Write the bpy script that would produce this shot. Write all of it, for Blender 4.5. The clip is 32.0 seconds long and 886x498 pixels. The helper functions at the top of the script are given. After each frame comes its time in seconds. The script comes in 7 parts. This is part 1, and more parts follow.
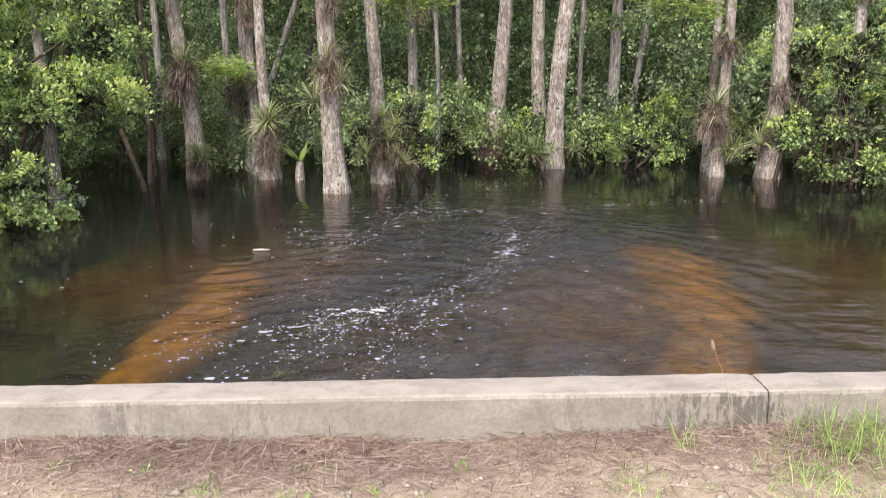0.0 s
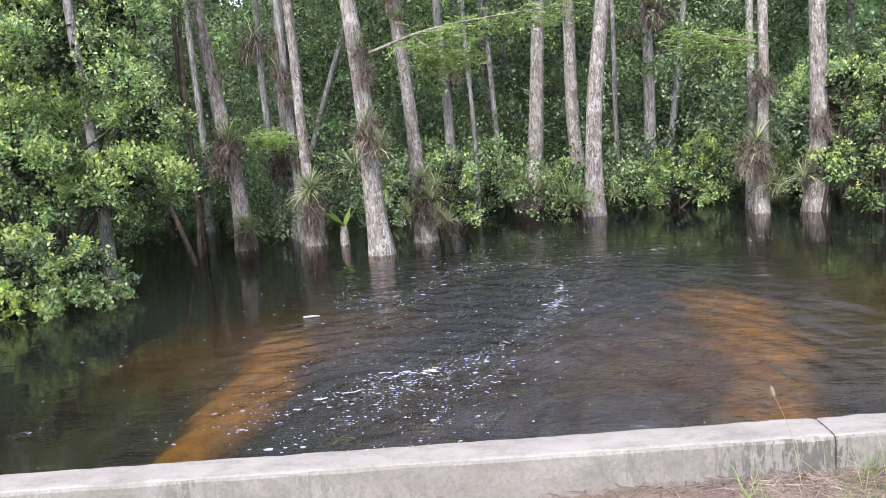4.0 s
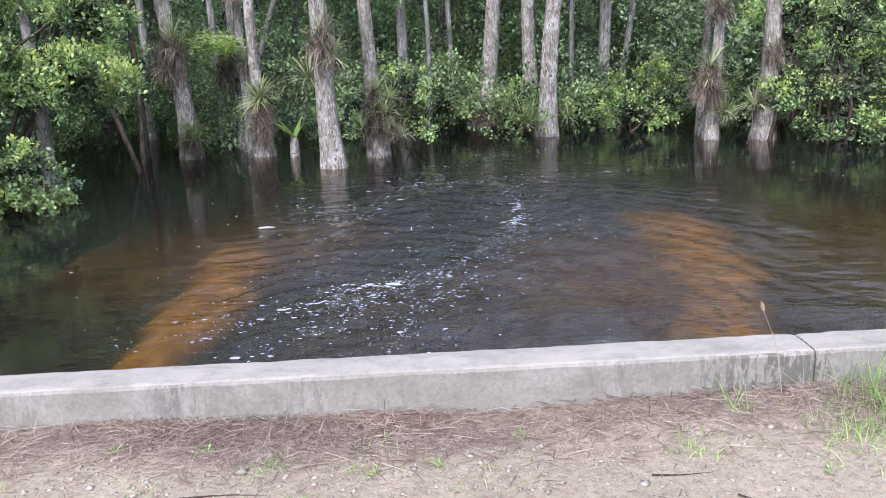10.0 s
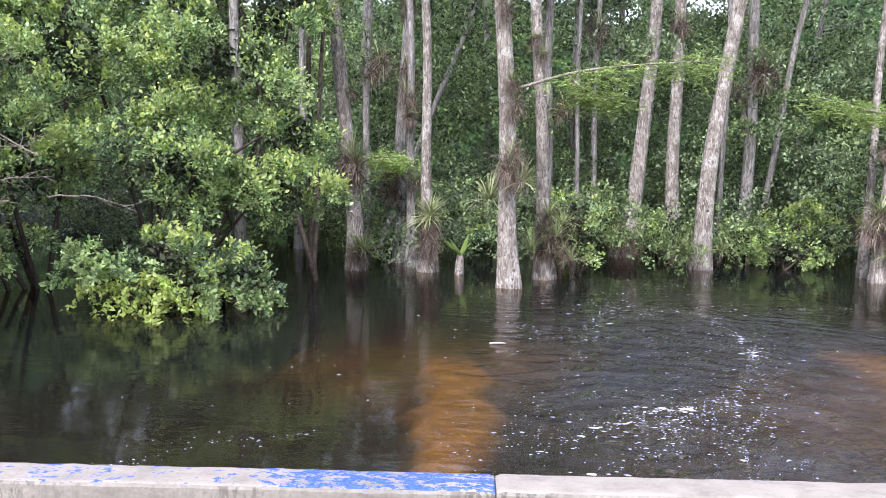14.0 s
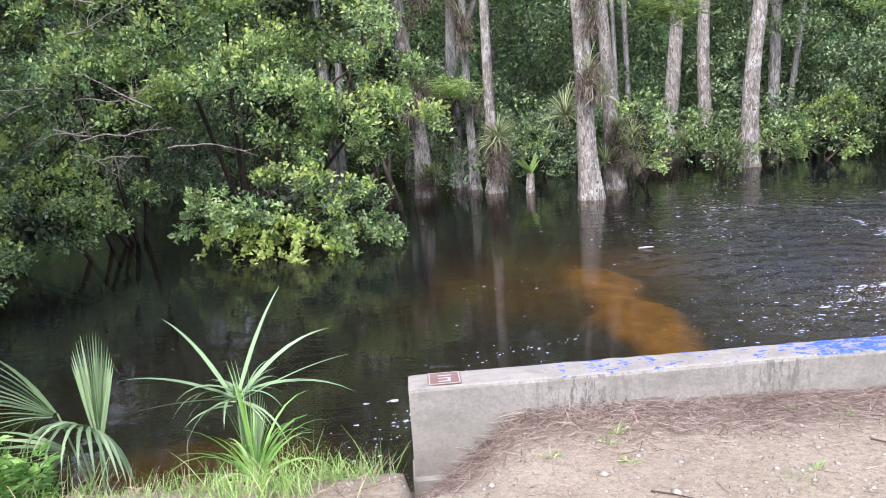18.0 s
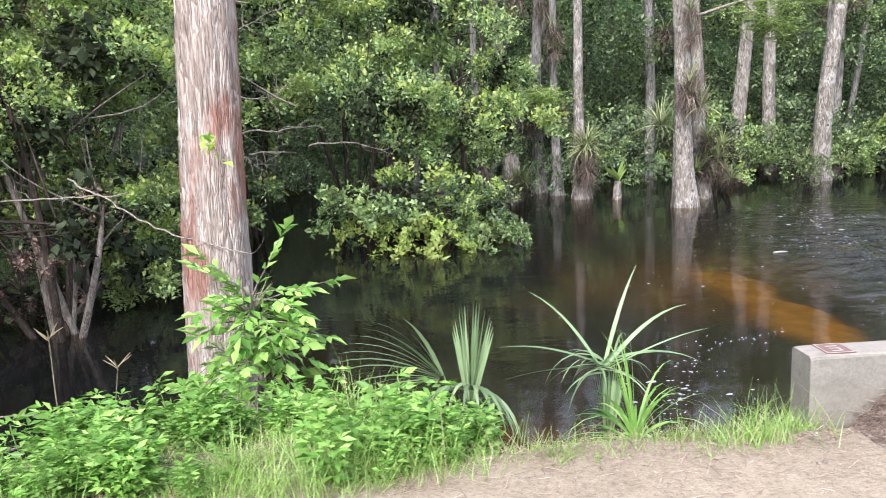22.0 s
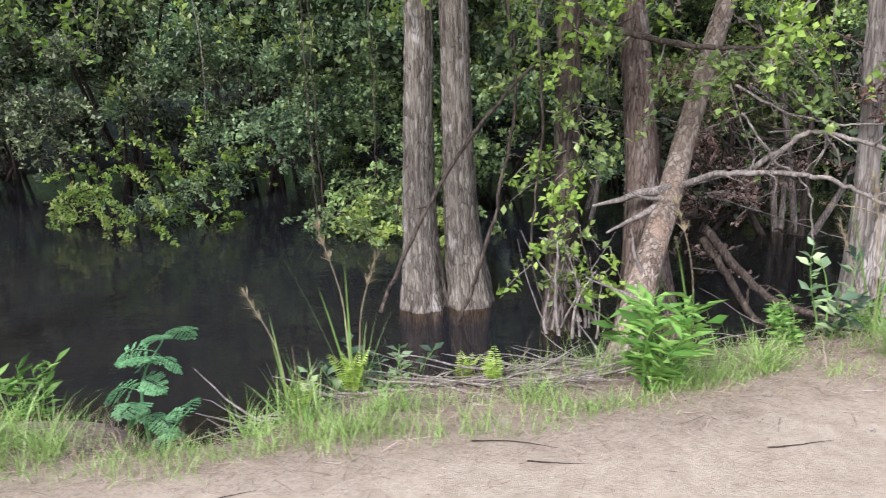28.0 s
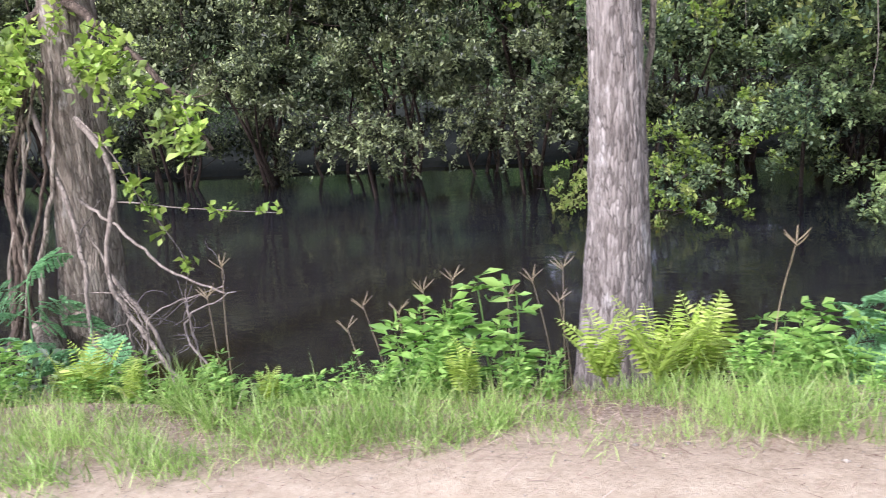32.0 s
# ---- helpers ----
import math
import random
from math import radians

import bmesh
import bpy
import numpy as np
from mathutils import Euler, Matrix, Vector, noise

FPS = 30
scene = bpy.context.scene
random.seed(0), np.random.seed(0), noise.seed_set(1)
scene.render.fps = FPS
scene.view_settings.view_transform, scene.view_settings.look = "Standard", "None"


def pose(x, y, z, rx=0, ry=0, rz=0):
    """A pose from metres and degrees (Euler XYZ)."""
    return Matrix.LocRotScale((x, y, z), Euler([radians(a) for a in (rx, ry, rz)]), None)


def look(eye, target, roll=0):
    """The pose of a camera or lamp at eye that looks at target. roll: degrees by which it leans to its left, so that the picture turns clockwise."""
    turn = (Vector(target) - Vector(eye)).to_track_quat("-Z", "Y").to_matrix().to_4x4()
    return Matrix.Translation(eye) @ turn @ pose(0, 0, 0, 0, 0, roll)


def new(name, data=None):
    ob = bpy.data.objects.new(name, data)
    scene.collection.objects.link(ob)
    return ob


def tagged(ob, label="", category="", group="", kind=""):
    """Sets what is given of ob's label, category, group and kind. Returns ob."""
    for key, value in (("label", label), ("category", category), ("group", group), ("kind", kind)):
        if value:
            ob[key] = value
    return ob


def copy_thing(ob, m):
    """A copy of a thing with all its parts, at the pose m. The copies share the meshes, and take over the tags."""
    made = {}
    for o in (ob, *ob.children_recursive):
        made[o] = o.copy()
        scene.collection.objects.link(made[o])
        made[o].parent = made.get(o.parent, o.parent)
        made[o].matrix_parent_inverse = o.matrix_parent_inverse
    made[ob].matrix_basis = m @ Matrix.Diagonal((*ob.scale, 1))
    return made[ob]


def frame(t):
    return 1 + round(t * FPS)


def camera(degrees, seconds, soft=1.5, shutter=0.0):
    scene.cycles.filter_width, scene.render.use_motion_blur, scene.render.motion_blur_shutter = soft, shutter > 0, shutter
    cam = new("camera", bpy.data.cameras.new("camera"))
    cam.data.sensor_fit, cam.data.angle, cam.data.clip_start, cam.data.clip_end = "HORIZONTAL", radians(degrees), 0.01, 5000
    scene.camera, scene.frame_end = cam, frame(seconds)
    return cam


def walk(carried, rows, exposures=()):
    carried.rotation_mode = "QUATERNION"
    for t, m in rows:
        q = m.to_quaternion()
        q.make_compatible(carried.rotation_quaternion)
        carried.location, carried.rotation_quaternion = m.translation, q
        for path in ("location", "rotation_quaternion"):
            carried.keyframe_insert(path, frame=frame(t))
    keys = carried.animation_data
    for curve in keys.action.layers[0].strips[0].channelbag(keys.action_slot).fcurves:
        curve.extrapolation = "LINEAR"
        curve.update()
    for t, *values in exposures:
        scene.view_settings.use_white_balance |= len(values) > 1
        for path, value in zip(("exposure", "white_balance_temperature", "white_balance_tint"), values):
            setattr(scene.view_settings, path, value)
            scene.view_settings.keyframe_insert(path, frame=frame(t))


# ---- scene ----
cam = camera(57.2, 32.0, 0.5, 0.2)
PATH = [
    (0, (0.328, 0.044, 1.51), (0.278, 1.995, 1.071), -0.7),
    (0.5, (0.337, 0.039, 1.521), (0.342, 2.017, 1.224), -0.3),
    (1, (0.338, 0.005, 1.545), (0.418, 1.987, 1.287), -0.1),
    (1.5, (0.327, 0.001, 1.546), (0.454, 1.967, 1.202), -0.5),
    (2, (0.321, 0.016, 1.54), (0.48, 1.979, 1.191), -0.2),
    (2.5, (0.327, 0.002, 1.551), (0.499, 1.964, 1.205), -0.8),
    (3, (0.331, -0.001, 1.56), (0.404, 1.971, 1.237), -2.4),
    (3.5, (0.321, 0.001, 1.555), (0.238, 1.976, 1.248), -3.9),
    (5.5, (0.356, 0.013, 1.559), (0.146, 1.978, 1.255), -5.7),
    (5.7, (0.359, 0.03, 1.549), (0.178, 1.981, 1.145), -5.0),
    (6, (0.359, 0.04, 1.532), (0.23, 1.982, 1.072), -4.1),
    (6.5, (0.351, 0.038, 1.532), (0.236, 1.976, 1.052), -3.8),
    (7, (0.344, 0.034, 1.531), (0.221, 1.97, 1.044), -3.7),
    (7.5, (0.362, 0.038, 1.542), (0.259, 1.974, 1.052), -3.6),
    (8, (0.377, 0.055, 1.532), (0.363, 1.988, 1.018), -3.0),
    (8.5, (0.364, 0.049, 1.533), (0.355, 1.979, 1.01), -2.9),
    (9, (0.292, 0.037, 1.53), (0.275, 1.967, 1.008), -2.9),
    (9.5, (0.189, 0.034, 1.527), (0.175, 1.966, 1.01), -2.6),
    (10, (0.071, 0.036, 1.523), (0.054, 1.971, 1.015), -2.4),
    (10.5, (-0.096, 0.027, 1.518), (-0.126, 1.968, 1.037), -2.2),
    (11, (-0.31, 0.02, 1.514), (-0.376, 1.979, 1.116), -1.1),
    (11.5, (-0.537, -0.024, 1.526), (-0.621, 1.956, 1.252), 1.3),
    (12, (-0.795, -0.044, 1.529), (-0.89, 1.937, 1.273), 1.6),
    (12.5, (-1.112, -0.054, 1.523), (-1.216, 1.935, 1.332), 1.6),
    (13, (-1.478, -0.083, 1.517), (-1.591, 1.903, 1.31), 0.8),
    (13.5, (-1.836, -0.133, 1.515), (-1.965, 1.852, 1.308), 0.7),
    (15.5, (-3.654, -0.338, 1.627), (-3.639, 1.636, 1.306), -0.3),
    (16, (-3.89, -0.465, 1.571), (-3.752, 1.489, 1.166), -3.6),
    (16.5, (-4.186, -0.557, 1.563), (-4.214, 1.402, 1.159), -5.1),
    (17, (-4.445, -0.58, 1.57), (-4.479, 1.388, 1.214), -4.8),
    (17.5, (-4.689, -0.595, 1.563), (-4.696, 1.367, 1.176), -4.4),
    (18, (-4.935, -0.636, 1.559), (-4.927, 1.326, 1.17), -4.0),
    (18.5, (-5.189, -0.694, 1.555), (-5.181, 1.268, 1.165), -3.9),
    (19, (-5.434, -0.737, 1.564), (-5.42, 1.224, 1.167), -3.5),
    (19.5, (-5.615, -0.776, 1.557), (-5.592, 1.184, 1.161), -3.2),
    (20, (-5.818, -0.812, 1.559), (-5.79, 1.15, 1.167), -2.8),
    (20.5, (-6.074, -0.853, 1.563), (-6.038, 1.108, 1.176), -2.7),
    (21, (-6.376, -0.916, 1.576), (-6.336, 1.047, 1.195), -2.3),
    (21.5, (-6.686, -0.984, 1.593), (-6.642, 0.981, 1.221), -2.2),
    (22, (-7.114, -1.032, 1.591), (-7.072, 0.934, 1.225), -2.4),
    (22.5, (-7.549, -1.09, 1.584), (-7.51, 0.876, 1.218), -2.6),
    (23, (-8.026, -1.157, 1.574), (-7.994, 0.809, 1.21), -2.4),
    (23.5, (-8.5, -1.21, 1.569), (-8.475, 0.758, 1.212), -2.0),
    (24, (-9.091, -1.28, 1.555), (-9.07, 0.69, 1.207), -1.2),
    (24.5, (-9.686, -1.349, 1.558), (-9.669, 0.62, 1.211), -1.0),
    (25, (-10.328, -1.399, 1.554), (-10.309, 0.57, 1.207), -0.8),
    (25.5, (-10.925, -1.44, 1.60), (-10.913, 0.511, 1.161), -0.5),
    (27.5, (-13.148, -2.413, 1.755), (-13.326, -0.485, 1.252), -0.1),
    (28, (-13.792, -2.518, 1.733), (-14.055, -0.601, 1.228), -2.6),
    (28.5, (-14.403, -2.623, 1.726), (-14.702, -0.711, 1.221), -2.7),
    (29, (-14.98, -2.728, 1.722), (-15.314, -0.822, 1.217), -2.8),
    (29.5, (-15.563, -2.807, 1.702), (-15.936, -0.907, 1.202), -3.0),
    (30, (-16.157, -2.895, 1.686), (-16.576, -1.003, 1.191), -3.3),
    (30.5, (-16.75, -3.023, 1.683), (-17.219, -1.141, 1.193), -3.4),
    (31, (-17.346, -3.139, 1.679), (-17.863, -1.268, 1.197), -3.7),
    (31.5, (-18.041, -3.287, 1.697), (-18.613, -1.429, 1.229), -4.4),
    (32, (-18.739, -3.458, 1.692), (-19.364, -1.614, 1.235), -5.0),
]
walk(cam, [(t, look(eye, target, roll)) for t, eye, target, roll in PATH], [(0.0, 0.86, 6950, 16), (2.0, 0.94, 6000, 16), (3.0, 0.96, 5950, 16), (6.0, 0.92, 6350, 15), (9.0, 0.78, 5850, 15), (10.5, 0.94, 5750, 15), (13.0, 1.14, 5900, 19), (16.0, 0.90, 6300, 16), (17.0, 1.02, 6050, 18), (19.0, 0.94, 5950, 15), (22.0, 1.04, 6200, 13), (23.5, 1.0, 6350, 13), (24.5, 0.95, 6350, 15), (25.5, 0.82, 6300, 15), (27.5, 0.58, 6050, 16), (28.5, 0.70, 6000, 17), (30.0, 0.88, 5850, 22), (32.0, 0.86, 6150, 22)])
SKY, SUN = 0.165, 3.2

# ---- world and light ----
world = bpy.data.worlds.new("world")
scene.world = world
world.use_nodes = True
wn = world.node_tree.nodes
wl = world.node_tree.links
sky = wn.new("ShaderNodeTexSky")
sky.sky_type, sky.sun_disc = "NISHITA", False
sky.sun_elevation, sky.sun_rotation = radians(43.5), radians(200)
sky.dust_density, sky.air_density = 3.0, 1.0
soft_sky = wn.new("ShaderNodeMixRGB")
soft_sky.inputs[0].default_value = 0.6
soft_sky.inputs[2].default_value = (8.0, 8.5, 9.3, 1)
wl.new(sky.outputs[0], soft_sky.inputs[1])
wl.new(soft_sky.outputs[0], wn["Background"].inputs[0])
wn["Background"].inputs[1].default_value = SKY

sun = new("sun", bpy.data.lights.new("sun", "SUN"))
sun.data.energy, sun.data.angle, sun.data.color = SUN, radians(12), (1.0, 0.985, 0.955)
sun.matrix_world = look((0, 0, 17.0), (6.2, 16.8, 0.0))


# ---- materials ----
def mat(name, rough=0.7, spec=0.3):
    m = bpy.data.materials.new(name)
    m.use_nodes = True
    b = m.node_tree.nodes["Principled BSDF"]
    b.inputs["Roughness"].default_value = rough
    b.inputs["Specular IOR Level"].default_value = spec
    return m, m.node_tree.nodes, m.node_tree.links, b


def ramp(nodes, links, source, stops, smooth=False):
    r = nodes.new("ShaderNodeValToRGB")
    if smooth:
        r.color_ramp.interpolation = "EASE"
    e = r.color_ramp.elements
    while len(e) < len(stops):
        e.new(0.5)
    for k, (p, c) in zip(e, stops):
        k.position = p
        k.color = (*c, 1) if len(c) == 3 else c
    links.new(source, r.inputs[0])
    return r.outputs[0]


def noise_tex(nodes, links, scale, detail=5.0, rough=0.6, coord="Object", stretch=(1, 1, 1), distort=0.0):
    tc = nodes.new("ShaderNodeTexCoord")
    mp = nodes.new("ShaderNodeMapping")
    mp.inputs["Scale"].default_value = stretch
    n = nodes.new("ShaderNodeTexNoise")
    n.inputs["Scale"].default_value = scale
    n.inputs["Detail"].default_value = detail
    n.inputs["Roughness"].default_value = rough
    n.inputs["Distortion"].default_value = distort
    links.new(tc.outputs[coord], mp.inputs[0])
    links.new(mp.outputs[0], n.inputs["Vector"])
    return n.outputs["Fac"]


def mix(nodes, links, fac, a, b, mode="MIX"):
    m = nodes.new("ShaderNodeMixRGB")
    m.blend_type = mode
    for socket, v in zip(m.inputs, (fac, a, b)):
        if isinstance(v, (int, float)):
            socket.default_value = v
        elif isinstance(v, tuple):
            socket.default_value = (*v, 1)
        else:
            links.new(v, socket)
    return m.outputs[0]


def bump(nodes, links, bsdf, height, strength=0.5, distance=0.02):
    b = nodes.new("ShaderNodeBump")
    b.inputs["Strength"].default_value = strength
    b.inputs["Distance"].default_value = distance
    links.new(height, b.inputs["Height"])
    links.new(b.outputs[0], bsdf.inputs["Normal"])


def math_node(nodes, links, op, a, b=0.0):
    m = nodes.new("ShaderNodeMath")
    m.operation = op
    m.use_clamp = True
    for socket, v in zip(m.inputs, (a, b)):
        if isinstance(v, (int, float)):
            socket.default_value = v
        else:
            links.new(v, socket)
    return m.outputs[0]


def leaf_mat(name, dark, mid, light, bright_share=0.25, lucent=0.3, rough=0.42, patch=0.9, spec=0.4, depth=0.8):
    """Leaves: every leaf has its own tone, whole sprays are younger and yellower than others, some patches darker by
    noise.
    """
    m, n, l, b = mat(name, rough, spec)
    geo = n.new("ShaderNodeNewGeometry")
    tone = ramp(n, l, geo.outputs["Random Per Island"], [(0.08, dark), (0.50, mid), (0.92, light)])
    sprays = noise_tex(n, l, patch, 3, 0.6)
    f = ramp(n, l, sprays, [(0.45, (0, 0, 0)), (0.7, (bright_share,) * 3)])
    c = mix(n, l, f, tone, light)
    old = ramp(n, l, noise_tex(n, l, patch * 1.7, 2, 0.5), [(0.40, (depth,) * 3), (0.56, (1, 1, 1))])
    c = mix(n, l, 1.0, c, old, "MULTIPLY")
    inf = n.new("ShaderNodeObjectInfo")
    hsv = n.new("ShaderNodeHueSaturation")
    v = n.new("ShaderNodeMapRange")
    v.inputs["To Min"].default_value, v.inputs["To Max"].default_value = 0.8, 1.2
    l.new(inf.outputs["Random"], v.inputs["Value"])
    l.new(v.outputs[0], hsv.inputs["Value"])
    l.new(c, hsv.inputs["Color"])
    l.new(hsv.outputs[0], b.inputs["Base Color"])
    t = n.new("ShaderNodeBsdfTranslucent")
    l.new(hsv.outputs[0], t.inputs[0])
    ms = n.new("ShaderNodeMixShader")
    ms.inputs[0].default_value = lucent
    l.new(b.outputs[0], ms.inputs[1])
    l.new(t.outputs[0], ms.inputs[2])
    l.new(ms.outputs[0], n["Material Output"].inputs[0])
    return m


def cells(nodes, links, vector, feature):
    v = nodes.new("ShaderNodeTexVoronoi")
    v.feature = feature
    v.inputs["Scale"].default_value = 1.0
    links.new(vector, v.inputs["Vector"])
    return v


def bark_mat(name, dark, mid, light, plate=(0.035, 0.16), blotch=None, rough=0.9, lift=0.012, knots=False, crack=0.16, grain=0.45):
    """Flaky bark: upright plates with fissures between them, each plate its own tone, lichen or peeled blotches over it."""
    m, n, l, b = mat(name, rough, 0.15)
    geo = n.new("ShaderNodeNewGeometry")
    warp = n.new("ShaderNodeTexNoise")
    warp.inputs["Scale"].default_value = 7.0
    warp.inputs["Detail"].default_value = 3.0
    l.new(geo.outputs["Position"], warp.inputs["Vector"])
    sc = n.new("ShaderNodeVectorMath")
    sc.operation = "SCALE"
    sc.inputs["Scale"].default_value = plate[0] * 1.1
    l.new(warp.outputs["Color"], sc.inputs[0])
    ad = n.new("ShaderNodeVectorMath")
    l.new(geo.outputs["Position"], ad.inputs[0])
    l.new(sc.outputs[0], ad.inputs[1])
    mp = n.new("ShaderNodeMapping")
    mp.inputs["Scale"].default_value = (1 / plate[0], 1 / plate[0], 1 / plate[1])
    l.new(ad.outputs[0], mp.inputs[0])
    one = cells(n, l, mp.outputs[0], "F1")
    edge = cells(n, l, mp.outputs[0], "DISTANCE_TO_EDGE")
    tone = n.new("ShaderNodeSeparateColor")
    l.new(one.outputs["Color"], tone.inputs[0])

    def noise(scale, detail, stretch):
        q = n.new("ShaderNodeMapping")
        q.inputs["Scale"].default_value = (1, 1, stretch)
        t = n.new("ShaderNodeTexNoise")
        t.inputs["Scale"].default_value, t.inputs["Detail"].default_value, t.inputs["Roughness"].default_value = scale, detail, 0.65
        l.new(geo.outputs["Position"], q.inputs[0])
        l.new(q.outputs[0], t.inputs["Vector"])
        return t.outputs["Fac"]
    fibre = noise(70, 5, 0.12)
    big = noise(2.2, 4, 0.6)
    k = math_node(n, l, "ADD", math_node(n, l, "MULTIPLY", tone.outputs[0], 0.5), math_node(n, l, "MULTIPLY", big, 0.5))
    c = ramp(n, l, k, [(0.22, dark), (0.5, mid), (0.78, light)])
    c = mix(n, l, grain, c, ramp(n, l, fibre, [(0.32, dark), (0.62, light)]))
    if blotch:
        spots = noise(blotch[1], 6, blotch[3] if len(blotch) > 3 else 0.7)
        c = mix(n, l, ramp(n, l, spots, [(blotch[2], (0,) * 3), (blotch[2] + 0.07, (0.8,) * 3)]), c, blotch[0])
    fissure = ramp(n, l, edge.outputs["Distance"], [(0.0, (0.9,) * 3), (crack, (0,) * 3)])
    c = mix(n, l, math_node(n, l, "MULTIPLY", fissure, ramp(n, l, noise(9, 4, 0.5), [(0.38, (0.1,) * 3), (0.62, (1,) * 3)])), c, tuple(v * 0.45 for v in dark))
    if knots:
        q = n.new("ShaderNodeMapping")
        q.inputs["Scale"].default_value = (5.5, 5.5, 4.0)
        l.new(geo.outputs["Position"], q.inputs[0])
        dots = cells(n, l, q.outputs[0], "F1")
        c = mix(n, l, ramp(n, l, dots.outputs["Distance"], [(0.08, (0.8,) * 3), (0.17, (0,) * 3)]), c, (0.06, 0.046, 0.04))
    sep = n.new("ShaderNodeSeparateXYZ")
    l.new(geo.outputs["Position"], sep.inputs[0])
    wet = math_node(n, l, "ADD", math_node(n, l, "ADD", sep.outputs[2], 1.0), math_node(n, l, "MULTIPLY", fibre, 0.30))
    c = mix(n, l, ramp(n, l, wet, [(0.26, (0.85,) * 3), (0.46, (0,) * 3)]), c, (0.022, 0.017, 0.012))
    l.new(c, b.inputs["Base Color"])
    h = mix(n, l, 0.35, ramp(n, l, edge.outputs["Distance"], [(0.0, (0,) * 3), (0.3, (1,) * 3)]), fibre)
    bump(n, l, b, h, 0.9, lift)
    return m


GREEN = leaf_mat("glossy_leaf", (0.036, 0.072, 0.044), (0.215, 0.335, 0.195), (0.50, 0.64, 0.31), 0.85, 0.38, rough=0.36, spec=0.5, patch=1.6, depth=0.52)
# Lighter copy of the glossy leaf with sunlight put into its colours.
SUNLIT_GREEN = leaf_mat("sunlit_leaf", (0.044, 0.090, 0.044), (0.270, 0.410, 0.190), (0.58, 0.73, 0.29), 0.90, 0.42, rough=0.36, spec=0.5, patch=1.6, depth=0.55)
SHOOT = leaf_mat("young_shoot", (0.29, 0.43, 0.09), (0.50, 0.62, 0.16), (0.68, 0.74, 0.27), 0.5, 0.48, rough=0.38, spec=0.5, patch=1.5)
FAR_GREEN = leaf_mat("forest_leaf", (0.030, 0.056, 0.028), (0.165, 0.252, 0.108), (0.38, 0.50, 0.20), 0.75, 0.32, patch=0.5, spec=0.35, depth=0.5)
GREY_GREEN = leaf_mat("dull_forest_leaf", (0.032, 0.054, 0.036), (0.165, 0.235, 0.125), (0.305, 0.39, 0.20), 0.65, 0.29, patch=0.5, spec=0.4, rough=0.42, depth=0.5)
# Darker copy of the glossy leaf: the channel's shade is put into its colours.
SHADED_GREEN = leaf_mat("shaded_leaf", (0.026, 0.038, 0.024), (0.130, 0.165, 0.098), (0.44, 0.51, 0.25), 0.70, 0.30, rough=0.36, spec=0.5, patch=1.3, depth=0.45)
# Low-albedo leaf that puts the shade of shrub interiors into its colour.
INNER_SHADE = leaf_mat("inner_shade_leaf", (0.026, 0.034, 0.022), (0.062, 0.080, 0.046), (0.115, 0.138, 0.078), 0.2, 0.10, rough=0.7, spec=0.1)
YELLOW_GREEN = leaf_mat("young_leaf", (0.16, 0.28, 0.04), (0.28, 0.43, 0.07), (0.44, 0.57, 0.13), 0.3, 0.35)
VINE_LEAF = leaf_mat("vine_leaf", (0.07, 0.13, 0.035), (0.19, 0.29, 0.075), (0.38, 0.48, 0.15), 0.4, 0.4, rough=0.4, spec=0.5)
CYPRESS = leaf_mat("cypress_leaf", (0.15, 0.24, 0.055), (0.26, 0.37, 0.10), (0.40, 0.50, 0.18), 0.4, 0.4)
HERB = leaf_mat("herb_leaf", (0.105, 0.25, 0.045), (0.23, 0.44, 0.09), (0.385, 0.60, 0.16), 0.4, 0.38, patch=1.5)
FEATHER = leaf_mat("feathery_leaf", (0.14, 0.34, 0.15), (0.22, 0.48, 0.22), (0.34, 0.62, 0.31), 0.2, 0.38)
FERN = leaf_mat("fern_leaf", (0.27, 0.40, 0.06), (0.42, 0.57, 0.11), (0.58, 0.70, 0.20), 0.4, 0.42)
GRASS = leaf_mat("grass_blade", (0.125, 0.24, 0.042), (0.25, 0.41, 0.090), (0.42, 0.55, 0.19), 0.4, 0.33, patch=1.2)
PALM = leaf_mat("palm_blade", (0.15, 0.23, 0.11), (0.23, 0.34, 0.16), (0.40, 0.49, 0.27), 0.2, 0.28, rough=0.4)
AIR_GREEN = leaf_mat("air_plant_blade", (0.15, 0.18, 0.08), (0.25, 0.29, 0.13), (0.38, 0.43, 0.21), 0.3, 0.25, rough=0.6)
DRY = leaf_mat("dry_blade", (0.075, 0.052, 0.044), (0.16, 0.12, 0.098), (0.30, 0.24, 0.20), 0.3, 0.1, rough=0.85, spec=0.1)
RUSTY = leaf_mat("rusty_leaf", (0.10, 0.055, 0.045), (0.20, 0.125, 0.100), (0.34, 0.235, 0.19), 0.3, 0.15, rough=0.8, spec=0.1)
STRAW = leaf_mat("straw", (0.22, 0.17, 0.10), (0.35, 0.28, 0.17), (0.5, 0.42, 0.26), 0.3, 0.2, rough=0.7, spec=0.2)
NEEDLE = leaf_mat("pine_needle", (0.10, 0.062, 0.048), (0.29, 0.198, 0.158), (0.52, 0.41, 0.345), 0.3, 0.05, rough=0.8, spec=0.15)

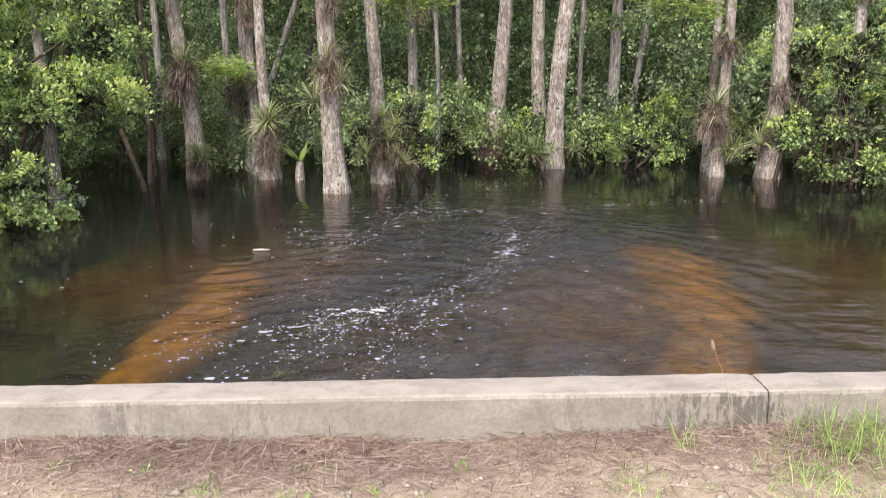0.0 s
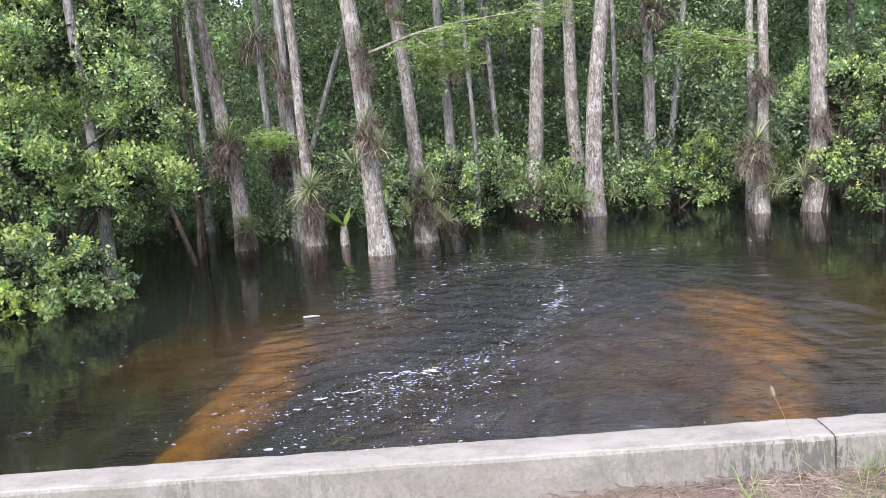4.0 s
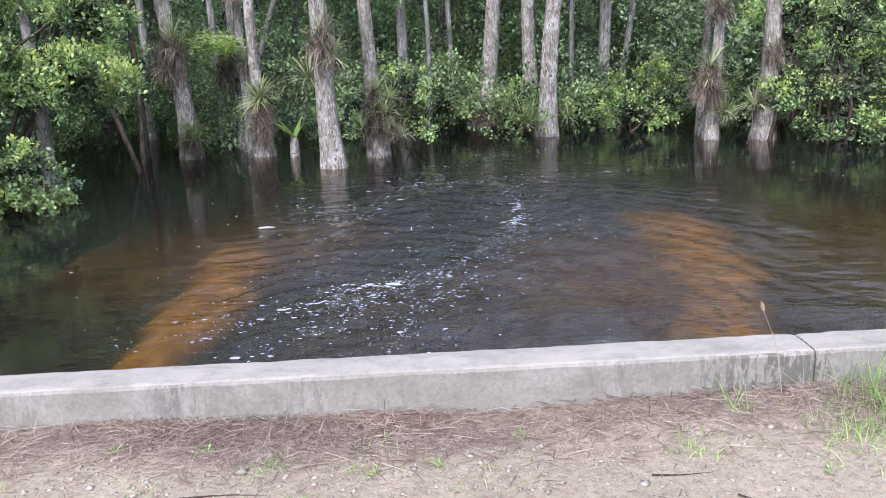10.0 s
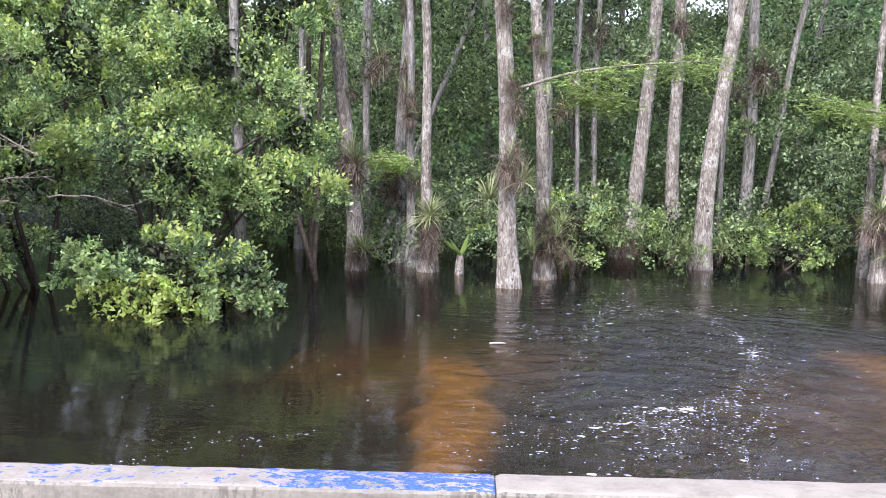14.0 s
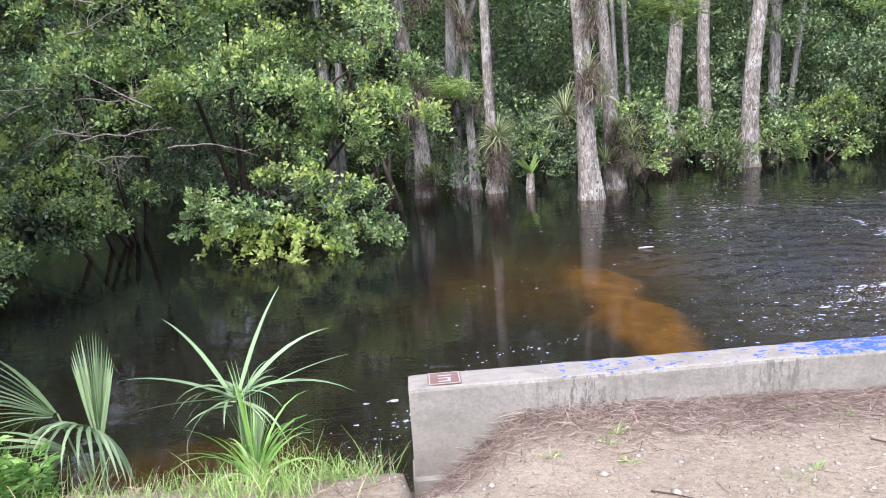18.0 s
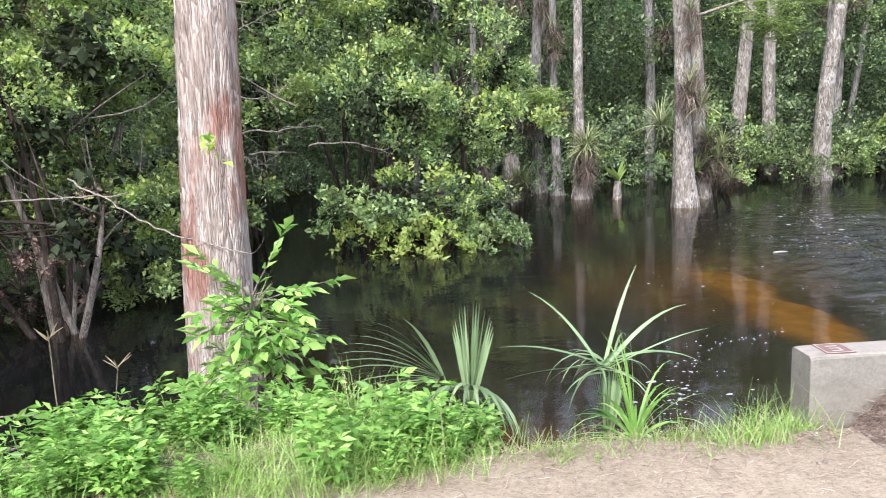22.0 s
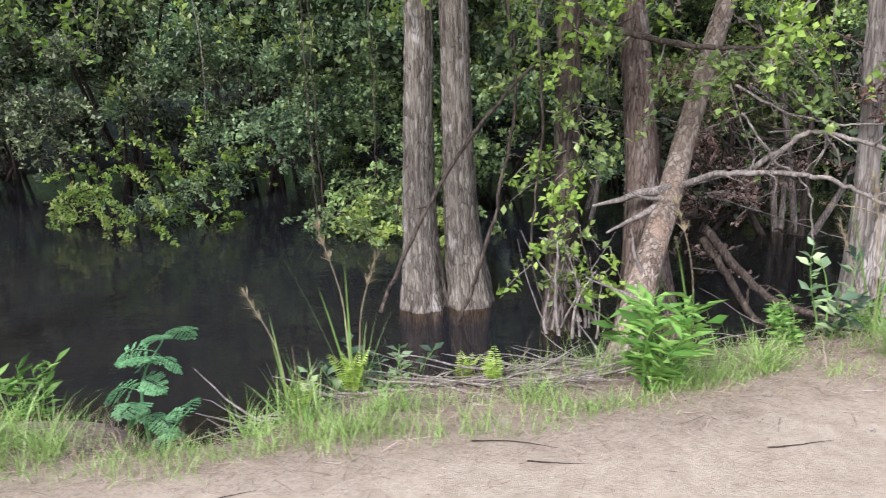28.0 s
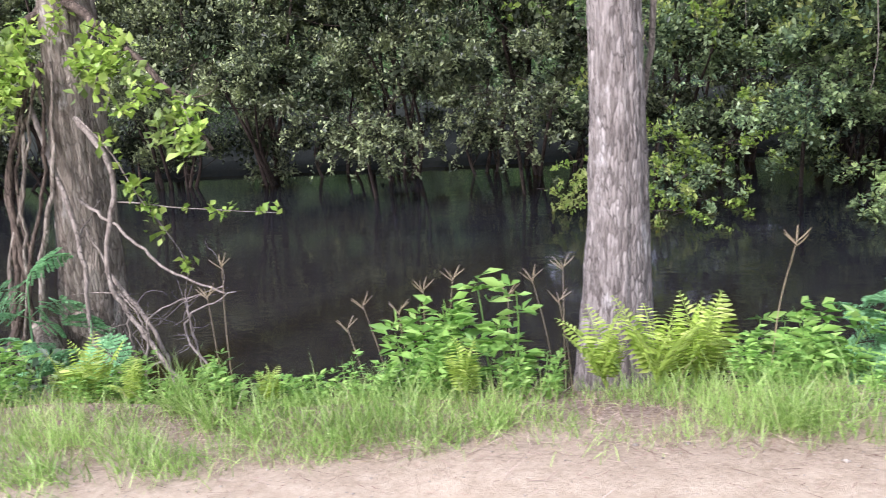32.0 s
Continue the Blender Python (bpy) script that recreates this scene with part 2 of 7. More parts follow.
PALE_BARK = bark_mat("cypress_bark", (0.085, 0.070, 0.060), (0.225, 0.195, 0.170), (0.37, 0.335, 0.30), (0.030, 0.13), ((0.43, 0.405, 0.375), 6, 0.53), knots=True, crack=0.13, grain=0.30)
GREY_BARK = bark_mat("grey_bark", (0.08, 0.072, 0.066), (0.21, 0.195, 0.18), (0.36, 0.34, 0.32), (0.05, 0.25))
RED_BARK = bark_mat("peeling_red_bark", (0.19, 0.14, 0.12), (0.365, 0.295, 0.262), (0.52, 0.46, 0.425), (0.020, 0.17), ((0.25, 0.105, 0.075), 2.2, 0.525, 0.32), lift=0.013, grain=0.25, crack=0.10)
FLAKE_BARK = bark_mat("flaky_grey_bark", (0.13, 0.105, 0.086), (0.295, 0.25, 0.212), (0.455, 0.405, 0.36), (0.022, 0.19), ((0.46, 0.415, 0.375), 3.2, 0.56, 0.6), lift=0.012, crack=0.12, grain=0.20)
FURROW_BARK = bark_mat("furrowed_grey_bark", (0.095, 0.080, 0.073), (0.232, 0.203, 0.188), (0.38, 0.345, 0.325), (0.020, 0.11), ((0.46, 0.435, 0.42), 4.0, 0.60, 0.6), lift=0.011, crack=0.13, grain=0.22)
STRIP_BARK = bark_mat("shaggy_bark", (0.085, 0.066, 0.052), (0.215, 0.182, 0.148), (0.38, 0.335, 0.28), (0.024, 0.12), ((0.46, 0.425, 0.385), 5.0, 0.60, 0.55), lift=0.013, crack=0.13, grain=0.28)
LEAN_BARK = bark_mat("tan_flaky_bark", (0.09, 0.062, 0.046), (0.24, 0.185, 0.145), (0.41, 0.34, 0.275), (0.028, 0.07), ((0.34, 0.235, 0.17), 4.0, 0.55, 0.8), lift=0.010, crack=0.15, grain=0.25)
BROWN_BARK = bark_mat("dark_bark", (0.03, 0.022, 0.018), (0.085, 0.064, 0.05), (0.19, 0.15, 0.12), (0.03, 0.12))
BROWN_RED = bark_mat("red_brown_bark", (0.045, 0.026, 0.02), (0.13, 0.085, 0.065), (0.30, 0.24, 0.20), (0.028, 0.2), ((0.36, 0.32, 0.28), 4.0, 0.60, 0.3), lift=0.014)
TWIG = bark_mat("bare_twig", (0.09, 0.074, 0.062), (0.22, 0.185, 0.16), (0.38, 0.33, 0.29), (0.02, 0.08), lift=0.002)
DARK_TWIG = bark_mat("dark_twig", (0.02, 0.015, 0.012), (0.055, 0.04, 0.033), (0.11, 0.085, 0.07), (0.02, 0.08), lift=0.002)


def concrete_mat():
    m, n, l, b = mat("weathered_concrete", 0.88, 0.25)
    tc = n.new("ShaderNodeTexCoord")
    sep = n.new("ShaderNodeSeparateXYZ")
    l.new(tc.outputs["Object"], sep.inputs[0])
    big = noise_tex(n, l, 2.2, 6, 0.65)
    fine = noise_tex(n, l, 60, 5, 0.7)
    c = ramp(n, l, big, [(0.3, (0.18, 0.165, 0.145)), (0.55, (0.23, 0.213, 0.19)), (0.75, (0.265, 0.25, 0.23))])
    c = mix(n, l, 0.32, c, ramp(n, l, fine, [(0.34, (0.20, 0.19, 0.175)), (0.6, (0.60, 0.58, 0.55))]), "OVERLAY")
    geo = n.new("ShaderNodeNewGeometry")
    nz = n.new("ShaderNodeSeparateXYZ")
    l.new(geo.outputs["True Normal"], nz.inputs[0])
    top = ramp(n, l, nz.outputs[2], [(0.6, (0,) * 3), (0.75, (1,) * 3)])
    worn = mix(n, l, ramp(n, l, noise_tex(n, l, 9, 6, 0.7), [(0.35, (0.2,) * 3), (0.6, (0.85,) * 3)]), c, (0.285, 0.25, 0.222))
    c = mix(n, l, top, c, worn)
    # black algae runs on the face
    runs = noise_tex(n, l, 30, 6, 0.75, stretch=(1, 1, 0.22), distort=0.3)
    clusters = noise_tex(n, l, 1.1, 2, 0.5, stretch=(1, 0.2, 0.2))
    f = math_node(n, l, "MULTIPLY", ramp(n, l, runs, [(0.49, (0,) * 3), (0.55, (1,) * 3)]), ramp(n, l, clusters, [(0.45, (0,) * 3), (0.60, (1,) * 3)]))
    f = math_node(n, l, "MULTIPLY", f, math_node(n, l, "SUBTRACT", 1.0, top))
    c = mix(n, l, math_node(n, l, "MULTIPLY", f, 0.68), c, (0.06, 0.055, 0.05))
    stain = ramp(n, l, noise_tex(n, l, 5.5, 7, 0.75, stretch=(0.5, 1, 1)), [(0.50, (0,) * 3), (0.66, (0.6,) * 3)])
    c = mix(n, l, stain, c, (0.13, 0.118, 0.10))
    # grime at the foot
    low = ramp(n, l, math_node(n, l, "ADD", sep.outputs[2], 0.5), [(0.46, (0.55,) * 3), (0.56, (0,) * 3)])
    c = mix(n, l, math_node(n, l, "MULTIPLY", low, big), c, (0.20, 0.18, 0.14))
    # blue paint left on the top by the joint
    at = n.new("ShaderNodeAttribute")
    at.attribute_name = "paint"
    flakes = noise_tex(n, l, 22, 5, 0.75, stretch=(0.5, 1, 1))
    pf = math_node(n, l, "GREATER_THAN", math_node(n, l, "MULTIPLY", at.outputs["Fac"], 1.0), flakes)
    pf = math_node(n, l, "MULTIPLY", pf, top)
    c = mix(n, l, pf, c, mix(n, l, ramp(n, l, fine, [(0.4, (0,) * 3), (0.6, (1,) * 3)]), (0.03, 0.07, 0.30), (0.075, 0.13, 0.38)))
    l.new(c, b.inputs["Base Color"])
    bump(n, l, b, mix(n, l, 0.5, fine, big), 0.35, 0.01)
    return m


def ground_mat():
    """Pale sand of the road, damp litter on the bank, brown muck and orange sand on the river bed."""
    m, n, l, b = mat("sandy_ground", 0.95, 0.15)

    def att(name):
        a = n.new("ShaderNodeAttribute")
        a.attribute_name = name
        return a.outputs["Fac"]
    big = noise_tex(n, l, 0.9, 6, 0.65)
    mid = noise_tex(n, l, 7, 6, 0.7)
    fine = noise_tex(n, l, 120, 4, 0.7)
    sand = ramp(n, l, big, [(0.3, (0.185, 0.150, 0.108)), (0.5, (0.27, 0.225, 0.166)), (0.7, (0.37, 0.315, 0.243))])
    sand = mix(n, l, 0.4, sand, ramp(n, l, mid, [(0.32, (0.13, 0.098, 0.074)), (0.62, (0.38, 0.315, 0.26))]))
    grit = noise_tex(n, l, 38, 5, 0.7)
    sand = mix(n, l, 0.35, sand, ramp(n, l, grit, [(0.36, (0.10, 0.075, 0.056)), (0.47, (0.28, 0.225, 0.18)), (0.66, (0.42, 0.355, 0.30))]))
    sand = mix(n, l, 0.3, sand, ramp(n, l, fine, [(0.3, (0.2, 0.16, 0.12)), (0.7, (0.8, 0.74, 0.66))]), "OVERLAY")
    sand = mix(n, l, math_node(n, l, "MULTIPLY", att("pale"), 0.42), sand, ramp(n, l, mid, [(0.3, (0.38, 0.305, 0.225)), (0.6, (0.55, 0.465, 0.36))]))
    litter = ramp(n, l, grit, [(0.34, (0.11, 0.078, 0.062)), (0.5, (0.22, 0.165, 0.135)), (0.68, (0.36, 0.285, 0.24))])
    k = math_node(n, l, "ADD", att("litter"), math_node(n, l, "SUBTRACT", mid, 0.5))
    c = mix(n, l, ramp(n, l, k, [(0.35, (0,) * 3), (0.65, (1,) * 3)]), sand, litter)
    c = mix(n, l, math_node(n, l, "MULTIPLY", att("verge"), ramp(n, l, mid, [(0.35, (0.4,) * 3), (0.6, (1,) * 3)])), c, ramp(n, l, grit, [(0.3, (0.05, 0.075, 0.022)), (0.7, (0.14, 0.18, 0.06))]))
    muck = ramp(n, l, mid, [(0.3, (0.010, 0.014, 0.013)), (0.7, (0.030, 0.032, 0.026))])
    c = mix(n, l, att("bed"), c, muck)
    orange = ramp(n, l, noise_tex(n, l, 2.5, 5, 0.65), [(0.3, (0.29, 0.215, 0.05)), (0.7, (0.50, 0.375, 0.085))])
    k = math_node(n, l, "MULTIPLY", att("orange"), ramp(n, l, noise_tex(n, l, 2.0, 6, 0.65, distort=0.5), [(0.30, (0.55,) * 3), (0.62, (1.0,) * 3)]))
    c = mix(n, l, k, c, orange)
    l.new(c, b.inputs["Base Color"])
    bump(n, l, b, mix(n, l, 0.5, mix(n, l, 0.5, mid, grit), fine), 0.75, 0.022)
    return m


def water_mat():
    m, n, l, b = mat("tannin_water", 0.05, 0.5)
    at = n.new("ShaderNodeAttribute")
    at.attribute_name = "churn"
    calm = noise_tex(n, l, 1.4, 4, 0.55, stretch=(1, 2.2, 1), distort=0.4)
    fast = noise_tex(n, l, 2.1, 4, 0.5, stretch=(0.7, 1.7, 1), distort=1.8)
    fine = noise_tex(n, l, 11, 3, 0.5, stretch=(0.6, 1.8, 1), distort=0.8)
    fast = mix(n, l, 0.36, fast, fine)
    tc = n.new("ShaderNodeTexCoord")
    mp = n.new("ShaderNodeMapping")
    mp.inputs["Location"].default_value = (0.9, -6.4, 0.7)
    arcs = n.new("ShaderNodeTexWave")
    arcs.wave_type, arcs.rings_direction = "RINGS", "Z"
    for key, value in (("Scale", 0.9), ("Distortion", 7.0), ("Detail", 4.0), ("Detail Scale", 0.9), ("Detail Roughness", 0.65)):
        arcs.inputs[key].default_value = value
    l.new(tc.outputs["Object"], mp.inputs[0])
    l.new(mp.outputs[0], arcs.inputs["Vector"])
    fast = mix(n, l, 0.40, fast, arcs.outputs["Fac"])
    h = mix(n, l, at.outputs["Fac"], calm, fast)
    bp = n.new("ShaderNodeBump")
    bp.inputs["Distance"].default_value = 0.20
    st = n.new("ShaderNodeMapRange")
    st.inputs["To Min"].default_value, st.inputs["To Max"].default_value = 0.03, 1.0
    l.new(at.outputs["Fac"], st.inputs["Value"])
    l.new(st.outputs[0], bp.inputs["Strength"])
    l.new(h, bp.inputs["Height"])
    gl = n.new("ShaderNodeBsdfGlossy")
    gl.inputs["Roughness"].default_value = 0.04
    tr = n.new("ShaderNodeBsdfTransparent")
    tr.inputs[0].default_value = (0.78, 0.58, 0.22, 1)
    fr = n.new("ShaderNodeFresnel")
    fr.inputs["IOR"].default_value = 1.33
    l.new(bp.outputs[0], gl.inputs["Normal"])
    l.new(bp.outputs[0], fr.inputs["Normal"])
    # suspended matter and churn bubbles; bluish sky sheen and haze lift painted into both
    cloud = n.new("ShaderNodeBsdfDiffuse")
    bubble_sheen = math_node(n, l, "MULTIPLY", at.outputs["Fac"], ramp(n, l, noise_tex(n, l, 1.1, 6, 0.7, distort=1.5), [(0.35, (0.1,) * 3), (0.7, (1,) * 3)]))
    pool_side = n.new("ShaderNodeAttribute")
    pool_side.attribute_name = "pool_side"
    # channel water is painted paler and bluer than the pool, as haze
    still = mix(n, l, pool_side.outputs["Fac"], (0.090, 0.100, 0.130), (0.048, 0.056, 0.060))
    l.new(mix(n, l, bubble_sheen, still, (0.24, 0.275, 0.36)), cloud.inputs[0])
    body = n.new("ShaderNodeMixShader")
    body.inputs[0].default_value = 0.12
    l.new(tr.outputs[0], body.inputs[1])
    l.new(cloud.outputs[0], body.inputs[2])
    ms = n.new("ShaderNodeMixShader")
    l.new(fr.outputs[0], ms.inputs[0])
    l.new(body.outputs[0], ms.inputs[1])
    l.new(gl.outputs[0], ms.inputs[2])
    l.new(ms.outputs[0], n["Material Output"].inputs[0])
    return m


def plain_mat(name, colour, rough=0.7, spread=0.25, scale=30):
    m, n, l, b = mat(name, rough, 0.3)
    dark = tuple(v * (1 - spread) for v in colour)
    light = tuple(min(1, v * (1 + spread)) for v in colour)
    c = ramp(n, l, noise_tex(n, l, scale, 5, 0.65), [(0.3, dark), (0.7, light)])
    geo = n.new("ShaderNodeNewGeometry")
    c = mix(n, l, 0.5, c, ramp(n, l, geo.outputs["Random Per Island"], [(0, dark), (1, light)]))
    l.new(c, b.inputs["Base Color"])
    return m


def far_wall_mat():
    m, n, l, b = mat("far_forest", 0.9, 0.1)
    # shade among the far trees is put into these near-black greens
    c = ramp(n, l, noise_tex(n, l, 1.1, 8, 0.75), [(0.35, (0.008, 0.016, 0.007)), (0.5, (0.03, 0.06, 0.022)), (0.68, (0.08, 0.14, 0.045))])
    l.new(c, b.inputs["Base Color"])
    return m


FAR_WALL = far_wall_mat()
CONCRETE, GROUND, WATER = concrete_mat(), ground_mat(), water_mat()
FOAM = plain_mat("foam", (0.36, 0.355, 0.36), 0.8, 0.12, 60)
PEBBLE = plain_mat("limestone_pebble", (0.27, 0.235, 0.20), 0.85, 0.5, 60)
PLATE_BROWN = plain_mat("plate_brown", (0.17, 0.10, 0.085), 0.6, 0.2)
PLATE_WHITE = plain_mat("plate_white", (0.31, 0.29, 0.28), 0.6, 0.1)

# ---- builders ----
rng = np.random.default_rng(7)
WATER_Z = -0.715


def link_mesh(name, verts, faces, material, parent=None, label="", smooth=False, uniform=0):
    """One mesh object from arrays. uniform: the number of corners of every face, for large meshes."""
    me = bpy.data.meshes.new(name)
    if uniform:
        v = np.ascontiguousarray(verts, dtype=np.float32)
        f = np.ascontiguousarray(faces, dtype=np.int32)
        me.vertices.add(len(v))
        me.vertices.foreach_set("co", v.ravel())
        me.loops.add(f.size)
        me.loops.foreach_set("vertex_index", f.ravel())
        me.polygons.add(len(f))
        me.polygons.foreach_set("loop_start", np.arange(0, f.size, uniform, dtype=np.int32))
        me.update(calc_edges=True)
    else:
        me.from_pydata([tuple(p) for p in verts], [], faces)
    if smooth:
        me.polygons.foreach_set("use_smooth", np.ones(len(me.polygons), dtype=bool))
    me.materials.append(material)
    ob = new(name, me)
    if parent:
        ob.parent = parent
    if label:
        ob["label"] = label
    return ob


def part(name, bm, material, parent, label=""):
    me = bpy.data.meshes.new(name)
    bm.to_mesh(me)
    bm.free()
    me.materials.append(material)
    ob = new(name, me)
    ob.parent = parent
    if label:
        ob["label"] = label
    return ob


def unit(v):
    return v / np.maximum(np.linalg.norm(v, axis=-1, keepdims=True), 1e-9)


def sphere_dirs(n):
    return unit(rng.normal(size=(n, 3)))


def leaves(pos, way, length, width=0.45, fold=0.25):
    """Folded leaves with a midrib: a point, a direction and a length each."""
    n = len(pos)
    way = unit(way)
    side = unit(np.cross(way, unit(np.array([0, 0, 1.0]) + 0.55 * rng.normal(size=(n, 3)))))
    up = np.cross(side, way)
    length = np.broadcast_to(np.asarray(length, dtype=float), (n,))[:, None]
    w = length * width * 0.5
    a = pos
    c = pos + way * length - up * length * 0.12
    m = pos + way * length * 0.5
    v = np.stack([a, m + side * w + up * w * fold, c, m - side * w + up * w * fold], 1).reshape(-1, 3)
    i = np.arange(n)[:, None] * 4
    f = np.concatenate([i + [[0, 1, 2]], i + [[0, 2, 3]]], 1).reshape(-1, 3)
    return v, f


def blades(root, way, length, width, droop=0.6, seg=4, fold=0.0):
    """Strap blades that taper and bow under their weight, as quads."""
    n = len(root)
    way = unit(way)
    length = np.broadcast_to(np.asarray(length, dtype=float), (n,))[:, None]
    width = np.broadcast_to(np.asarray(width, dtype=float), (n,))[:, None]
    droop = np.broadcast_to(np.asarray(droop, dtype=float), (n,))[:, None]
    side = unit(np.cross(way, np.array([0, 0, 1.0]) + 0.2 * rng.normal(size=(n, 3))))
    rows = []
    p, d = root.copy(), way.copy()
    for k in range(seg + 1):
        t = k / seg
        w = width * (0.5 * (1 - t ** 2) + 0.03) * (0.65 + 0.35 * min(1, t * 3))
        rows += [p - side * w, p + side * w]
        d = unit(d + np.array([0, 0, -1.0]) * droop * (1.2 / seg) * (0.4 + t))
        p = p + d * length / seg
    v = np.stack(rows, 1)
    per = 2 * (seg + 1)
    i = np.arange(n)[:, None] * per
    f = np.concatenate([i + [[2 * k, 2 * k + 1, 2 * k + 3, 2 * k + 2]] for k in range(seg)], 1).reshape(-1, 4)
    return v.reshape(-1, 3), f


def tube(points, radii, sides=8, ridge=0.0, flute=0.0, flute_n=7, seed=0.0, close=True):
    """A tapered limb along points; ridge: relief of the bark in metres; flute: buttresses towards the first points."""
    pts = np.asarray(points, dtype=float)
    rad = np.asarray(radii, dtype=float)
    tan = unit(np.gradient(pts, axis=0))
    ref = np.array([1.0, 0.0, 0.0]) if abs(tan[0][0]) < 0.8 else np.array([0.0, 1.0, 0.0])
    a = unit(np.cross(tan, ref))
    b = np.cross(tan, a)
    ang = np.linspace(0, 2 * math.pi, sides, endpoint=False)
    k = np.arange(len(pts))[:, None]
    r = rad[:, None] * np.ones((1, sides))
    if flute:
        fall = np.clip(1 - np.linspace(0, 1, len(pts)) * 2.2, 0, 1)[:, None] ** 2
        r *= 1 + flute * fall * (np.cos(ang * flute_n + seed + 0.6 * np.sin(ang * 2 + seed)) * 0.5 + 0.2)
    if ridge:
        h = np.linspace(0, 1, len(pts))[:, None]
        g = np.zeros_like(r)
        for q, (m, w) in enumerate(((9, 1.0), (17, 0.8), (29, 0.6), (41, 0.5))):
            g += w * np.abs(np.sin(ang * m * 0.5 + seed * (q + 1) + 1.5 * np.sin(h * (5 + 3 * q) + seed * q) + 2.0 * np.sin(ang * 2 + q)))
        jag = rng.normal(size=r.shape) * 0.35
        r += ridge * (g / 2.0 - 0.6 + jag)
    v = pts[:, None, :] + a[:, None, :] * (np.cos(ang) * r)[..., None] + b[:, None, :] * (np.sin(ang) * r)[..., None]
    v = v.reshape(-1, 3)
    i, j = np.meshgrid(np.arange(len(pts) - 1), np.arange(sides), indexing="ij")
    i, j = i.ravel(), j.ravel()
    j2 = (j + 1) % sides
    f = np.stack([i * sides + j, i * sides + j2, (i + 1) * sides + j2, (i + 1) * sides + j], 1)
    return v, f


def merge(pieces):
    vs, fs, base = [], [], 0
    for v, f in pieces:
        vs.append(v)
        fs.append(f + base)
        base += len(v)
    return np.concatenate(vs), np.concatenate(fs)


def smooth_path(points, count):
    """A soft curve through a few points."""
    p = np.asarray(points, dtype=float)
    t = np.linspace(0, len(p) - 1, count)
    k = np.clip(t.astype(int), 0, len(p) - 2)
    u = (t - k)[:, None]
    g = np.gradient(p, axis=0)
    h00, h10, h01, h11 = 2 * u**3 - 3 * u**2 + 1, u**3 - 2 * u**2 + u, -2 * u**3 + 3 * u**2, u**3 - u**2
    return h00 * p[k] + h10 * g[k] + h01 * p[k + 1] + h11 * g[k + 1]


def branch(start, way, length, radius, wiggle=0.15, sag=0.0, n=8):
    """A crooked twig as points and radii."""
    p = [np.asarray(start, dtype=float)]
    d = unit(np.asarray(way, dtype=float))
    for _ in range(n):
        d = unit(d + rng.normal(size=3) * wiggle + np.array([0, 0, -sag / n]))
        p.append(p[-1] + d * length / n)
    return np.array(p), np.linspace(radius, radius * 0.25, n + 1)


def empty(name, loc=(0, 0, 0)):
    ob = new(name)
    ob.location = loc
    ob.empty_display_size = 0.2
    return ob


def sprays(centres, outward, per, leaf, spread, width=0.48):
    """Sprays of leaves round twig ends."""
    n = len(centres)
    c = np.repeat(centres, per, 0)
    o = np.repeat(outward, per, 0)
    pos = c + o * rng.uniform(-0.6, 1, (n * per, 1)) * spread + rng.normal(size=(n * per, 3)) * spread * 0.32
    way = o * 0.7 + sphere_dirs(n * per) * 0.9 + np.array([0, 0, 0.15])
    return leaves(pos, way, leaf * rng.uniform(0.6, 1.25, n * per), width)

# ---- ground, river bed and water ----
EDGE_X = (-60, -21, -19.6, -17.7, -16.4, -15, -14.2, -13.2, -12, -9.9, -7.8, -6.45, -5.2)
EDGE_Y = (-2.5, -0.75, -0.25, 0.0, 0.15, 0.45, 0.75, 1.1, 1.55, 1.85, 2.0, 2.28, 2.3)
WALL_SLOPE = 0.037


def wall_y(x):
    """The parapet's road face."""
    return 3.115 + WALL_SLOPE * x


def bank_edge(x):
    """Where the sand of the road ends and the green bank begins."""
    return np.interp(x, EDGE_X, EDGE_Y)


def smooth(a, b, v):
    t = np.clip((v - a) / (b - a), 0, 1)
    return t * t * (3 - 2 * t)


def wobble(x, y, s, seed=0.0):
    return (np.sin(x * 1.3 * s + 1.7 * np.sin(y * 0.9 * s + seed) + seed) + np.sin(y * 1.7 * s + 1.3 * np.sin(x * 1.1 * s - seed))
            + 0.5 * np.sin((x + y) * 3.1 * s + seed) + 0.5 * np.sin((x - 0.7 * y) * 4.3 * s + 2 * seed)) / 3


def patch_left(x, y):
    d = np.abs(x - np.interp(y, (6.5, 8, 9.2, 10.5, 11.5), (-2.68, -2.68, -2.64, -2.75, -3.0))) / np.interp(y, (6, 6.5, 8, 9.2, 10.5, 11.6), (0.24, 0.28, 0.40, 0.50, 0.46, 0.3))
    return smooth(1.4, 0.45, d + 0.40 * wobble(x, y, 1.7, 2) + 0.15 * wobble(x, y, 4.5, 1)) * smooth(4.8, 6.6, y) * smooth(12.6, 10.0, y)


def patch_right(x, y):
    d = np.abs(x - np.interp(y, (6, 6.75, 8, 9.5, 11, 12), (2.25, 2.5, 2.85, 3.15, 3.3, 3.3))) / np.interp(y, (6, 6.75, 8, 9.5, 11, 12.2), (0.28, 0.36, 0.46, 0.55, 0.62, 0.5))
    return smooth(1.5, 0.3, d + 0.45 * wobble(x, y, 1.5, 5) + 0.15 * wobble(x, y, 4.5, 2)) * smooth(5.2, 6.8, y) * smooth(13.6, 10.6, y)


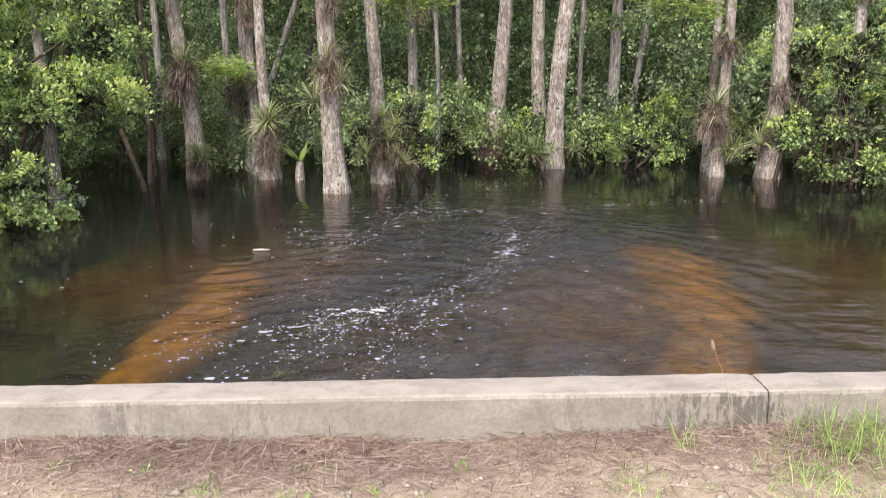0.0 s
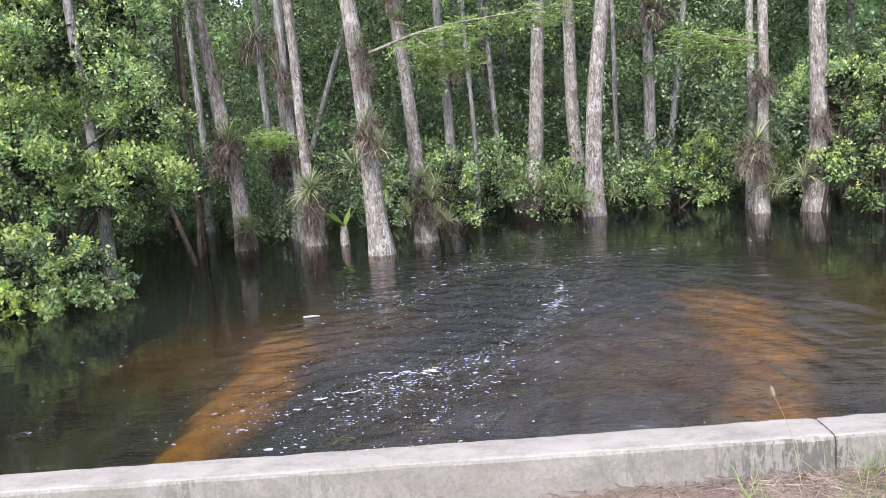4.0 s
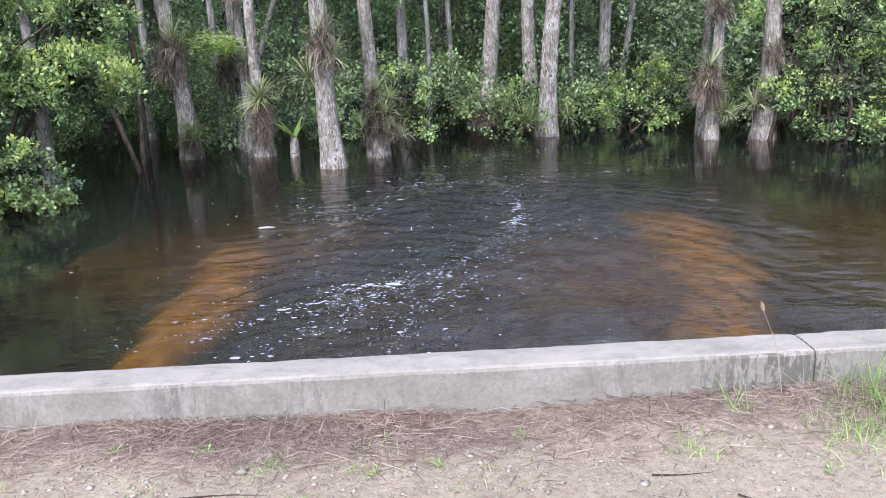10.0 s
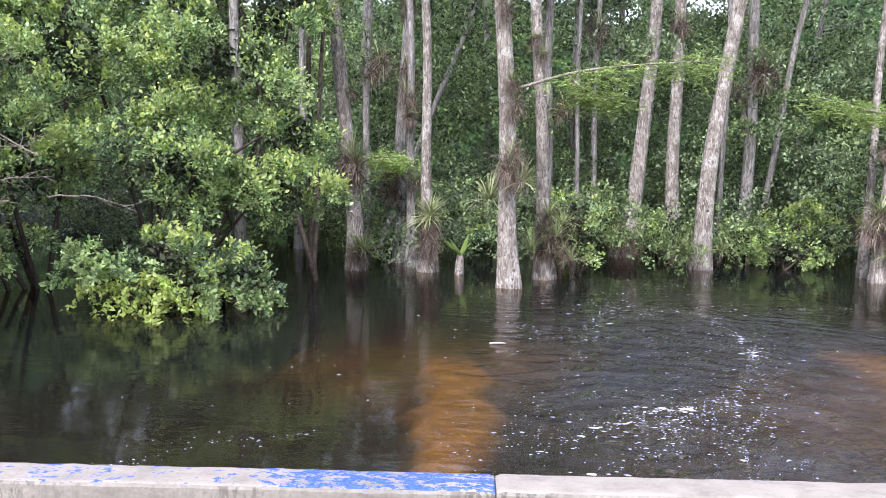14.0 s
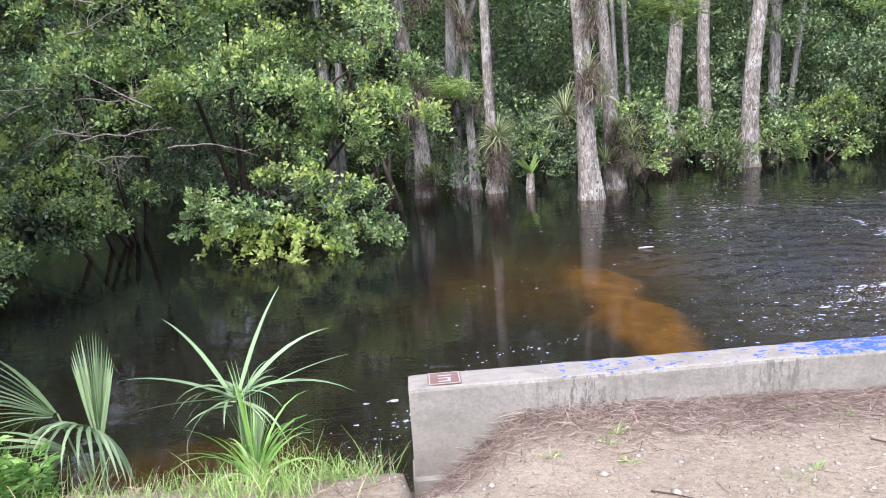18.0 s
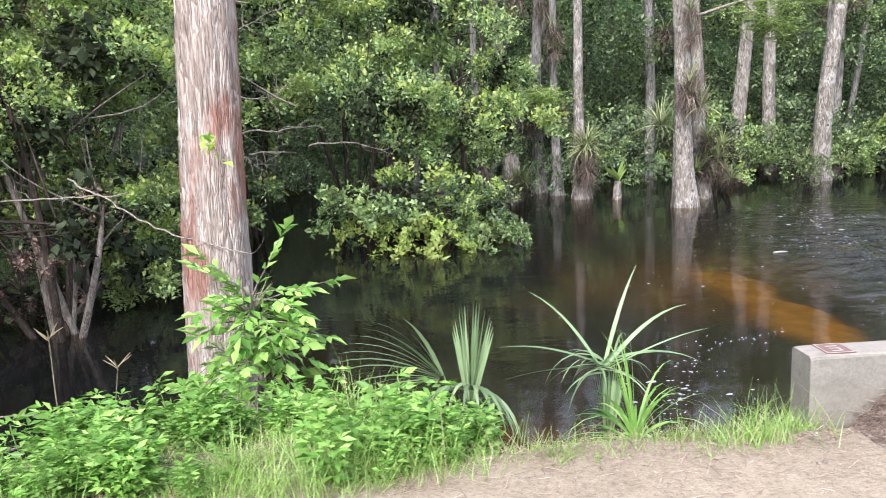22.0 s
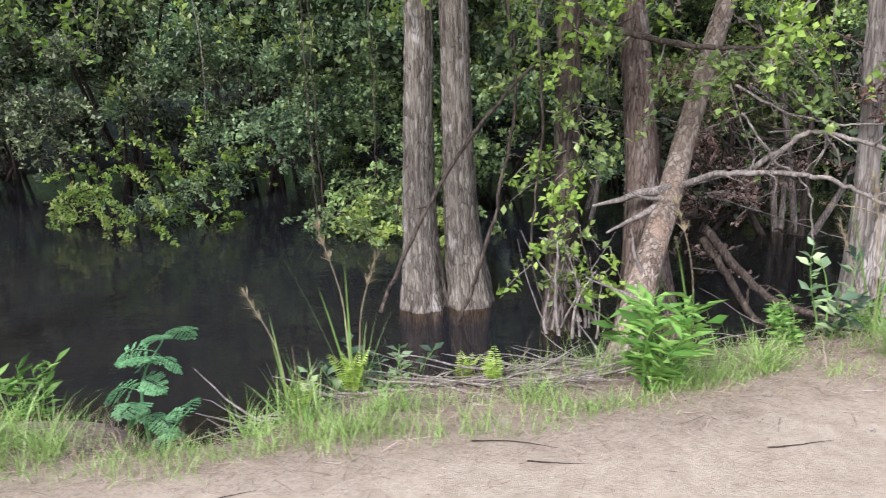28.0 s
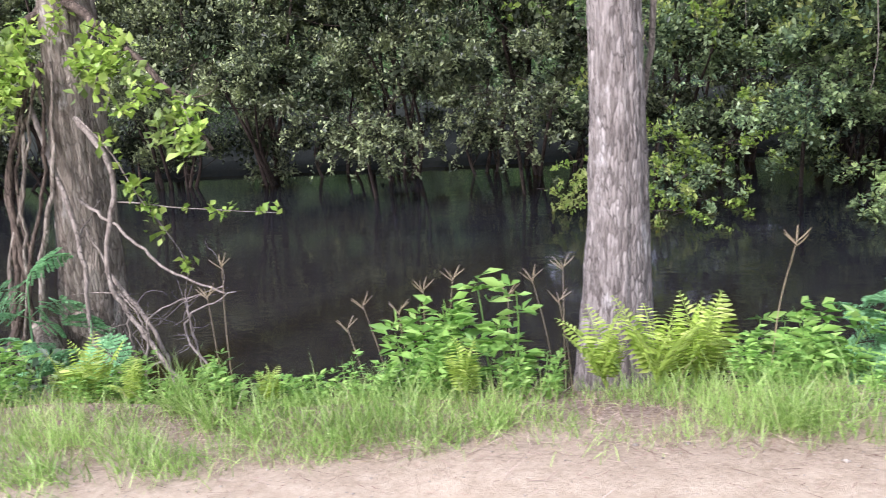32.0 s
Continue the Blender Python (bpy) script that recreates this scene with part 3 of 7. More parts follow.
def brown_shelf(x, y):
    """Faintly lit sandy bottom in the slack water."""
    a = smooth(1.2, 0.3, np.hypot((x + 3.3) / 2.6, (y - 11) / 2.6) + 0.2 * wobble(x, y, 0.9, 1))
    b = smooth(1.2, 0.3, np.hypot((x - 5.2) / 3.2, (y - 9.5) / 3.5) + 0.2 * wobble(x, y, 0.8, 4))
    c = smooth(1.1, 0.3, np.hypot((x - 0.5) / 2.6, (y - 7.2) / 3.2) + 0.15 * wobble(x, y, 1.1, 8))
    d = smooth(1.1, 0.2, np.hypot((x + 7.2) / 1.6, (y - 5.2) / 0.9) + 0.2 * wobble(x, y, 1.4, 3))
    e = smooth(1.2, 0.2, np.hypot((x - 1.9) / 1.7, (y - 9.3) / 3.2) + 0.2 * wobble(x, y, 1.0, 6))
    return np.clip(0.26 * a + 0.20 * b + 0.14 * c + 0.25 * d + 0.24 * e, 0, 1)


def ground_height(x, y):
    s = y - bank_edge(x)
    s = s + 0.85 * np.exp(-((x + 15.62) / 0.36) ** 2) * smooth(0.15, 0.6, s)   # a notch in the bank
    early = smooth(-7.6, -6.9, x)
    bank = -0.10 * smooth(0.1, 0.9, s) - 0.95 * (1 - early) * smooth(0.75, 2.3, s) - early * (0.62 * smooth(0.15, 1.2, s) + 0.33 * smooth(1.3, 2.6, s)) - 0.6 * smooth(2.2, 6, s)
    bank += 0.06 * wobble(x, y, 1.4, 3) * smooth(0.2, 1.2, s)
    q = y - wall_y(x)
    shallow = np.maximum(patch_left(x, y), patch_right(x, y))
    road = -0.34 * smooth(-4.55, -5.15, x) * smooth(-0.75, -0.05, q) + 0.03 * smooth(-0.5, 0, q) * smooth(-5.0, -4.4, x) * wobble(x, y, 1.9, 4)
    bed = -1.28 + 0.10 * shallow + 0.06 * wobble(x, y, 1.1, 6)
    t = smooth(0.10, 0.22, q)
    z = np.where(x > -5.14, road * (1 - t) + bed * t, bank)
    z = z + 0.012 * wobble(x, y, 2.2, 1) * (s < 0.8)
    # mud rise added under the far trees, so no water there mirrors the sky
    z = np.where((x < -13.5) & (y > 11.6), np.maximum(z, -1.4 + 0.80 * smooth(12.8, 13.8, y) * smooth(-13.5, -14.5, x)), z)
    z = np.where(y > 30, np.maximum(z, -1.65 + 1.2 * smooth(30, 60, y)), z)
    return z


def grid(xs, ys):
    X, Y = np.meshgrid(xs, ys, indexing="xy")
    nx, ny = len(xs), len(ys)
    i, j = np.meshgrid(np.arange(nx - 1), np.arange(ny - 1), indexing="xy")
    k = (j * nx + i).ravel()
    return X.ravel(), Y.ravel(), np.stack([k, k + 1, k + nx + 1, k + nx], 1)


def attribute(ob, name, values):
    a = ob.data.attributes.new(name, "FLOAT", "POINT")
    a.data.foreach_set("value", np.ascontiguousarray(values, dtype=np.float32))


gx = np.unique(np.concatenate([np.linspace(-600, -60, 10), np.linspace(-60, -28, 20), np.arange(-28, -5.3, 0.11), np.arange(-5.3, 10, 0.12), [-5.16, -5.12], np.linspace(10, 60, 20), np.linspace(60, 600, 10)]))
gy = np.unique(np.concatenate([np.linspace(-600, -20, 10), np.linspace(-20, -3, 20), np.arange(-3, 2.6, 0.09), np.arange(2.6, 3.75, 0.05), np.arange(3.75, 13, 0.14), np.linspace(13, 60, 40), np.linspace(60, 600, 10)]))
X, Y, F = grid(gx, gy)
Z = ground_height(X, Y)
ground = link_mesh("ground", np.stack([X, Y, Z], 1), F, GROUND, smooth=True, uniform=4)
tagged(ground, "pale sandy road with damp bank and brown river bed", "ground", kind="structure")
S = Y - bank_edge(X)
attribute(ground, "pale", smooth(-5.0, -13.5, X + 2.2 * wobble(X, Y, 0.7, 2) + 1.2 * wobble(X, Y, 1.9, 3)) * smooth(0.05, -0.4, S + 0.2 * wobble(X, Y, 1.6, 5)))
attribute(ground, "verge", smooth(-6.0, -7.5, Y + 0.5 * wobble(X, Y, 0.8, 4)))
# near-black muck also covers the added mud rise and the channel slope
attribute(ground, "bed", np.maximum(smooth(-0.50, -0.80, Z), ((X < -13) & (Y > 11)) | ((X < -12.3) & (S > 1.35))))
at_wall = (0.85 * smooth(0.5, 0.02, wall_y(X) - Y) + 0.2 * smooth(1.4, 0.4, wall_y(X) - Y)) * (X > -5.3) * (0.55 + 0.45 * wobble(X, Y, 2.0, 2))
attribute(ground, "litter", np.clip(at_wall + smooth(0.0, 0.8, S) * (X < -5.2) * 0.9 + 0.25 * wobble(X, Y, 1.3, 9) * (S > -0.8), 0, 1))
attribute(ground, "orange", np.clip(np.maximum(np.maximum(patch_left(X, Y), patch_right(X, Y)), brown_shelf(X, Y)), 0, 1) * smooth(-0.6, -0.8, Z))

wx = np.unique(np.concatenate([np.linspace(-300, -40, 8), np.linspace(-40, -7, 30), np.arange(-7, 9, 0.085), np.linspace(9, 60, 20), np.linspace(60, 300, 8)]))
wy = np.unique(np.concatenate([np.arange(-3, 3.3, 0.6), np.arange(3.3, 14, 0.085), np.linspace(14, 24, 30), np.linspace(24, 70, 10)]))
X, Y, F = grid(wx, wy)
CH = smooth(1.15, 0.25, np.hypot((X - 0.7) / 3.8, (Y - 8.0) / 6.5) + 0.12 * wobble(X, Y, 0.7, 3)) * smooth(3.2, 3.6, Y) * smooth(-5, -3.4, X)
ripple = 0.5 * wobble(X + 0.4 * wobble(X, Y, 0.8), Y, 2.6, 1) + 0.35 * wobble(X, Y + 0.5 * wobble(X, Y, 1.1), 4.7, 3) + 0.18 * wobble(X, Y, 8.0, 5)
swirl = np.sin(np.hypot(X + 0.9, Y - 6.4) * 7 - 1.5 * np.arctan2(Y - 6.4, X + 0.9)) * np.exp(-np.hypot(X + 0.9, Y - 6.4) / 1.3)
crest = 1 - 2 * np.abs(wobble(X + 0.5 * wobble(X, Y, 0.7, 2), Y + 0.3 * wobble(X, Y, 1.3, 6), 1.7, 4)) ** 0.8
Z = WATER_Z + (0.050 * ripple + 0.036 * swirl + 0.058 * crest * (0.6 + 0.6 * wobble(X, Y, 0.8, 9))) * CH + 0.0012 * wobble(X, Y, 2.0, 4) * ((X > -7) & (X < 9) & (Y < 14))
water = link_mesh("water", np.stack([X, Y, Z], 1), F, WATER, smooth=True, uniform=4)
tagged(water, "dark tannin-brown river water with eddies and reflections", "water", kind="structure")
attribute(water, "churn", CH)
attribute(water, "pool_side", smooth(-14.5, -8.5, X))


# ---- concrete parapet ----
def parapet_segment(x0, x1, parent, painted=False, y0=0.055, y1=0.265, bottom=-1.0, top=0.182):
    nx = max(8, int((x1 - x0) / 0.07))
    r = 0.018
    prof = [(y0, bottom), (y0, -0.3), (y0, -0.1), (y0, 0.03), (y0, top - 0.06), (y0, top - r), (y0 + r * 0.4, top - r * 0.35), (y0 + r, top), (y0 + 0.07, top + 0.002),
            (y0 + 0.15, top + 0.002), (y1 - r, top), (y1 - r * 0.35, top - r * 0.35), (y1, top - r), (y1, bottom)]
    xs = np.concatenate([[x0, x0 + 0.012], np.linspace(x0 + 0.03, x1 - 0.03, nx), [x1 - 0.012, x1]])
    v = []
    for i, x in enumerate(xs):
        inset = 0.006 if i in (0, len(xs) - 1) else 0.002 if i in (1, len(xs) - 2) else 0.0
        for (y, z) in prof:
            cy, cz = (y0 + y1) / 2, -0.4
            chip = 0.0016 * rng.normal() if abs(z - top) < 0.03 else 0.001 * rng.normal()
            v.append((x, y + (cy - y) / 0.14 * inset + chip, z - (inset if z > 0.1 else 0) + chip * 0.7))
    m = len(prof)
    f = [(i * m + k, i * m + k + 1, (i + 1) * m + k + 1, (i + 1) * m + k) for i in range(len(xs) - 1) for k in range(m - 1)]
    f = [q[::-1] for q in f]
    f.append(tuple(range(m)))
    f.append(tuple(reversed(range((len(xs) - 1) * m, len(xs) * m))))
    ob = link_mesh("concrete_segment", v, f, CONCRETE, parent)
    co = np.array(v)
    blue = np.zeros(len(co))
    if painted:
        blue = np.interp(co[:, 0], (-4.9, -4.45, -4.2, -3.7, -3.3, -3.1, -2.3), (0.2, 0.38, 0.47, 0.40, 0.42, 0.53, 0.53))
    attribute(ob, "paint", blue)
    return ob


parapet = tagged(empty("parapet_wall", (0, 3.115, 0)), "low weathered concrete parapet with black runs and blue paint", "wall", kind="structure")
parapet.rotation_euler = (0, 0, math.atan(WALL_SLOPE))
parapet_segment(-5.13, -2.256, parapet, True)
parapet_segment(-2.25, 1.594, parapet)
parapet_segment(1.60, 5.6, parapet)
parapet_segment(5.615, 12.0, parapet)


def slab(name, x0, x1, y0, y1, z0, z1, material, parent=None, bevel=0.003):
    bm = bmesh.new()
    bmesh.ops.create_cube(bm, size=1, matrix=Matrix.Translation(((x0 + x1) / 2, (y0 + y1) / 2, (z0 + z1) / 2)) @ Matrix.Diagonal((x1 - x0, y1 - y0, z1 - z0, 1)))
    bmesh.ops.bevel(bm, geom=bm.edges[:], offset=bevel, segments=1, affect="EDGES")
    return part(name, bm, material, parent)


slab("footing", -5.14, -3.6, 0.035, 0.285, -1.0, -0.262, CONCRETE, parapet, 0.015)

marker = tagged(empty("marker_plate", (0, 3.115, 0)), "small worn brown marker plate with white marks on concrete", "sign")
marker.rotation_euler = (0, 0, math.atan(WALL_SLOPE))
slab("plate", -5.035, -4.875, 0.075, 0.235, 0.1845, 0.1885, PLATE_BROWN, marker, 0.001)
for (a, b, c, d) in ((-5.03, -4.88, 0.078, 0.084), (-5.03, -4.88, 0.226, 0.232), (-5.03, -5.024, 0.084, 0.226), (-4.886, -4.88, 0.084, 0.226),
                     (-4.985, -4.925, 0.105, 0.118), (-4.94, -4.925, 0.118, 0.148), (-4.985, -4.925, 0.148, 0.158), (-4.985, -4.92, 0.182, 0.195)):
    slab("white_bar", a, b, c, d, 0.1885, 0.1897, PLATE_WHITE, marker, 0.0004)


# ---- trees ----
def limb_set(points, radii, count, parent, material, z_from=6.5, name="limb"):
    pts = np.asarray(points)
    hi = [k for k in range(len(pts)) if pts[k][2] > z_from]
    for _ in range(count):
        if not hi:
            return
        k = int(rng.choice(hi))
        a = rng.uniform(0, 2 * math.pi)
        p, r = branch(pts[k], (math.cos(a), math.sin(a), 0.35), rng.uniform(1.2, 2.6), max(0.02, radii[k] * 0.35), 0.14, 0.2)
        v, f = tube(p, r, 6)
        link_mesh(name, v, f, material, parent, smooth=True, uniform=4)


def cypress(x, y, dx3, dx6, width, base=None, material=PALE_BARK, height=11.0, label="", sides=20, crown=True, limbs=3, z0=-1.3, flute=0.55, ridge=0.006, dy6=0.0, group="swamp cypresses", swell=0.55):
    """A swamp cypress: fluted foot in the water, leaning pale trunk, thin limbs and a feathery crown above."""
    t = tagged(empty("cypress_tree", (x, y, WATER_Z)), label or "pale leaning cypress trunk standing in dark water", "tree", group)
    base = (base or width * 1.7) * 0.93
    n = 44 if sides < 60 else 90
    u = np.linspace(0, 1, n) ** 1.25
    z = (z0 - WATER_Z) + u * (height - z0)
    h = np.clip(z, 0, None)
    bend = (dx6 - 2 * dx3) / 18
    xx = (dx3 / 3 - 3 * bend) * h + bend * h * h
    xx = xx + 0.03 * np.sin(h * 1.1 + x) * np.minimum(h, 1)
    yy = dy6 * (h / 6.0)
    r = 0.5 * (width * (1 - 0.45 * h / height) + (base - width) * np.exp(-h / swell * 1.0))
    pts = np.stack([xx, yy, z], 1)
    v, f = tube(pts, r, sides, ridge=ridge, flute=flute, flute_n=int(rng.integers(5, 9)), seed=x * 3.1)
    link_mesh("trunk", v, f, material, t, smooth=True, uniform=4)
    limb_set(pts, r, limbs, t, material)
    if crown:
        # crowns stay above the view; bank ones are set lower to shade what is below
        near = group == "bank trees"
        n = 120 if near else 110
        c = pts[-1] + rng.normal(size=(n, 3)) * ([1.6, 1.4, 0.9] if near else [1.5, 1.4, 1.0]) - [0, 0, 2.5 if near else -0.6]
        v, f = sprays(c, unit(rng.normal(size=(n, 3)) + [0, 0, -0.2]), 14, 0.22, 0.45, 0.30)
        link_mesh("crown", v, f, FAR_GREEN, t, uniform=3)
    return t, pts


TREES = [  # x, y, lean at 3 m, lean at 6 m, width, foot
    (-5.15, 16.68, -0.20, -0.60, 0.33, 0.46), (-3.63, 16.66, -0.05, -0.15, 0.22, 0.46), (-4.06, 17.4, -0.02, -0.12, 0.18, 0.34),
    (-4.36, 18.1, 0.0, 0.12, 0.26, 0.40), (-1.97, 14.73, -0.12, -0.26, 0.35, 0.52), (-1.25, 15.95, -0.15, -0.30, 0.27, 0.48),
    (0.97, 20.3, 0.40, 0.56, 0.38, 0.62), (2.31, 20.8, -0.08, -0.08, 0.35, 0.50), (2.31, 18.08, 0.22, 0.60, 0.38, 0.56),
    (5.41, 16.43, 0.08, 0.22, 0.22, 0.34), (5.46, 17.2, 0.02, 0.16, 0.16, 0.26), (6.37, 16.17, 0.08, 0.10, 0.35, 0.52),
    (8.70, 17.7, -0.10, 0.0, 0.27, 0.4), (11.95, 19.7, 0.02, 0.06, 0.26, 0.4)]
for (x, y, a, b, w, q) in TREES:
    cypress(x, y, a, b, w, q, GREY_BARK if 17.3 < y < 18.2 and x < 0 else PALE_BARK)
def far_trunks(*rows):
    for (x, y, a, b, w) in rows:
        # dark bark on trunks in the dark gap puts its shade into their colour
        cypress(x, y, a, b, w, w * 1.3, BROWN_BARK if -6.5 < x < -5.5 and y < 18 else GREY_BARK, 12.0, "slender grey trunk deep in the swamp forest", 10, True, 2, ridge=0.0, group="far forest trunks")


far_trunks((-4.6, 26, 0.25, 1.0, 0.2), (-0.7, 26, 0.0, -0.05, 0.22), (0.65, 26, 0, 0, 0.2), (-6.6, 26, 0.05, 0.1, 0.22), (5.5, 26, 0, -0.03, 0.36))
far_trunks((7.0, 26, 0.15, 0.5, 0.22), (0.08, 25, 0, 0, 0.2), (-8.9, 26, 0.05, 0.2, 0.2), (3.1, 19.5, 0, 0, 0.12), (10.2, 24, 0.05, 0.1, 0.25))
far_trunks((-5.6, 21, 0, 0.02, 0.2), (-5.3, 21.2, 1.17, 2.34, 0.16), (-0.92, 21, -0.02, -0.03, 0.28), (0.26, 21, 0, 0, 0.16), (4.14, 21, 0, 0, 0.32), (4.6, 21.3, 0.3, 0.8, 0.18), (-0.28, 20, 0, 0, 0.12), (-6.2, 17, 0, 0.02, 0.12), (11.0, 18, 0.06, 0.12, 0.24))
far_trunks((-5.62, 15.0, -0.9, -1.6, 0.08), (-5.9, 16.0, 0.12, 0.3, 0.09), (-7.3, 20.5, 0.1, 0.15, 0.2), (13.2, 19.5, 0.1, 0.2, 0.22), (14.5, 25, 0, 0.1, 0.25), (-11, 27, 0, 0.1, 0.3), (-14, 25, 0, -0.1, 0.3), (-2.6, 29, 0.05, 0, 0.3), (2.0, 30, 0, 0.1, 0.3), (-6.75, 13.9, -0.02, -0.05, 0.20))

NEAR = dict(sides=96, flute=0.26, ridge=0.015, group="bank trees")
cypress(-8.62, 4.73, 0.06, 0.10, 0.43, 0.58, RED_BARK, 10.0, "thick trunk with peeling red and grey bark on the bank", swell=1.3, **NEAR)
cypress(-11.24, 3.70, 0.15, 0.30, 0.38, 0.80, FLAKE_BARK, 10.0, "broad shaggy grey-brown trunk with spreading roots", swell=1.2, crown=False, dy6=-0.65, **NEAR)
cypress(-11.12, 4.76, 0.03, 0.08, 0.18, 0.30, FLAKE_BARK, 9.0, "thin shaggy trunk beside the broad one", crown=False, sides=40, flute=0.2, ridge=0.01, group="bank trees")
cypress(-14.98, 4.68, 0.07, 0.14, 0.25, 0.46, STRIP_BARK, 10.0, "twin shaggy cypress trunk with flared foot in black water", swell=0.6, **NEAR)
cypress(-14.56, 4.78, -0.08, -0.14, 0.265, 0.48, STRIP_BARK, 10.0, "twin shaggy cypress trunk with flared foot in black water", swell=0.6, **NEAR)
cypress(-13.00, 3.92, -0.16, -0.30, 0.25, 0.56, BROWN_RED, 9.0, "dark reddish trunk behind the leaning stem", sides=48, dy6=1.2, flute=0.5, ridge=0.012, group="bank trees")
cypress(-13.72, 4.15, 0.05, -0.1, 0.21, 0.34, BROWN_BARK, 7.0, "brown vine-hung trunk on the bank", sides=36, flute=0.3, ridge=0.012, group="bank trees")
cypress(-19.36, 1.90, 0.05, 0.09, 0.34, 0.62, FURROW_BARK, 10.0, "straight grey fissured trunk on the bank edge", swell=0.9, **NEAR)
cypress(-23.46, 1.5, 0.40, 0.68, 0.43, 0.66, STRIP_BARK, 8.0, "old leaning trunk with vines and roots", swell=0.8, **NEAR)

# leaning stem with broken stubs
lean = tagged(empty("leaning_tree", (-13.24, 3.20, -0.5)), "leaning pale stem with torn stubs and bare branches", "tree", "bank trees")
lp = smooth_path([(-0.12, -0.16, -0.35), (0.0, 0.0, 0.0), (0.14, 0.26, 0.42), (0.43, 0.84, 1.08), (0.57, 1.05, 1.51), (0.85, 1.25, 2.4), (1.15, 1.45, 3.3), (1.7, 1.7, 5.0)], 48)
v, f = tube(lp, np.interp(np.linspace(0, 1, 48), (0, 0.2, 0.5, 1), (0.155, 0.115, 0.088, 0.05)), 28, ridge=0.009, seed=2.0)
link_mesh("trunk", v, f, LEAN_BARK, lean, smooth=True, uniform=4)
for start, way, ln, rad in (((0.38, 0.70, 1.02), (-0.9, -0.2, -0.30), 0.62, 0.045), ((0.34, 0.64, 0.92), (-0.85, -0.25, -0.5), 0.55, 0.035), ((0.36, 0.66, 0.96), (-0.7, -0.3, -0.15), 0.4, 0.022),
                            ((0.15, 0.2, 0.4), (-0.45, -0.3, 0.9), 0.45, 0.022), ((0.05, 0.1, 0.3), (-0.8, -0.2, 0.6), 0.4, 0.018)):
    p, r = branch(start, way, ln, rad, 0.10, 0.05)
    v, f = tube(p, r, 8)
    link_mesh("broken_stub", v, f, TWIG, lean, smooth=True, uniform=4)
for k in range(16):
    a = (-0.1 - 0.5 * rng.uniform(), 0.3 + 0.5 * rng.uniform(), -0.1)
    p, r = branch(a, (rng.normal() * 0.25, rng.normal() * 0.2, 1), rng.uniform(0.35, 1.0), rng.uniform(0.008, 0.02), 0.10, 0.0)
    v, f = tube(p, r, 6)
    link_mesh("splinter", v, f, TWIG, lean, smooth=True, uniform=4)


# ---- shrubs and forest foliage ----
def blob_points(c, r, n):
    """Twig ends in flattened clumps over a lumpy ellipsoid, with gaps between the clumps and a thinner core."""
    c, r = np.asarray(c), np.asarray(r)
    m = max(6, n // 64)
    d = sphere_dirs(m)
    at = c + d * r * rng.uniform(0.5, 1.15, (m, 1))
    size = rng.uniform(0.13, 0.42, m) * float(np.mean(r)) ** 0.5
    k = rng.integers(0, m, n)
    l = sphere_dirs(n)
    flip = np.sum(l * (d[k] + [0, 0, 1.1]), 1) < -0.15
    l[flip] *= -1
    p = at[k] + l * size[k, None] * [1.0, 1.0, 0.66] * rng.uniform(0.35, 1.15, (n, 1)) - np.array([0, 0, 0.25]) * (size[k, None] * np.hypot(l[:, :1], l[:, 1:2]) ** 2)
    core = rng.uniform(0, 1, n) < 0.08
    p[core] = (c + sphere_dirs(n) * r * rng.uniform(0.3, 0.75, (n, 1)))[core]
    return p, unit(l * 0.7 + d[k] * 0.5 + [0, 0, 0.35])


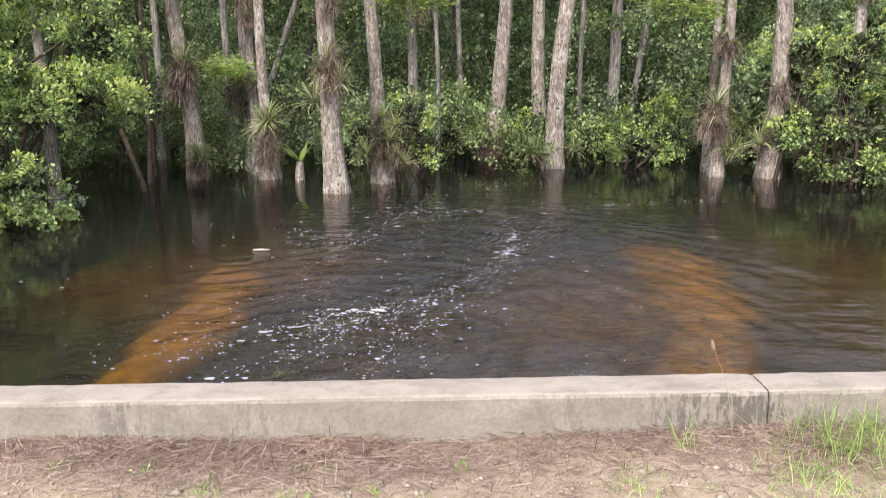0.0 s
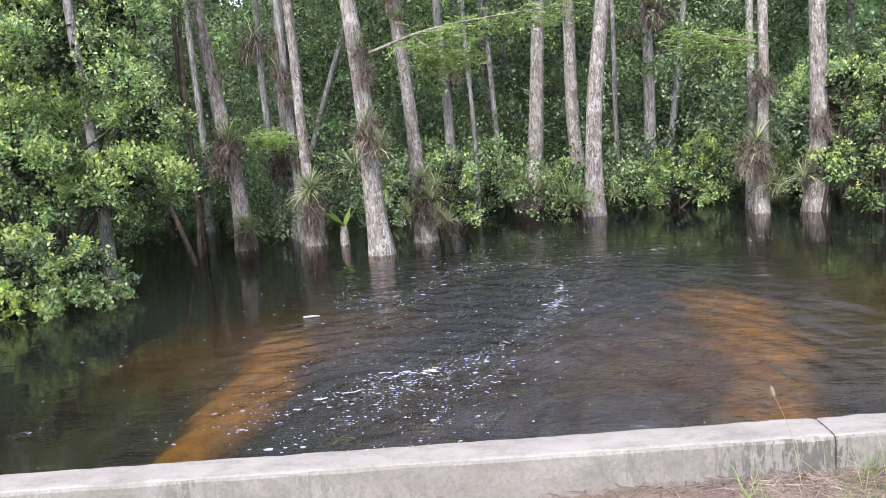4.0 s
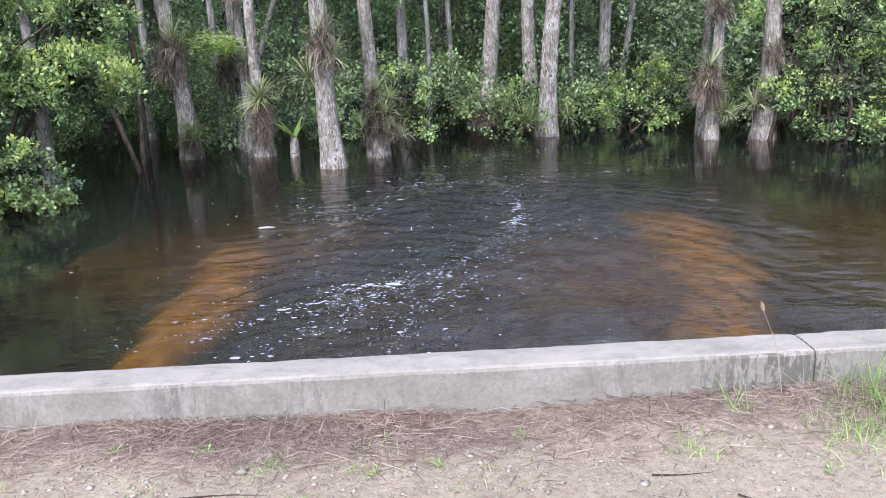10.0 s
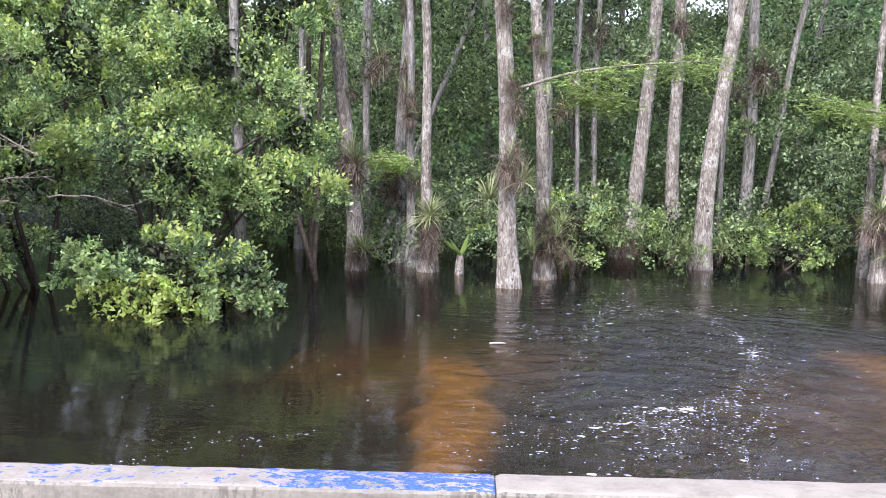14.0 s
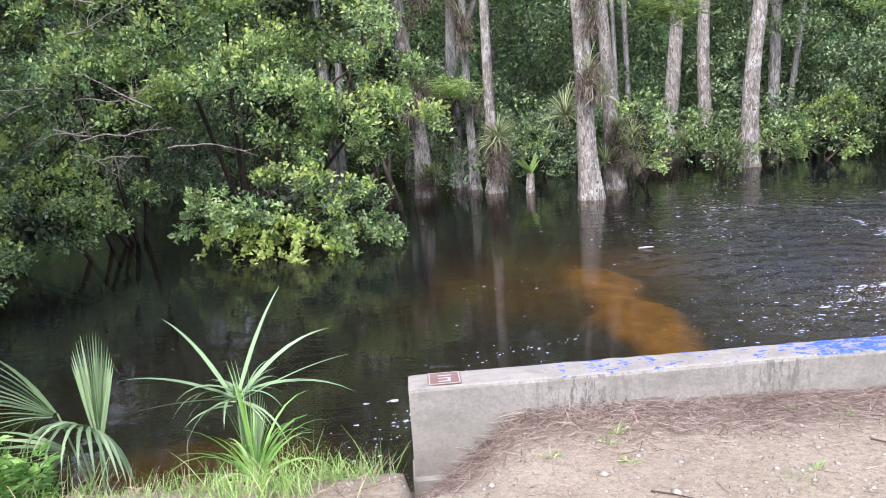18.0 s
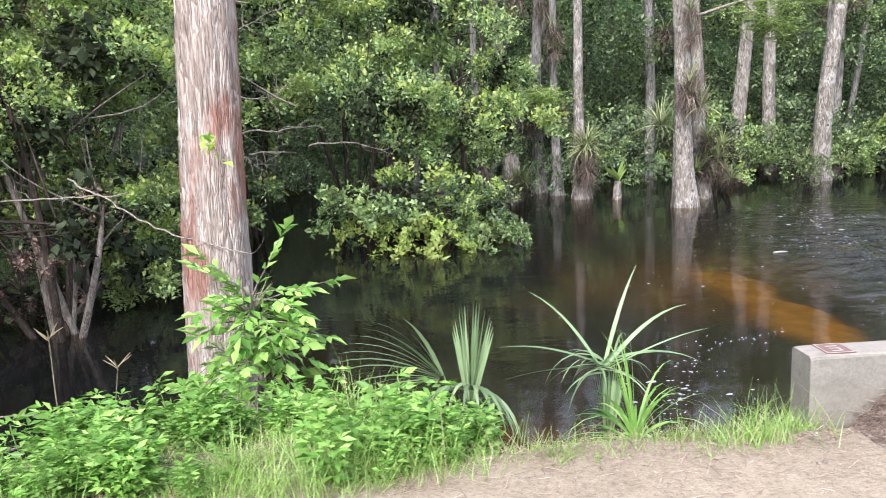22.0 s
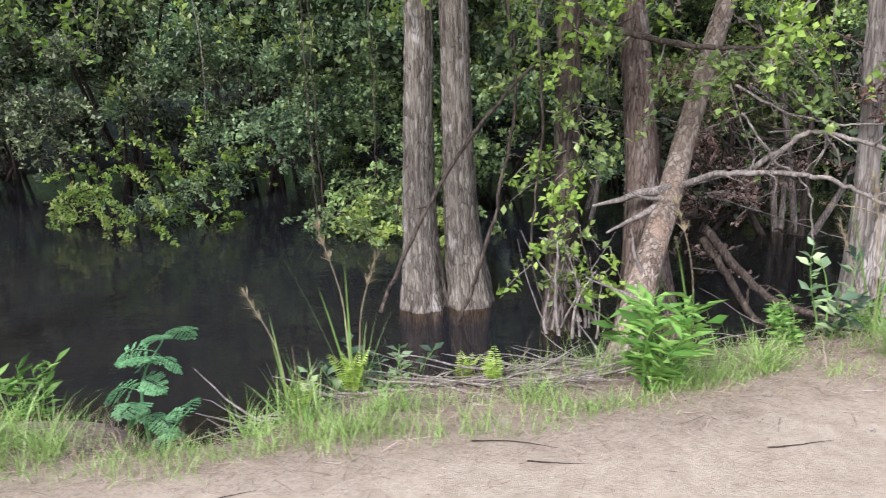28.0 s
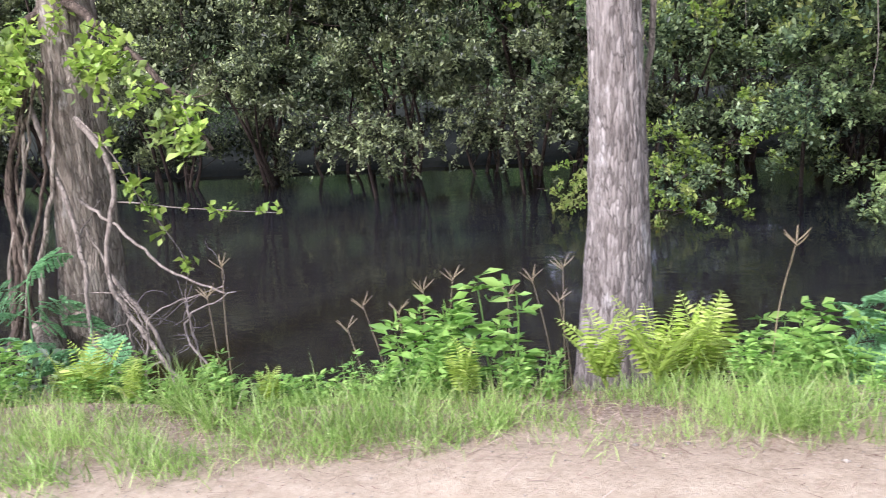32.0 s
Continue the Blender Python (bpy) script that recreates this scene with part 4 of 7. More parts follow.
def shrub(name, foot, blobs, leaf=0.085, density=1.0, material=GREEN, label="", category="shrub", stems=5, per=7, group="bank shrubs", twig=DARK_TWIG, young=1.0):
    """A shrub: stems from one foot to the leaf masses, and sprays of leaves over them."""
    t = tagged(empty(name, foot), label, category, group)
    foot = np.asarray(foot, dtype=float)
    cs, os_ = [], []
    for (c, r) in blobs:
        area = 4 * math.pi * ((r[0] * r[1]) ** 1.6 / 3 + (r[0] * r[2]) ** 1.6 / 3 + (r[1] * r[2]) ** 1.6 / 3) ** (1 / 1.6)
        a, b = blob_points(np.asarray(c) - foot, r, int(area * 52 * density))
        cs.append(a)
        os_.append(b)
    c, o = np.concatenate(cs), np.concatenate(os_)
    low = c[:, 2] + foot[2] < WATER_Z + 0.03
    c, o = c[~low], o[~low]
    v, f = sprays(c, o, per, leaf * 0.92, leaf * 1.2, 0.56)
    link_mesh("foliage", v, f, material, t, uniform=3)
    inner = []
    for (bc, br) in blobs:   # dark leaves added inside the leaf masses as painted interior shade
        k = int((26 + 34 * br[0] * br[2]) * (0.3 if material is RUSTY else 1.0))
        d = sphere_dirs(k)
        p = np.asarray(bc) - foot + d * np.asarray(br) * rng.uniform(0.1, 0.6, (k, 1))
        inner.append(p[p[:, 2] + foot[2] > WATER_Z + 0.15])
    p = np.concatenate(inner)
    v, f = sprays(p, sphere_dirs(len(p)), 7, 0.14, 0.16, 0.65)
    link_mesh("inner_foliage", v, f, INNER_SHADE, t, "near-black leaves added as the shade inside the shrub", uniform=3)
    if material in (GREEN, SUNLIT_GREEN, FAR_GREEN):   # young upright shoots on the outer sprays
        tips = (o[:, 2] > 0.25) & (rng.uniform(0, 1, len(c)) < young * (0.13 + 0.22 * (wobble(c[:, 0] + foot[0], c[:, 2] + foot[2], 1.5, 5) > 0.1)))
        rise = unit(o[tips] * 0.6 + [0, -0.15, 0.8])
        v, f = sprays(c[tips] + rise * leaf * 0.8, rise, 6, leaf * 1.05, leaf * 1.2, 0.62)
        link_mesh("young_foliage", v, f, SHOOT, t, "pale yellow-green young leaves", uniform=3)
    for k in range(stems):
        (bc, br) = blobs[k % len(blobs)]
        goal = np.asarray(bc) - foot + rng.normal(size=3) * np.asarray(br) * 0.25
        start = rng.normal(size=3) * [0.15, 0.15, 0]
        mid = (start + goal) / 2 + rng.normal(size=3) * 0.2
        p = smooth_path([start - [0, 0, 0.5], mid, goal], 12)
        pieces = [tube(p, np.linspace(0.05, 0.015, 12), 6)]
        for q in range(7):
            s = p[int(rng.integers(5, 12))]
            g = c[int(rng.integers(0, len(c)))]
            if np.linalg.norm(g - s) < 2.2:
                bp = smooth_path([s, (s + g) / 2 + rng.normal(size=3) * 0.12, g], 8)
                pieces.append(tube(bp, np.linspace(0.014, 0.004, 8), 4))
        v, f = merge(pieces)
        link_mesh("stem", v, f, twig, t, smooth=True, uniform=4)
    return t


# the great shrub mass beside the pool and its low spray over the water
TALL = "tall glossy green shrub crowding the water"
shrub("shrub", (-8.0, 12.6, -0.9), [((-7.4, 11.9, -0.15), (1.35, 0.8, 0.55)), ((-6.4, 12.0, -0.3), (0.8, 0.6, 0.40))], 0.085, 0.85, GREEN, "low spreading shrub whose bright sprays touch the water", young=1.7)
shrub("shrub", (-8.2, 13.8, -0.9), [((-7.6, 13.2, 1.5), (1.7, 1.2, 1.1)), ((-6.0, 13.3, 1.1), (1.0, 0.8, 0.75)), ((-5.7, 13.8, 2.0), (0.7, 0.7, 0.6)), ((-7.0, 14.0, 3.3), (1.5, 1.2, 1.2))], 0.09, 1.15, SUNLIT_GREEN, TALL)
shrub("shrub", (-10.2, 13.4, -0.9), [((-10.0, 12.7, 1.5), (1.5, 1.2, 1.4)), ((-9.6, 13.2, 3.3), (1.6, 1.3, 1.4)), ((-10.9, 12.2, 0.4), (1.2, 0.9, 0.8))], 0.09, 1.15, SUNLIT_GREEN, TALL)
shrub("shrub", (-8.4, 15.0, -0.9), [((-8.4, 14.8, 4.8), (2.3, 1.5, 1.5)), ((-6.5, 15.2, 4.4), (1.2, 1.1, 1.5)), ((-10.6, 14.8, 5.2), (1.8, 1.4, 1.4))], 0.10, 0.95, SUNLIT_GREEN, TALL)
shrub("shrub", (-12.6, 12.6, -0.9), [((-12.5, 12.0, 1.2), (1.6, 1.2, 1.5)), ((-12.2, 12.6, 3.6), (1.8, 1.3, 1.6)), ((-13.8, 12.8, 5.2), (1.9, 1.4, 1.5))], 0.09, 1.0, GREEN, "dark shrub hanging over the shaded water")
shrub("shrub", (-10.4, 12.2, -0.9), [((-10.9, 11.4, -0.10), (0.8, 0.6, 0.4)), ((-12.0, 11.3, 0.0), (1.1, 0.7, 0.6)), ((-13.2, 11.3, 0.1), (1.0, 0.7, 0.6))], 0.08, 1.1, GREEN, "low dark green shrub trailing in the water", stems=3)
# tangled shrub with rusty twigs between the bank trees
shrub("shrub", (-11.6, 8.6, -0.9), [((-11.6, 8.2, 1.6), (1.4, 1.0, 1.3)), ((-10.6, 8.0, 0.5), (0.8, 0.7, 0.9)), ((-12.2, 8.2, 3.1), (1.6, 1.1, 1.2)), ((-10.4, 8.3, 2.2), (0.9, 0.8, 1.0)), ((-10.2, 8.0, -0.2), (0.5, 0.5, 0.45))], 0.065, 1.9, SUNLIT_GREEN, "tangled shrub with small leaves over black water", twig=TWIG, stems=9, young=2.4)
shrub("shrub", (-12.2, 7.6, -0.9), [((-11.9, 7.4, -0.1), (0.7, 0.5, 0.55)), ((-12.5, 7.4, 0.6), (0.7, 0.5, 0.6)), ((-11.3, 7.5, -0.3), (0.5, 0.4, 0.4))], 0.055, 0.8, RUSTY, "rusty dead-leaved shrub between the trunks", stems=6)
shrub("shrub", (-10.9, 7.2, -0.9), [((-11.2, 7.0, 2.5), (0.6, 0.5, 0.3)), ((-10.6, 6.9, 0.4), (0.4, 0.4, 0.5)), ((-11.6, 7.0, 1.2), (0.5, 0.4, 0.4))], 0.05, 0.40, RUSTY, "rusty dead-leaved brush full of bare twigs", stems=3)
shrub("shrub", (-11.0, 7.6, -0.9), [((-10.9, 7.2, 1.5), (0.9, 0.5, 0.8)), ((-10.3, 7.3, 2.2), (0.8, 0.5, 0.6)), ((-11.7, 7.1, 2.1), (0.8, 0.5, 0.6)), ((-10.5, 7.2, 0.7), (0.6, 0.4, 0.5)), ((-11.2, 7.3, 3.0), (1.2, 0.5, 0.6))], 0.06, 1.7, SUNLIT_GREEN, "tangled shrub with small leaves over black water", twig=TWIG, stems=4, young=2.5)
shrub("shrub", (-13.4, 8.8, -0.9), [((-13.3, 8.4, 1.9), (1.2, 0.9, 1.2)), ((-13.2, 8.5, 0.5), (0.9, 0.8, 0.8))], 0.08, 1.2, GREEN, "tangled shrub with small leaves over black water", twig=TWIG, young=2.0)
# bare lichen-grey branches in the shrub mass
for k in range(16):
    a = np.array([rng.uniform(-12.8, -8.6), rng.uniform(10.9, 11.8), rng.uniform(0.2, 3.2)])
    d = np.array([rng.choice([-1.0, 1.0]), -0.25, rng.normal() * 0.4])
    t = tagged(empty("bare_branch", a), "bare lichen-grey branch among green leaves", "branch", "dead branches")
    p, r = branch((0, 0, 0), d, rng.uniform(0.7, 1.6), 0.016, 0.2, 0.15, 10)
    v, f = tube(p, r, 6)
    link_mesh("limb", v, f, TWIG, t, smooth=True, uniform=4)
    for q in range(7):
        b, rb = branch(p[int(rng.integers(2, 10))], d * 0.6 + rng.normal(size=3) * 0.7, rng.uniform(0.25, 0.6), 0.007, 0.22, 0.1, 7)
        v, f = tube(b, rb, 5)
        link_mesh("twig", v, f, TWIG, t, smooth=True, uniform=4)
# banks of the pool on the far side
shrub("shrub", (8.3, 15.8, -0.9), [((7.6, 15.4, 0.3), (1.1, 0.9, 1.0)), ((9.4, 15.3, 0.5), (1.4, 1.1, 1.3)), ((7.3, 15.5, 1.4), (0.75, 0.65, 0.7)), ((7.5, 15.1, -0.4), (1.0, 0.6, 0.35)), ((9.1, 15.0, -0.35), (1.2, 0.7, 0.4))], 0.08, 1.1, FAR_GREEN, "bright rounded shrub at the water's edge")
shrub("shrub", (11.2, 15.8, -0.9), [((11.2, 15.4, 0.7), (1.6, 1.2, 1.5)), ((12.7, 15.8, 1.5), (1.6, 1.2, 1.8)), ((11.0, 15.0, -0.3), (1.4, 0.8, 0.45)), ((12.6, 14.9, -0.2), (1.2, 0.8, 0.5))], 0.08, 1.15, FAR_GREEN, "bright rounded shrub at the water's edge")
shrub("shrub", (4.4, 19.4, -0.9), [((3.7, 19.2, -0.15), (0.9, 0.7, 0.55)), ((4.9, 19.0, 0.0), (0.9, 0.7, 0.6)), ((5.8, 19.2, 0.4), (0.9, 0.8, 0.7))], 0.085, 1.3, SUNLIT_GREEN, "low bright green shrubs beyond the cypresses")
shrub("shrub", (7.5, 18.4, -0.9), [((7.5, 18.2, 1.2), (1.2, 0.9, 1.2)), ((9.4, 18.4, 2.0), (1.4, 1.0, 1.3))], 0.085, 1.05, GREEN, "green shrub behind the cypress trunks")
shrub("shrub", (-0.9, 16.5, -0.9), [((-0.75, 16.1, 0.5), (0.55, 0.45, 0.5)), ((-0.5, 16.3, -0.15), (0.4, 0.35, 0.3))], 0.085, 0.9, SUNLIT_GREEN, "fresh leafy sapling clump beside a cypress foot")
shrub("shrub", (6.3, 15.9, -0.9), [((6.8, 15.8, 1.7), (0.4, 0.4, 0.35)), ((6.6, 15.9, 0.2), (0.4, 0.3, 0.35))], 0.10, 0.7, SUNLIT_GREEN, "fresh leafy sapling clump beside a cypress foot", stems=2)
shrub("vine_curtain", (7.25, 15.3, -0.75), [((7.25, 15.0, 1.3), (0.38, 0.3, 0.7)), ((7.2, 14.9, 0.5), (0.3, 0.25, 0.6)), ((7.5, 15.0, 1.8), (0.5, 0.35, 0.35))], 0.05, 1.6, SUNLIT_GREEN, "pale yellow-green vine hanging over a shrub like a curtain", "vine", stems=3, group="vines")
for (x, y, m) in ((1.6, 20.3, SUNLIT_GREEN), (3.2, 19.0, SUNLIT_GREEN), (4.3, 18.4, SUNLIT_GREEN), (0.0, 20.6, GREEN), (-2.6, 18.6, GREEN), (6.4, 17.4, GREEN)):
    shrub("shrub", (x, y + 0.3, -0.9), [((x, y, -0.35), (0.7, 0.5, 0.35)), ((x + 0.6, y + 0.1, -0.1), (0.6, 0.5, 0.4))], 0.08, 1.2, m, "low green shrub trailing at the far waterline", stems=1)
# across the shaded channel at the walk's end
for (x, y, s) in ((-16.2, 11.0, 0), (-19.0, 11.7, 1), (-21.9, 11.4, 2), (-24.8, 11.8, 3), (-27.8, 11.4, 4), (-30.8, 11.6, 5), (-14.9, 9.8, 6), (-34.0, 11.3, 7), (-37.2, 10.8, 8), (-40.4, 10.0, 9)):
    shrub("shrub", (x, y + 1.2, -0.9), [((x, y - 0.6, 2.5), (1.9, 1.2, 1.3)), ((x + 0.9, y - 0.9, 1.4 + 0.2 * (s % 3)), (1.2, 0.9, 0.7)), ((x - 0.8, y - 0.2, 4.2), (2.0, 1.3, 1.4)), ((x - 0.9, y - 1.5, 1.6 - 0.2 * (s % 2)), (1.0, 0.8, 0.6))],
          0.105, 0.72, GREEN if x > -20.5 else SHADED_GREEN, "overhanging dark shrub reaching across the channel", stems=3)
for (x, y) in ((-18.7, 10.4), (-16.65, 10.7), (-14.6, 11.0)):
    shrub("shrub", (x, y, -0.9), [((x, y, 0.25), (1.1, 0.7, 0.6)), ((x + 0.9, y + 0.2, 0.7), (0.9, 0.6, 0.5)), ((x - 0.5, y - 0.2, -0.35), (0.7, 0.5, 0.3))], 0.08, 0.9, GREEN, "sparse dark understory shrub over black water", stems=1)
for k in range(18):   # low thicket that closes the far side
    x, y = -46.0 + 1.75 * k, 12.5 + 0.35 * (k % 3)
    shrub("shrub", (x, y, -0.9), [((x, y, 0.2), (1.2, 0.5, 0.9)), ((x + 0.7, y + 0.3, 1.6), (1.2, 0.6, 0.9))], 0.12, 0.42, SHADED_GREEN, "dark thicket on the far side of the channel", stems=3, young=0.0)


def hanging_spray(foot, centre, reach, twigs, leaf, material, label):
    """A bush that arches out over the water: thin twigs from one limb, with rosettes of small leaves along them."""
    t = tagged(empty("shrub", foot), label, "shrub", "bank shrubs")
    foot, centre = np.asarray(foot, dtype=float), np.asarray(centre, dtype=float)
    p = smooth_path([(0, 0, -0.3), (centre - foot) * 0.5 + [0, 0, 0.35], centre - foot], 14)
    v, f = tube(p, np.linspace(0.04, 0.012, 14), 6)
    link_mesh("stem", v, f, DARK_TWIG, t, smooth=True, uniform=4)
    pos, out = [], []
    for k in range(twigs):
        a = rng.uniform(0, 2 * math.pi)
        start = p[int(rng.integers(8, 14))] + rng.normal(size=3) * np.asarray(reach) * 0.3
        q, r = branch(start, (math.cos(a) * reach[0], math.sin(a) * reach[1] - 0.2, rng.uniform(-0.5, 0.6) * reach[2]), rng.uniform(0.5, 1.05) * float(np.mean(reach[:2])), 0.006, 0.14, rng.uniform(0.5, 1.9), 9)
        q[:, 2] = np.maximum(q[:, 2], WATER_Z + 0.03 - foot[2])
        v, f = tube(q, r, 4)
        link_mesh("twig", v, f, DARK_TWIG, t, smooth=True, uniform=4)
        m = 13
        h = rng.integers(2, 10, m)
        pos.append(q[h] + rng.normal(size=(m, 3)) * 0.02)
        out.append(unit(rng.normal(size=(m, 3)) * [1, 1, 0.6] + [0, 0, 0.5]))
    v, f = sprays(np.concatenate(pos), np.concatenate(out), 6, leaf, leaf * 0.7, 0.60)
    link_mesh("foliage", v, f, material, t, uniform=3)


# trees added mostly above or beside the view, to block sky reflections
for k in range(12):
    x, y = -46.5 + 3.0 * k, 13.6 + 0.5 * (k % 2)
    shrub("forest_tree", (x, y, -0.9), [((x, y, 6.6), (2.1, 1.4, 2.0)), ((x + 1.4, y + 0.4, 8.4), (1.8, 1.3, 1.5)), ((x - 0.6, y + 0.5, 4.6), (1.6, 1.2, 1.3))], 0.23, 0.36, SHADED_GREEN, "added tall tree mostly out of view, blocks sky from the channel water", "tree", stems=3, group="channel trees")
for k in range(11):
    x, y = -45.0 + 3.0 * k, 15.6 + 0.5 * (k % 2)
    shrub("forest_tree", (x, y, -0.9), [((x, y, 4.2), (2.2, 1.2, 1.8)), ((x + 1.2, y + 0.4, 7.6), (2.3, 1.4, 2.2)), ((x - 0.8, y, 10.2), (2.0, 1.3, 1.6))], 0.30, 0.24, SHADED_GREEN, "added tall tree mostly out of view, blocks sky from the channel water", "tree", stems=3, group="channel trees")
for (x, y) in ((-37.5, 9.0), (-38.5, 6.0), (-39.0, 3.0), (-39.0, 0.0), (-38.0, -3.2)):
    shrub("forest_tree", (x, y, -0.9), [((x, y, 0.6), (1.7, 1.6, 1.3)), ((x, y, 3.0), (2.0, 1.8, 1.6)), ((x - 0.5, y + 0.5, 6.0), (2.2, 2.0, 2.0))], 0.16, 0.4, SHADED_GREEN, "added tall tree mostly out of view, blocks sky from the channel water", "tree", stems=3, group="channel trees")
hanging_spray((-19.6, 9.3, -0.9), (-19.3, 7.9, -0.02), (1.7, 0.9, 1.2), 26, 0.070, YELLOW_GREEN, "yellow-green spray reaching low over black water")
hanging_spray((-20.6, 9.3, -0.9), (-20.1, 8.0, -0.2), (1.5, 0.7, 0.7), 10, 0.075, SHOOT, "yellow-green spray reaching low over black water")
hanging_spray((-18.8, 9.3, -0.9), (-19.2, 8.0, -0.35), (1.1, 0.5, 0.3), 12, 0.07, GREEN, "dull green spray reaching low over black water")
hanging_spray((-7.6, 12.4, -0.9), (-7.4, 11.2, -0.30), (1.4, 0.6, 0.4), 20, 0.085, SHOOT, "low bright yellow-green spray over the pool")
hanging_spray((-8.2, 12.2, -0.9), (-8.0, 11.2, 0.05), (1.0, 0.6, 0.4), 36, 0.085, SUNLIT_GREEN, "low bright green spray over the pool")
hanging_spray((-6.6, 12.6, -0.9), (-6.3, 11.5, -0.40), (1.0, 0.6, 0.3), 30, 0.085, SUNLIT_GREEN, "low bright green spray over the pool")
hanging_spray((-16.6, 8.8, -0.9), (-16.3, 7.5, -0.50), (1.2, 0.6, 0.3), 22, 0.075, SUNLIT_GREEN, "dull green spray reaching low over black water")
hanging_spray((-15.9, 8.8, -0.9), (-15.7, 7.3, -0.50), (0.9, 0.6, 0.3), 18, 0.08, SHOOT, "yellow-green spray reaching low over black water")
hanging_spray((-16.4, 9.3, -0.9), (-16.3, 8.3, -0.38), (1.2, 0.6, 0.4), 26, 0.078, SUNLIT_GREEN, "dull green spray reaching low over black water")
hanging_spray((-15.6, 9.0, -0.9), (-15.7, 7.9, -0.42), (1.2, 0.6, 0.4), 22, 0.075, SUNLIT_GREEN, "dull green spray reaching low over black water")
hanging_spray((-15.2, 9.4, -0.9), (-15.1, 8.2, 0.5), (1.1, 0.7, 0.6), 44, 0.08, SUNLIT_GREEN, "pale-leaved spray hanging into the dark channel")
hanging_spray((-21.8, 10.4, -0.9), (-21.8, 9.2, 1.1), (1.5, 0.8, 0.5), 50, 0.08, SHADED_GREEN, "pale-leaved spray hanging into the dark channel")
hanging_spray((-17.4, 10.2, -0.9), (-17.4, 9.0, 1.0), (1.5, 0.8, 0.5), 60, 0.08, GREEN, "pale-leaved spray hanging into the dark channel")
hanging_spray((-16.0, 10.0, -0.9), (-15.9, 8.7, 1.5), (1.3, 0.8, 0.6), 60, 0.08, SUNLIT_GREEN, "pale-leaved spray hanging into the dark channel")
hanging_spray((-24.6, 10.4, -0.9), (-24.4, 9.0, 0.8), (1.5, 0.8, 0.5), 44, 0.08, SHADED_GREEN, "pale-leaved spray hanging into the dark channel")


def far_woods():
    """Walls of forest behind the pool in hanging clumps with dark gaps, thinning towards the sky."""
    for (y, n, z_top, x0, x1, size) in ((19.3, 520, 2.6, -40, 18, 0.10), (22.3, 1500, 6.2, -42, 24, 0.115), (25.5, 1600, 8.2, -46, 28, 0.14), (30.0, 1300, 10.2, -52, 36, 0.20), (37.0, 1100, 12.0, -62, 46, 0.30)):
        x = rng.uniform(x0, x1, n * 2)
        z = WATER_Z + 0.1 + rng.uniform(0, 1, n * 2) ** 1.1 * (z_top + 1.5 * wobble(x, x * 0, 0.35, y))
        k = wobble(x, z * 1.3, 0.9, y)
        keep = (rng.uniform(-0.75, 0.35, n * 2) < k - 0.3 * (z > z_top * 0.75)) & ((x > -12.5) | (y > 24) | (rng.uniform(0, 1, n * 2) < 0.5)) & ((x > -15) | (rng.uniform(0, 1, n * 2) < 0.25)) & ~((y < 21) & (np.abs(x - 0.5) < 3.4) & (z > 0.6))
        at = np.stack([x, y + rng.normal(size=len(x)) * 0.9 - 1.1 * k, z], 1)[keep]
        dull = wobble(at[:, 0], at[:, 2], 0.6, y + 2) + rng.normal(size=len(at)) * 0.35 > 0.05
        for which, material in ((dull, GREY_GREEN), (~dull, FAR_GREEN)):
            c = at[which]
            m = len(c)
            cs = rng.uniform(0.25, 0.8, m) * (0.8 + size)
            per = 20
            q = np.repeat(np.arange(m), per)
            l = sphere_dirs(m * per)
            l[:, 1] = np.where(rng.uniform(0, 1, m * per) < 0.7, -np.abs(l[:, 1]), l[:, 1])
            l[:, 2] = np.where(rng.uniform(0, 1, m * per) < 0.6, np.abs(l[:, 2]), l[:, 2])
            p = c[q] + l * cs[q, None] * [1, 0.8, 0.55]
            v, f = sprays(p, unit(l + [0, -0.3, 0.4]), 7 if size < 0.15 else 5, size, size * 1.5, 0.55)
            ob = link_mesh("far_woods", v, f, material, uniform=3)
            tagged(ob, "dense layered green swamp forest behind the pool", "forest", kind="stuff")


far_woods()
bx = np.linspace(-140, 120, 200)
# west end raised out of view to keep sky out of channel reflections
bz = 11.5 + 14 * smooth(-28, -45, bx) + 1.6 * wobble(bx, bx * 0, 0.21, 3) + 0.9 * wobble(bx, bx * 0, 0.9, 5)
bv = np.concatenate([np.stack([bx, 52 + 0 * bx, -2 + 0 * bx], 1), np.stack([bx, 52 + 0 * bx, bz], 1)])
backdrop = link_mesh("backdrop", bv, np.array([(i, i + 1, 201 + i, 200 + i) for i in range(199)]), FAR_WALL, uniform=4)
tagged(backdrop, "flat dark green sheet for the far forest edge, shade painted in", "backdrop", kind="structure")


# ---- air plants on the trunks ----
def rosette(n, length, width, up, droop, seg=4, squash=1.0):
    a = rng.uniform(0, 2 * math.pi, n)
    tilt = rng.uniform(up[0], up[1], n)
    way = np.stack([np.cos(a) * np.cos(tilt), np.sin(a) * np.cos(tilt), np.sin(tilt)], 1)
    root = way * 0.02
    return blades(root, way, length * rng.uniform(0.6, 1.15, n), width * rng.uniform(0.7, 1.3, n), droop * rng.uniform(0.5, 1.4, n), seg)


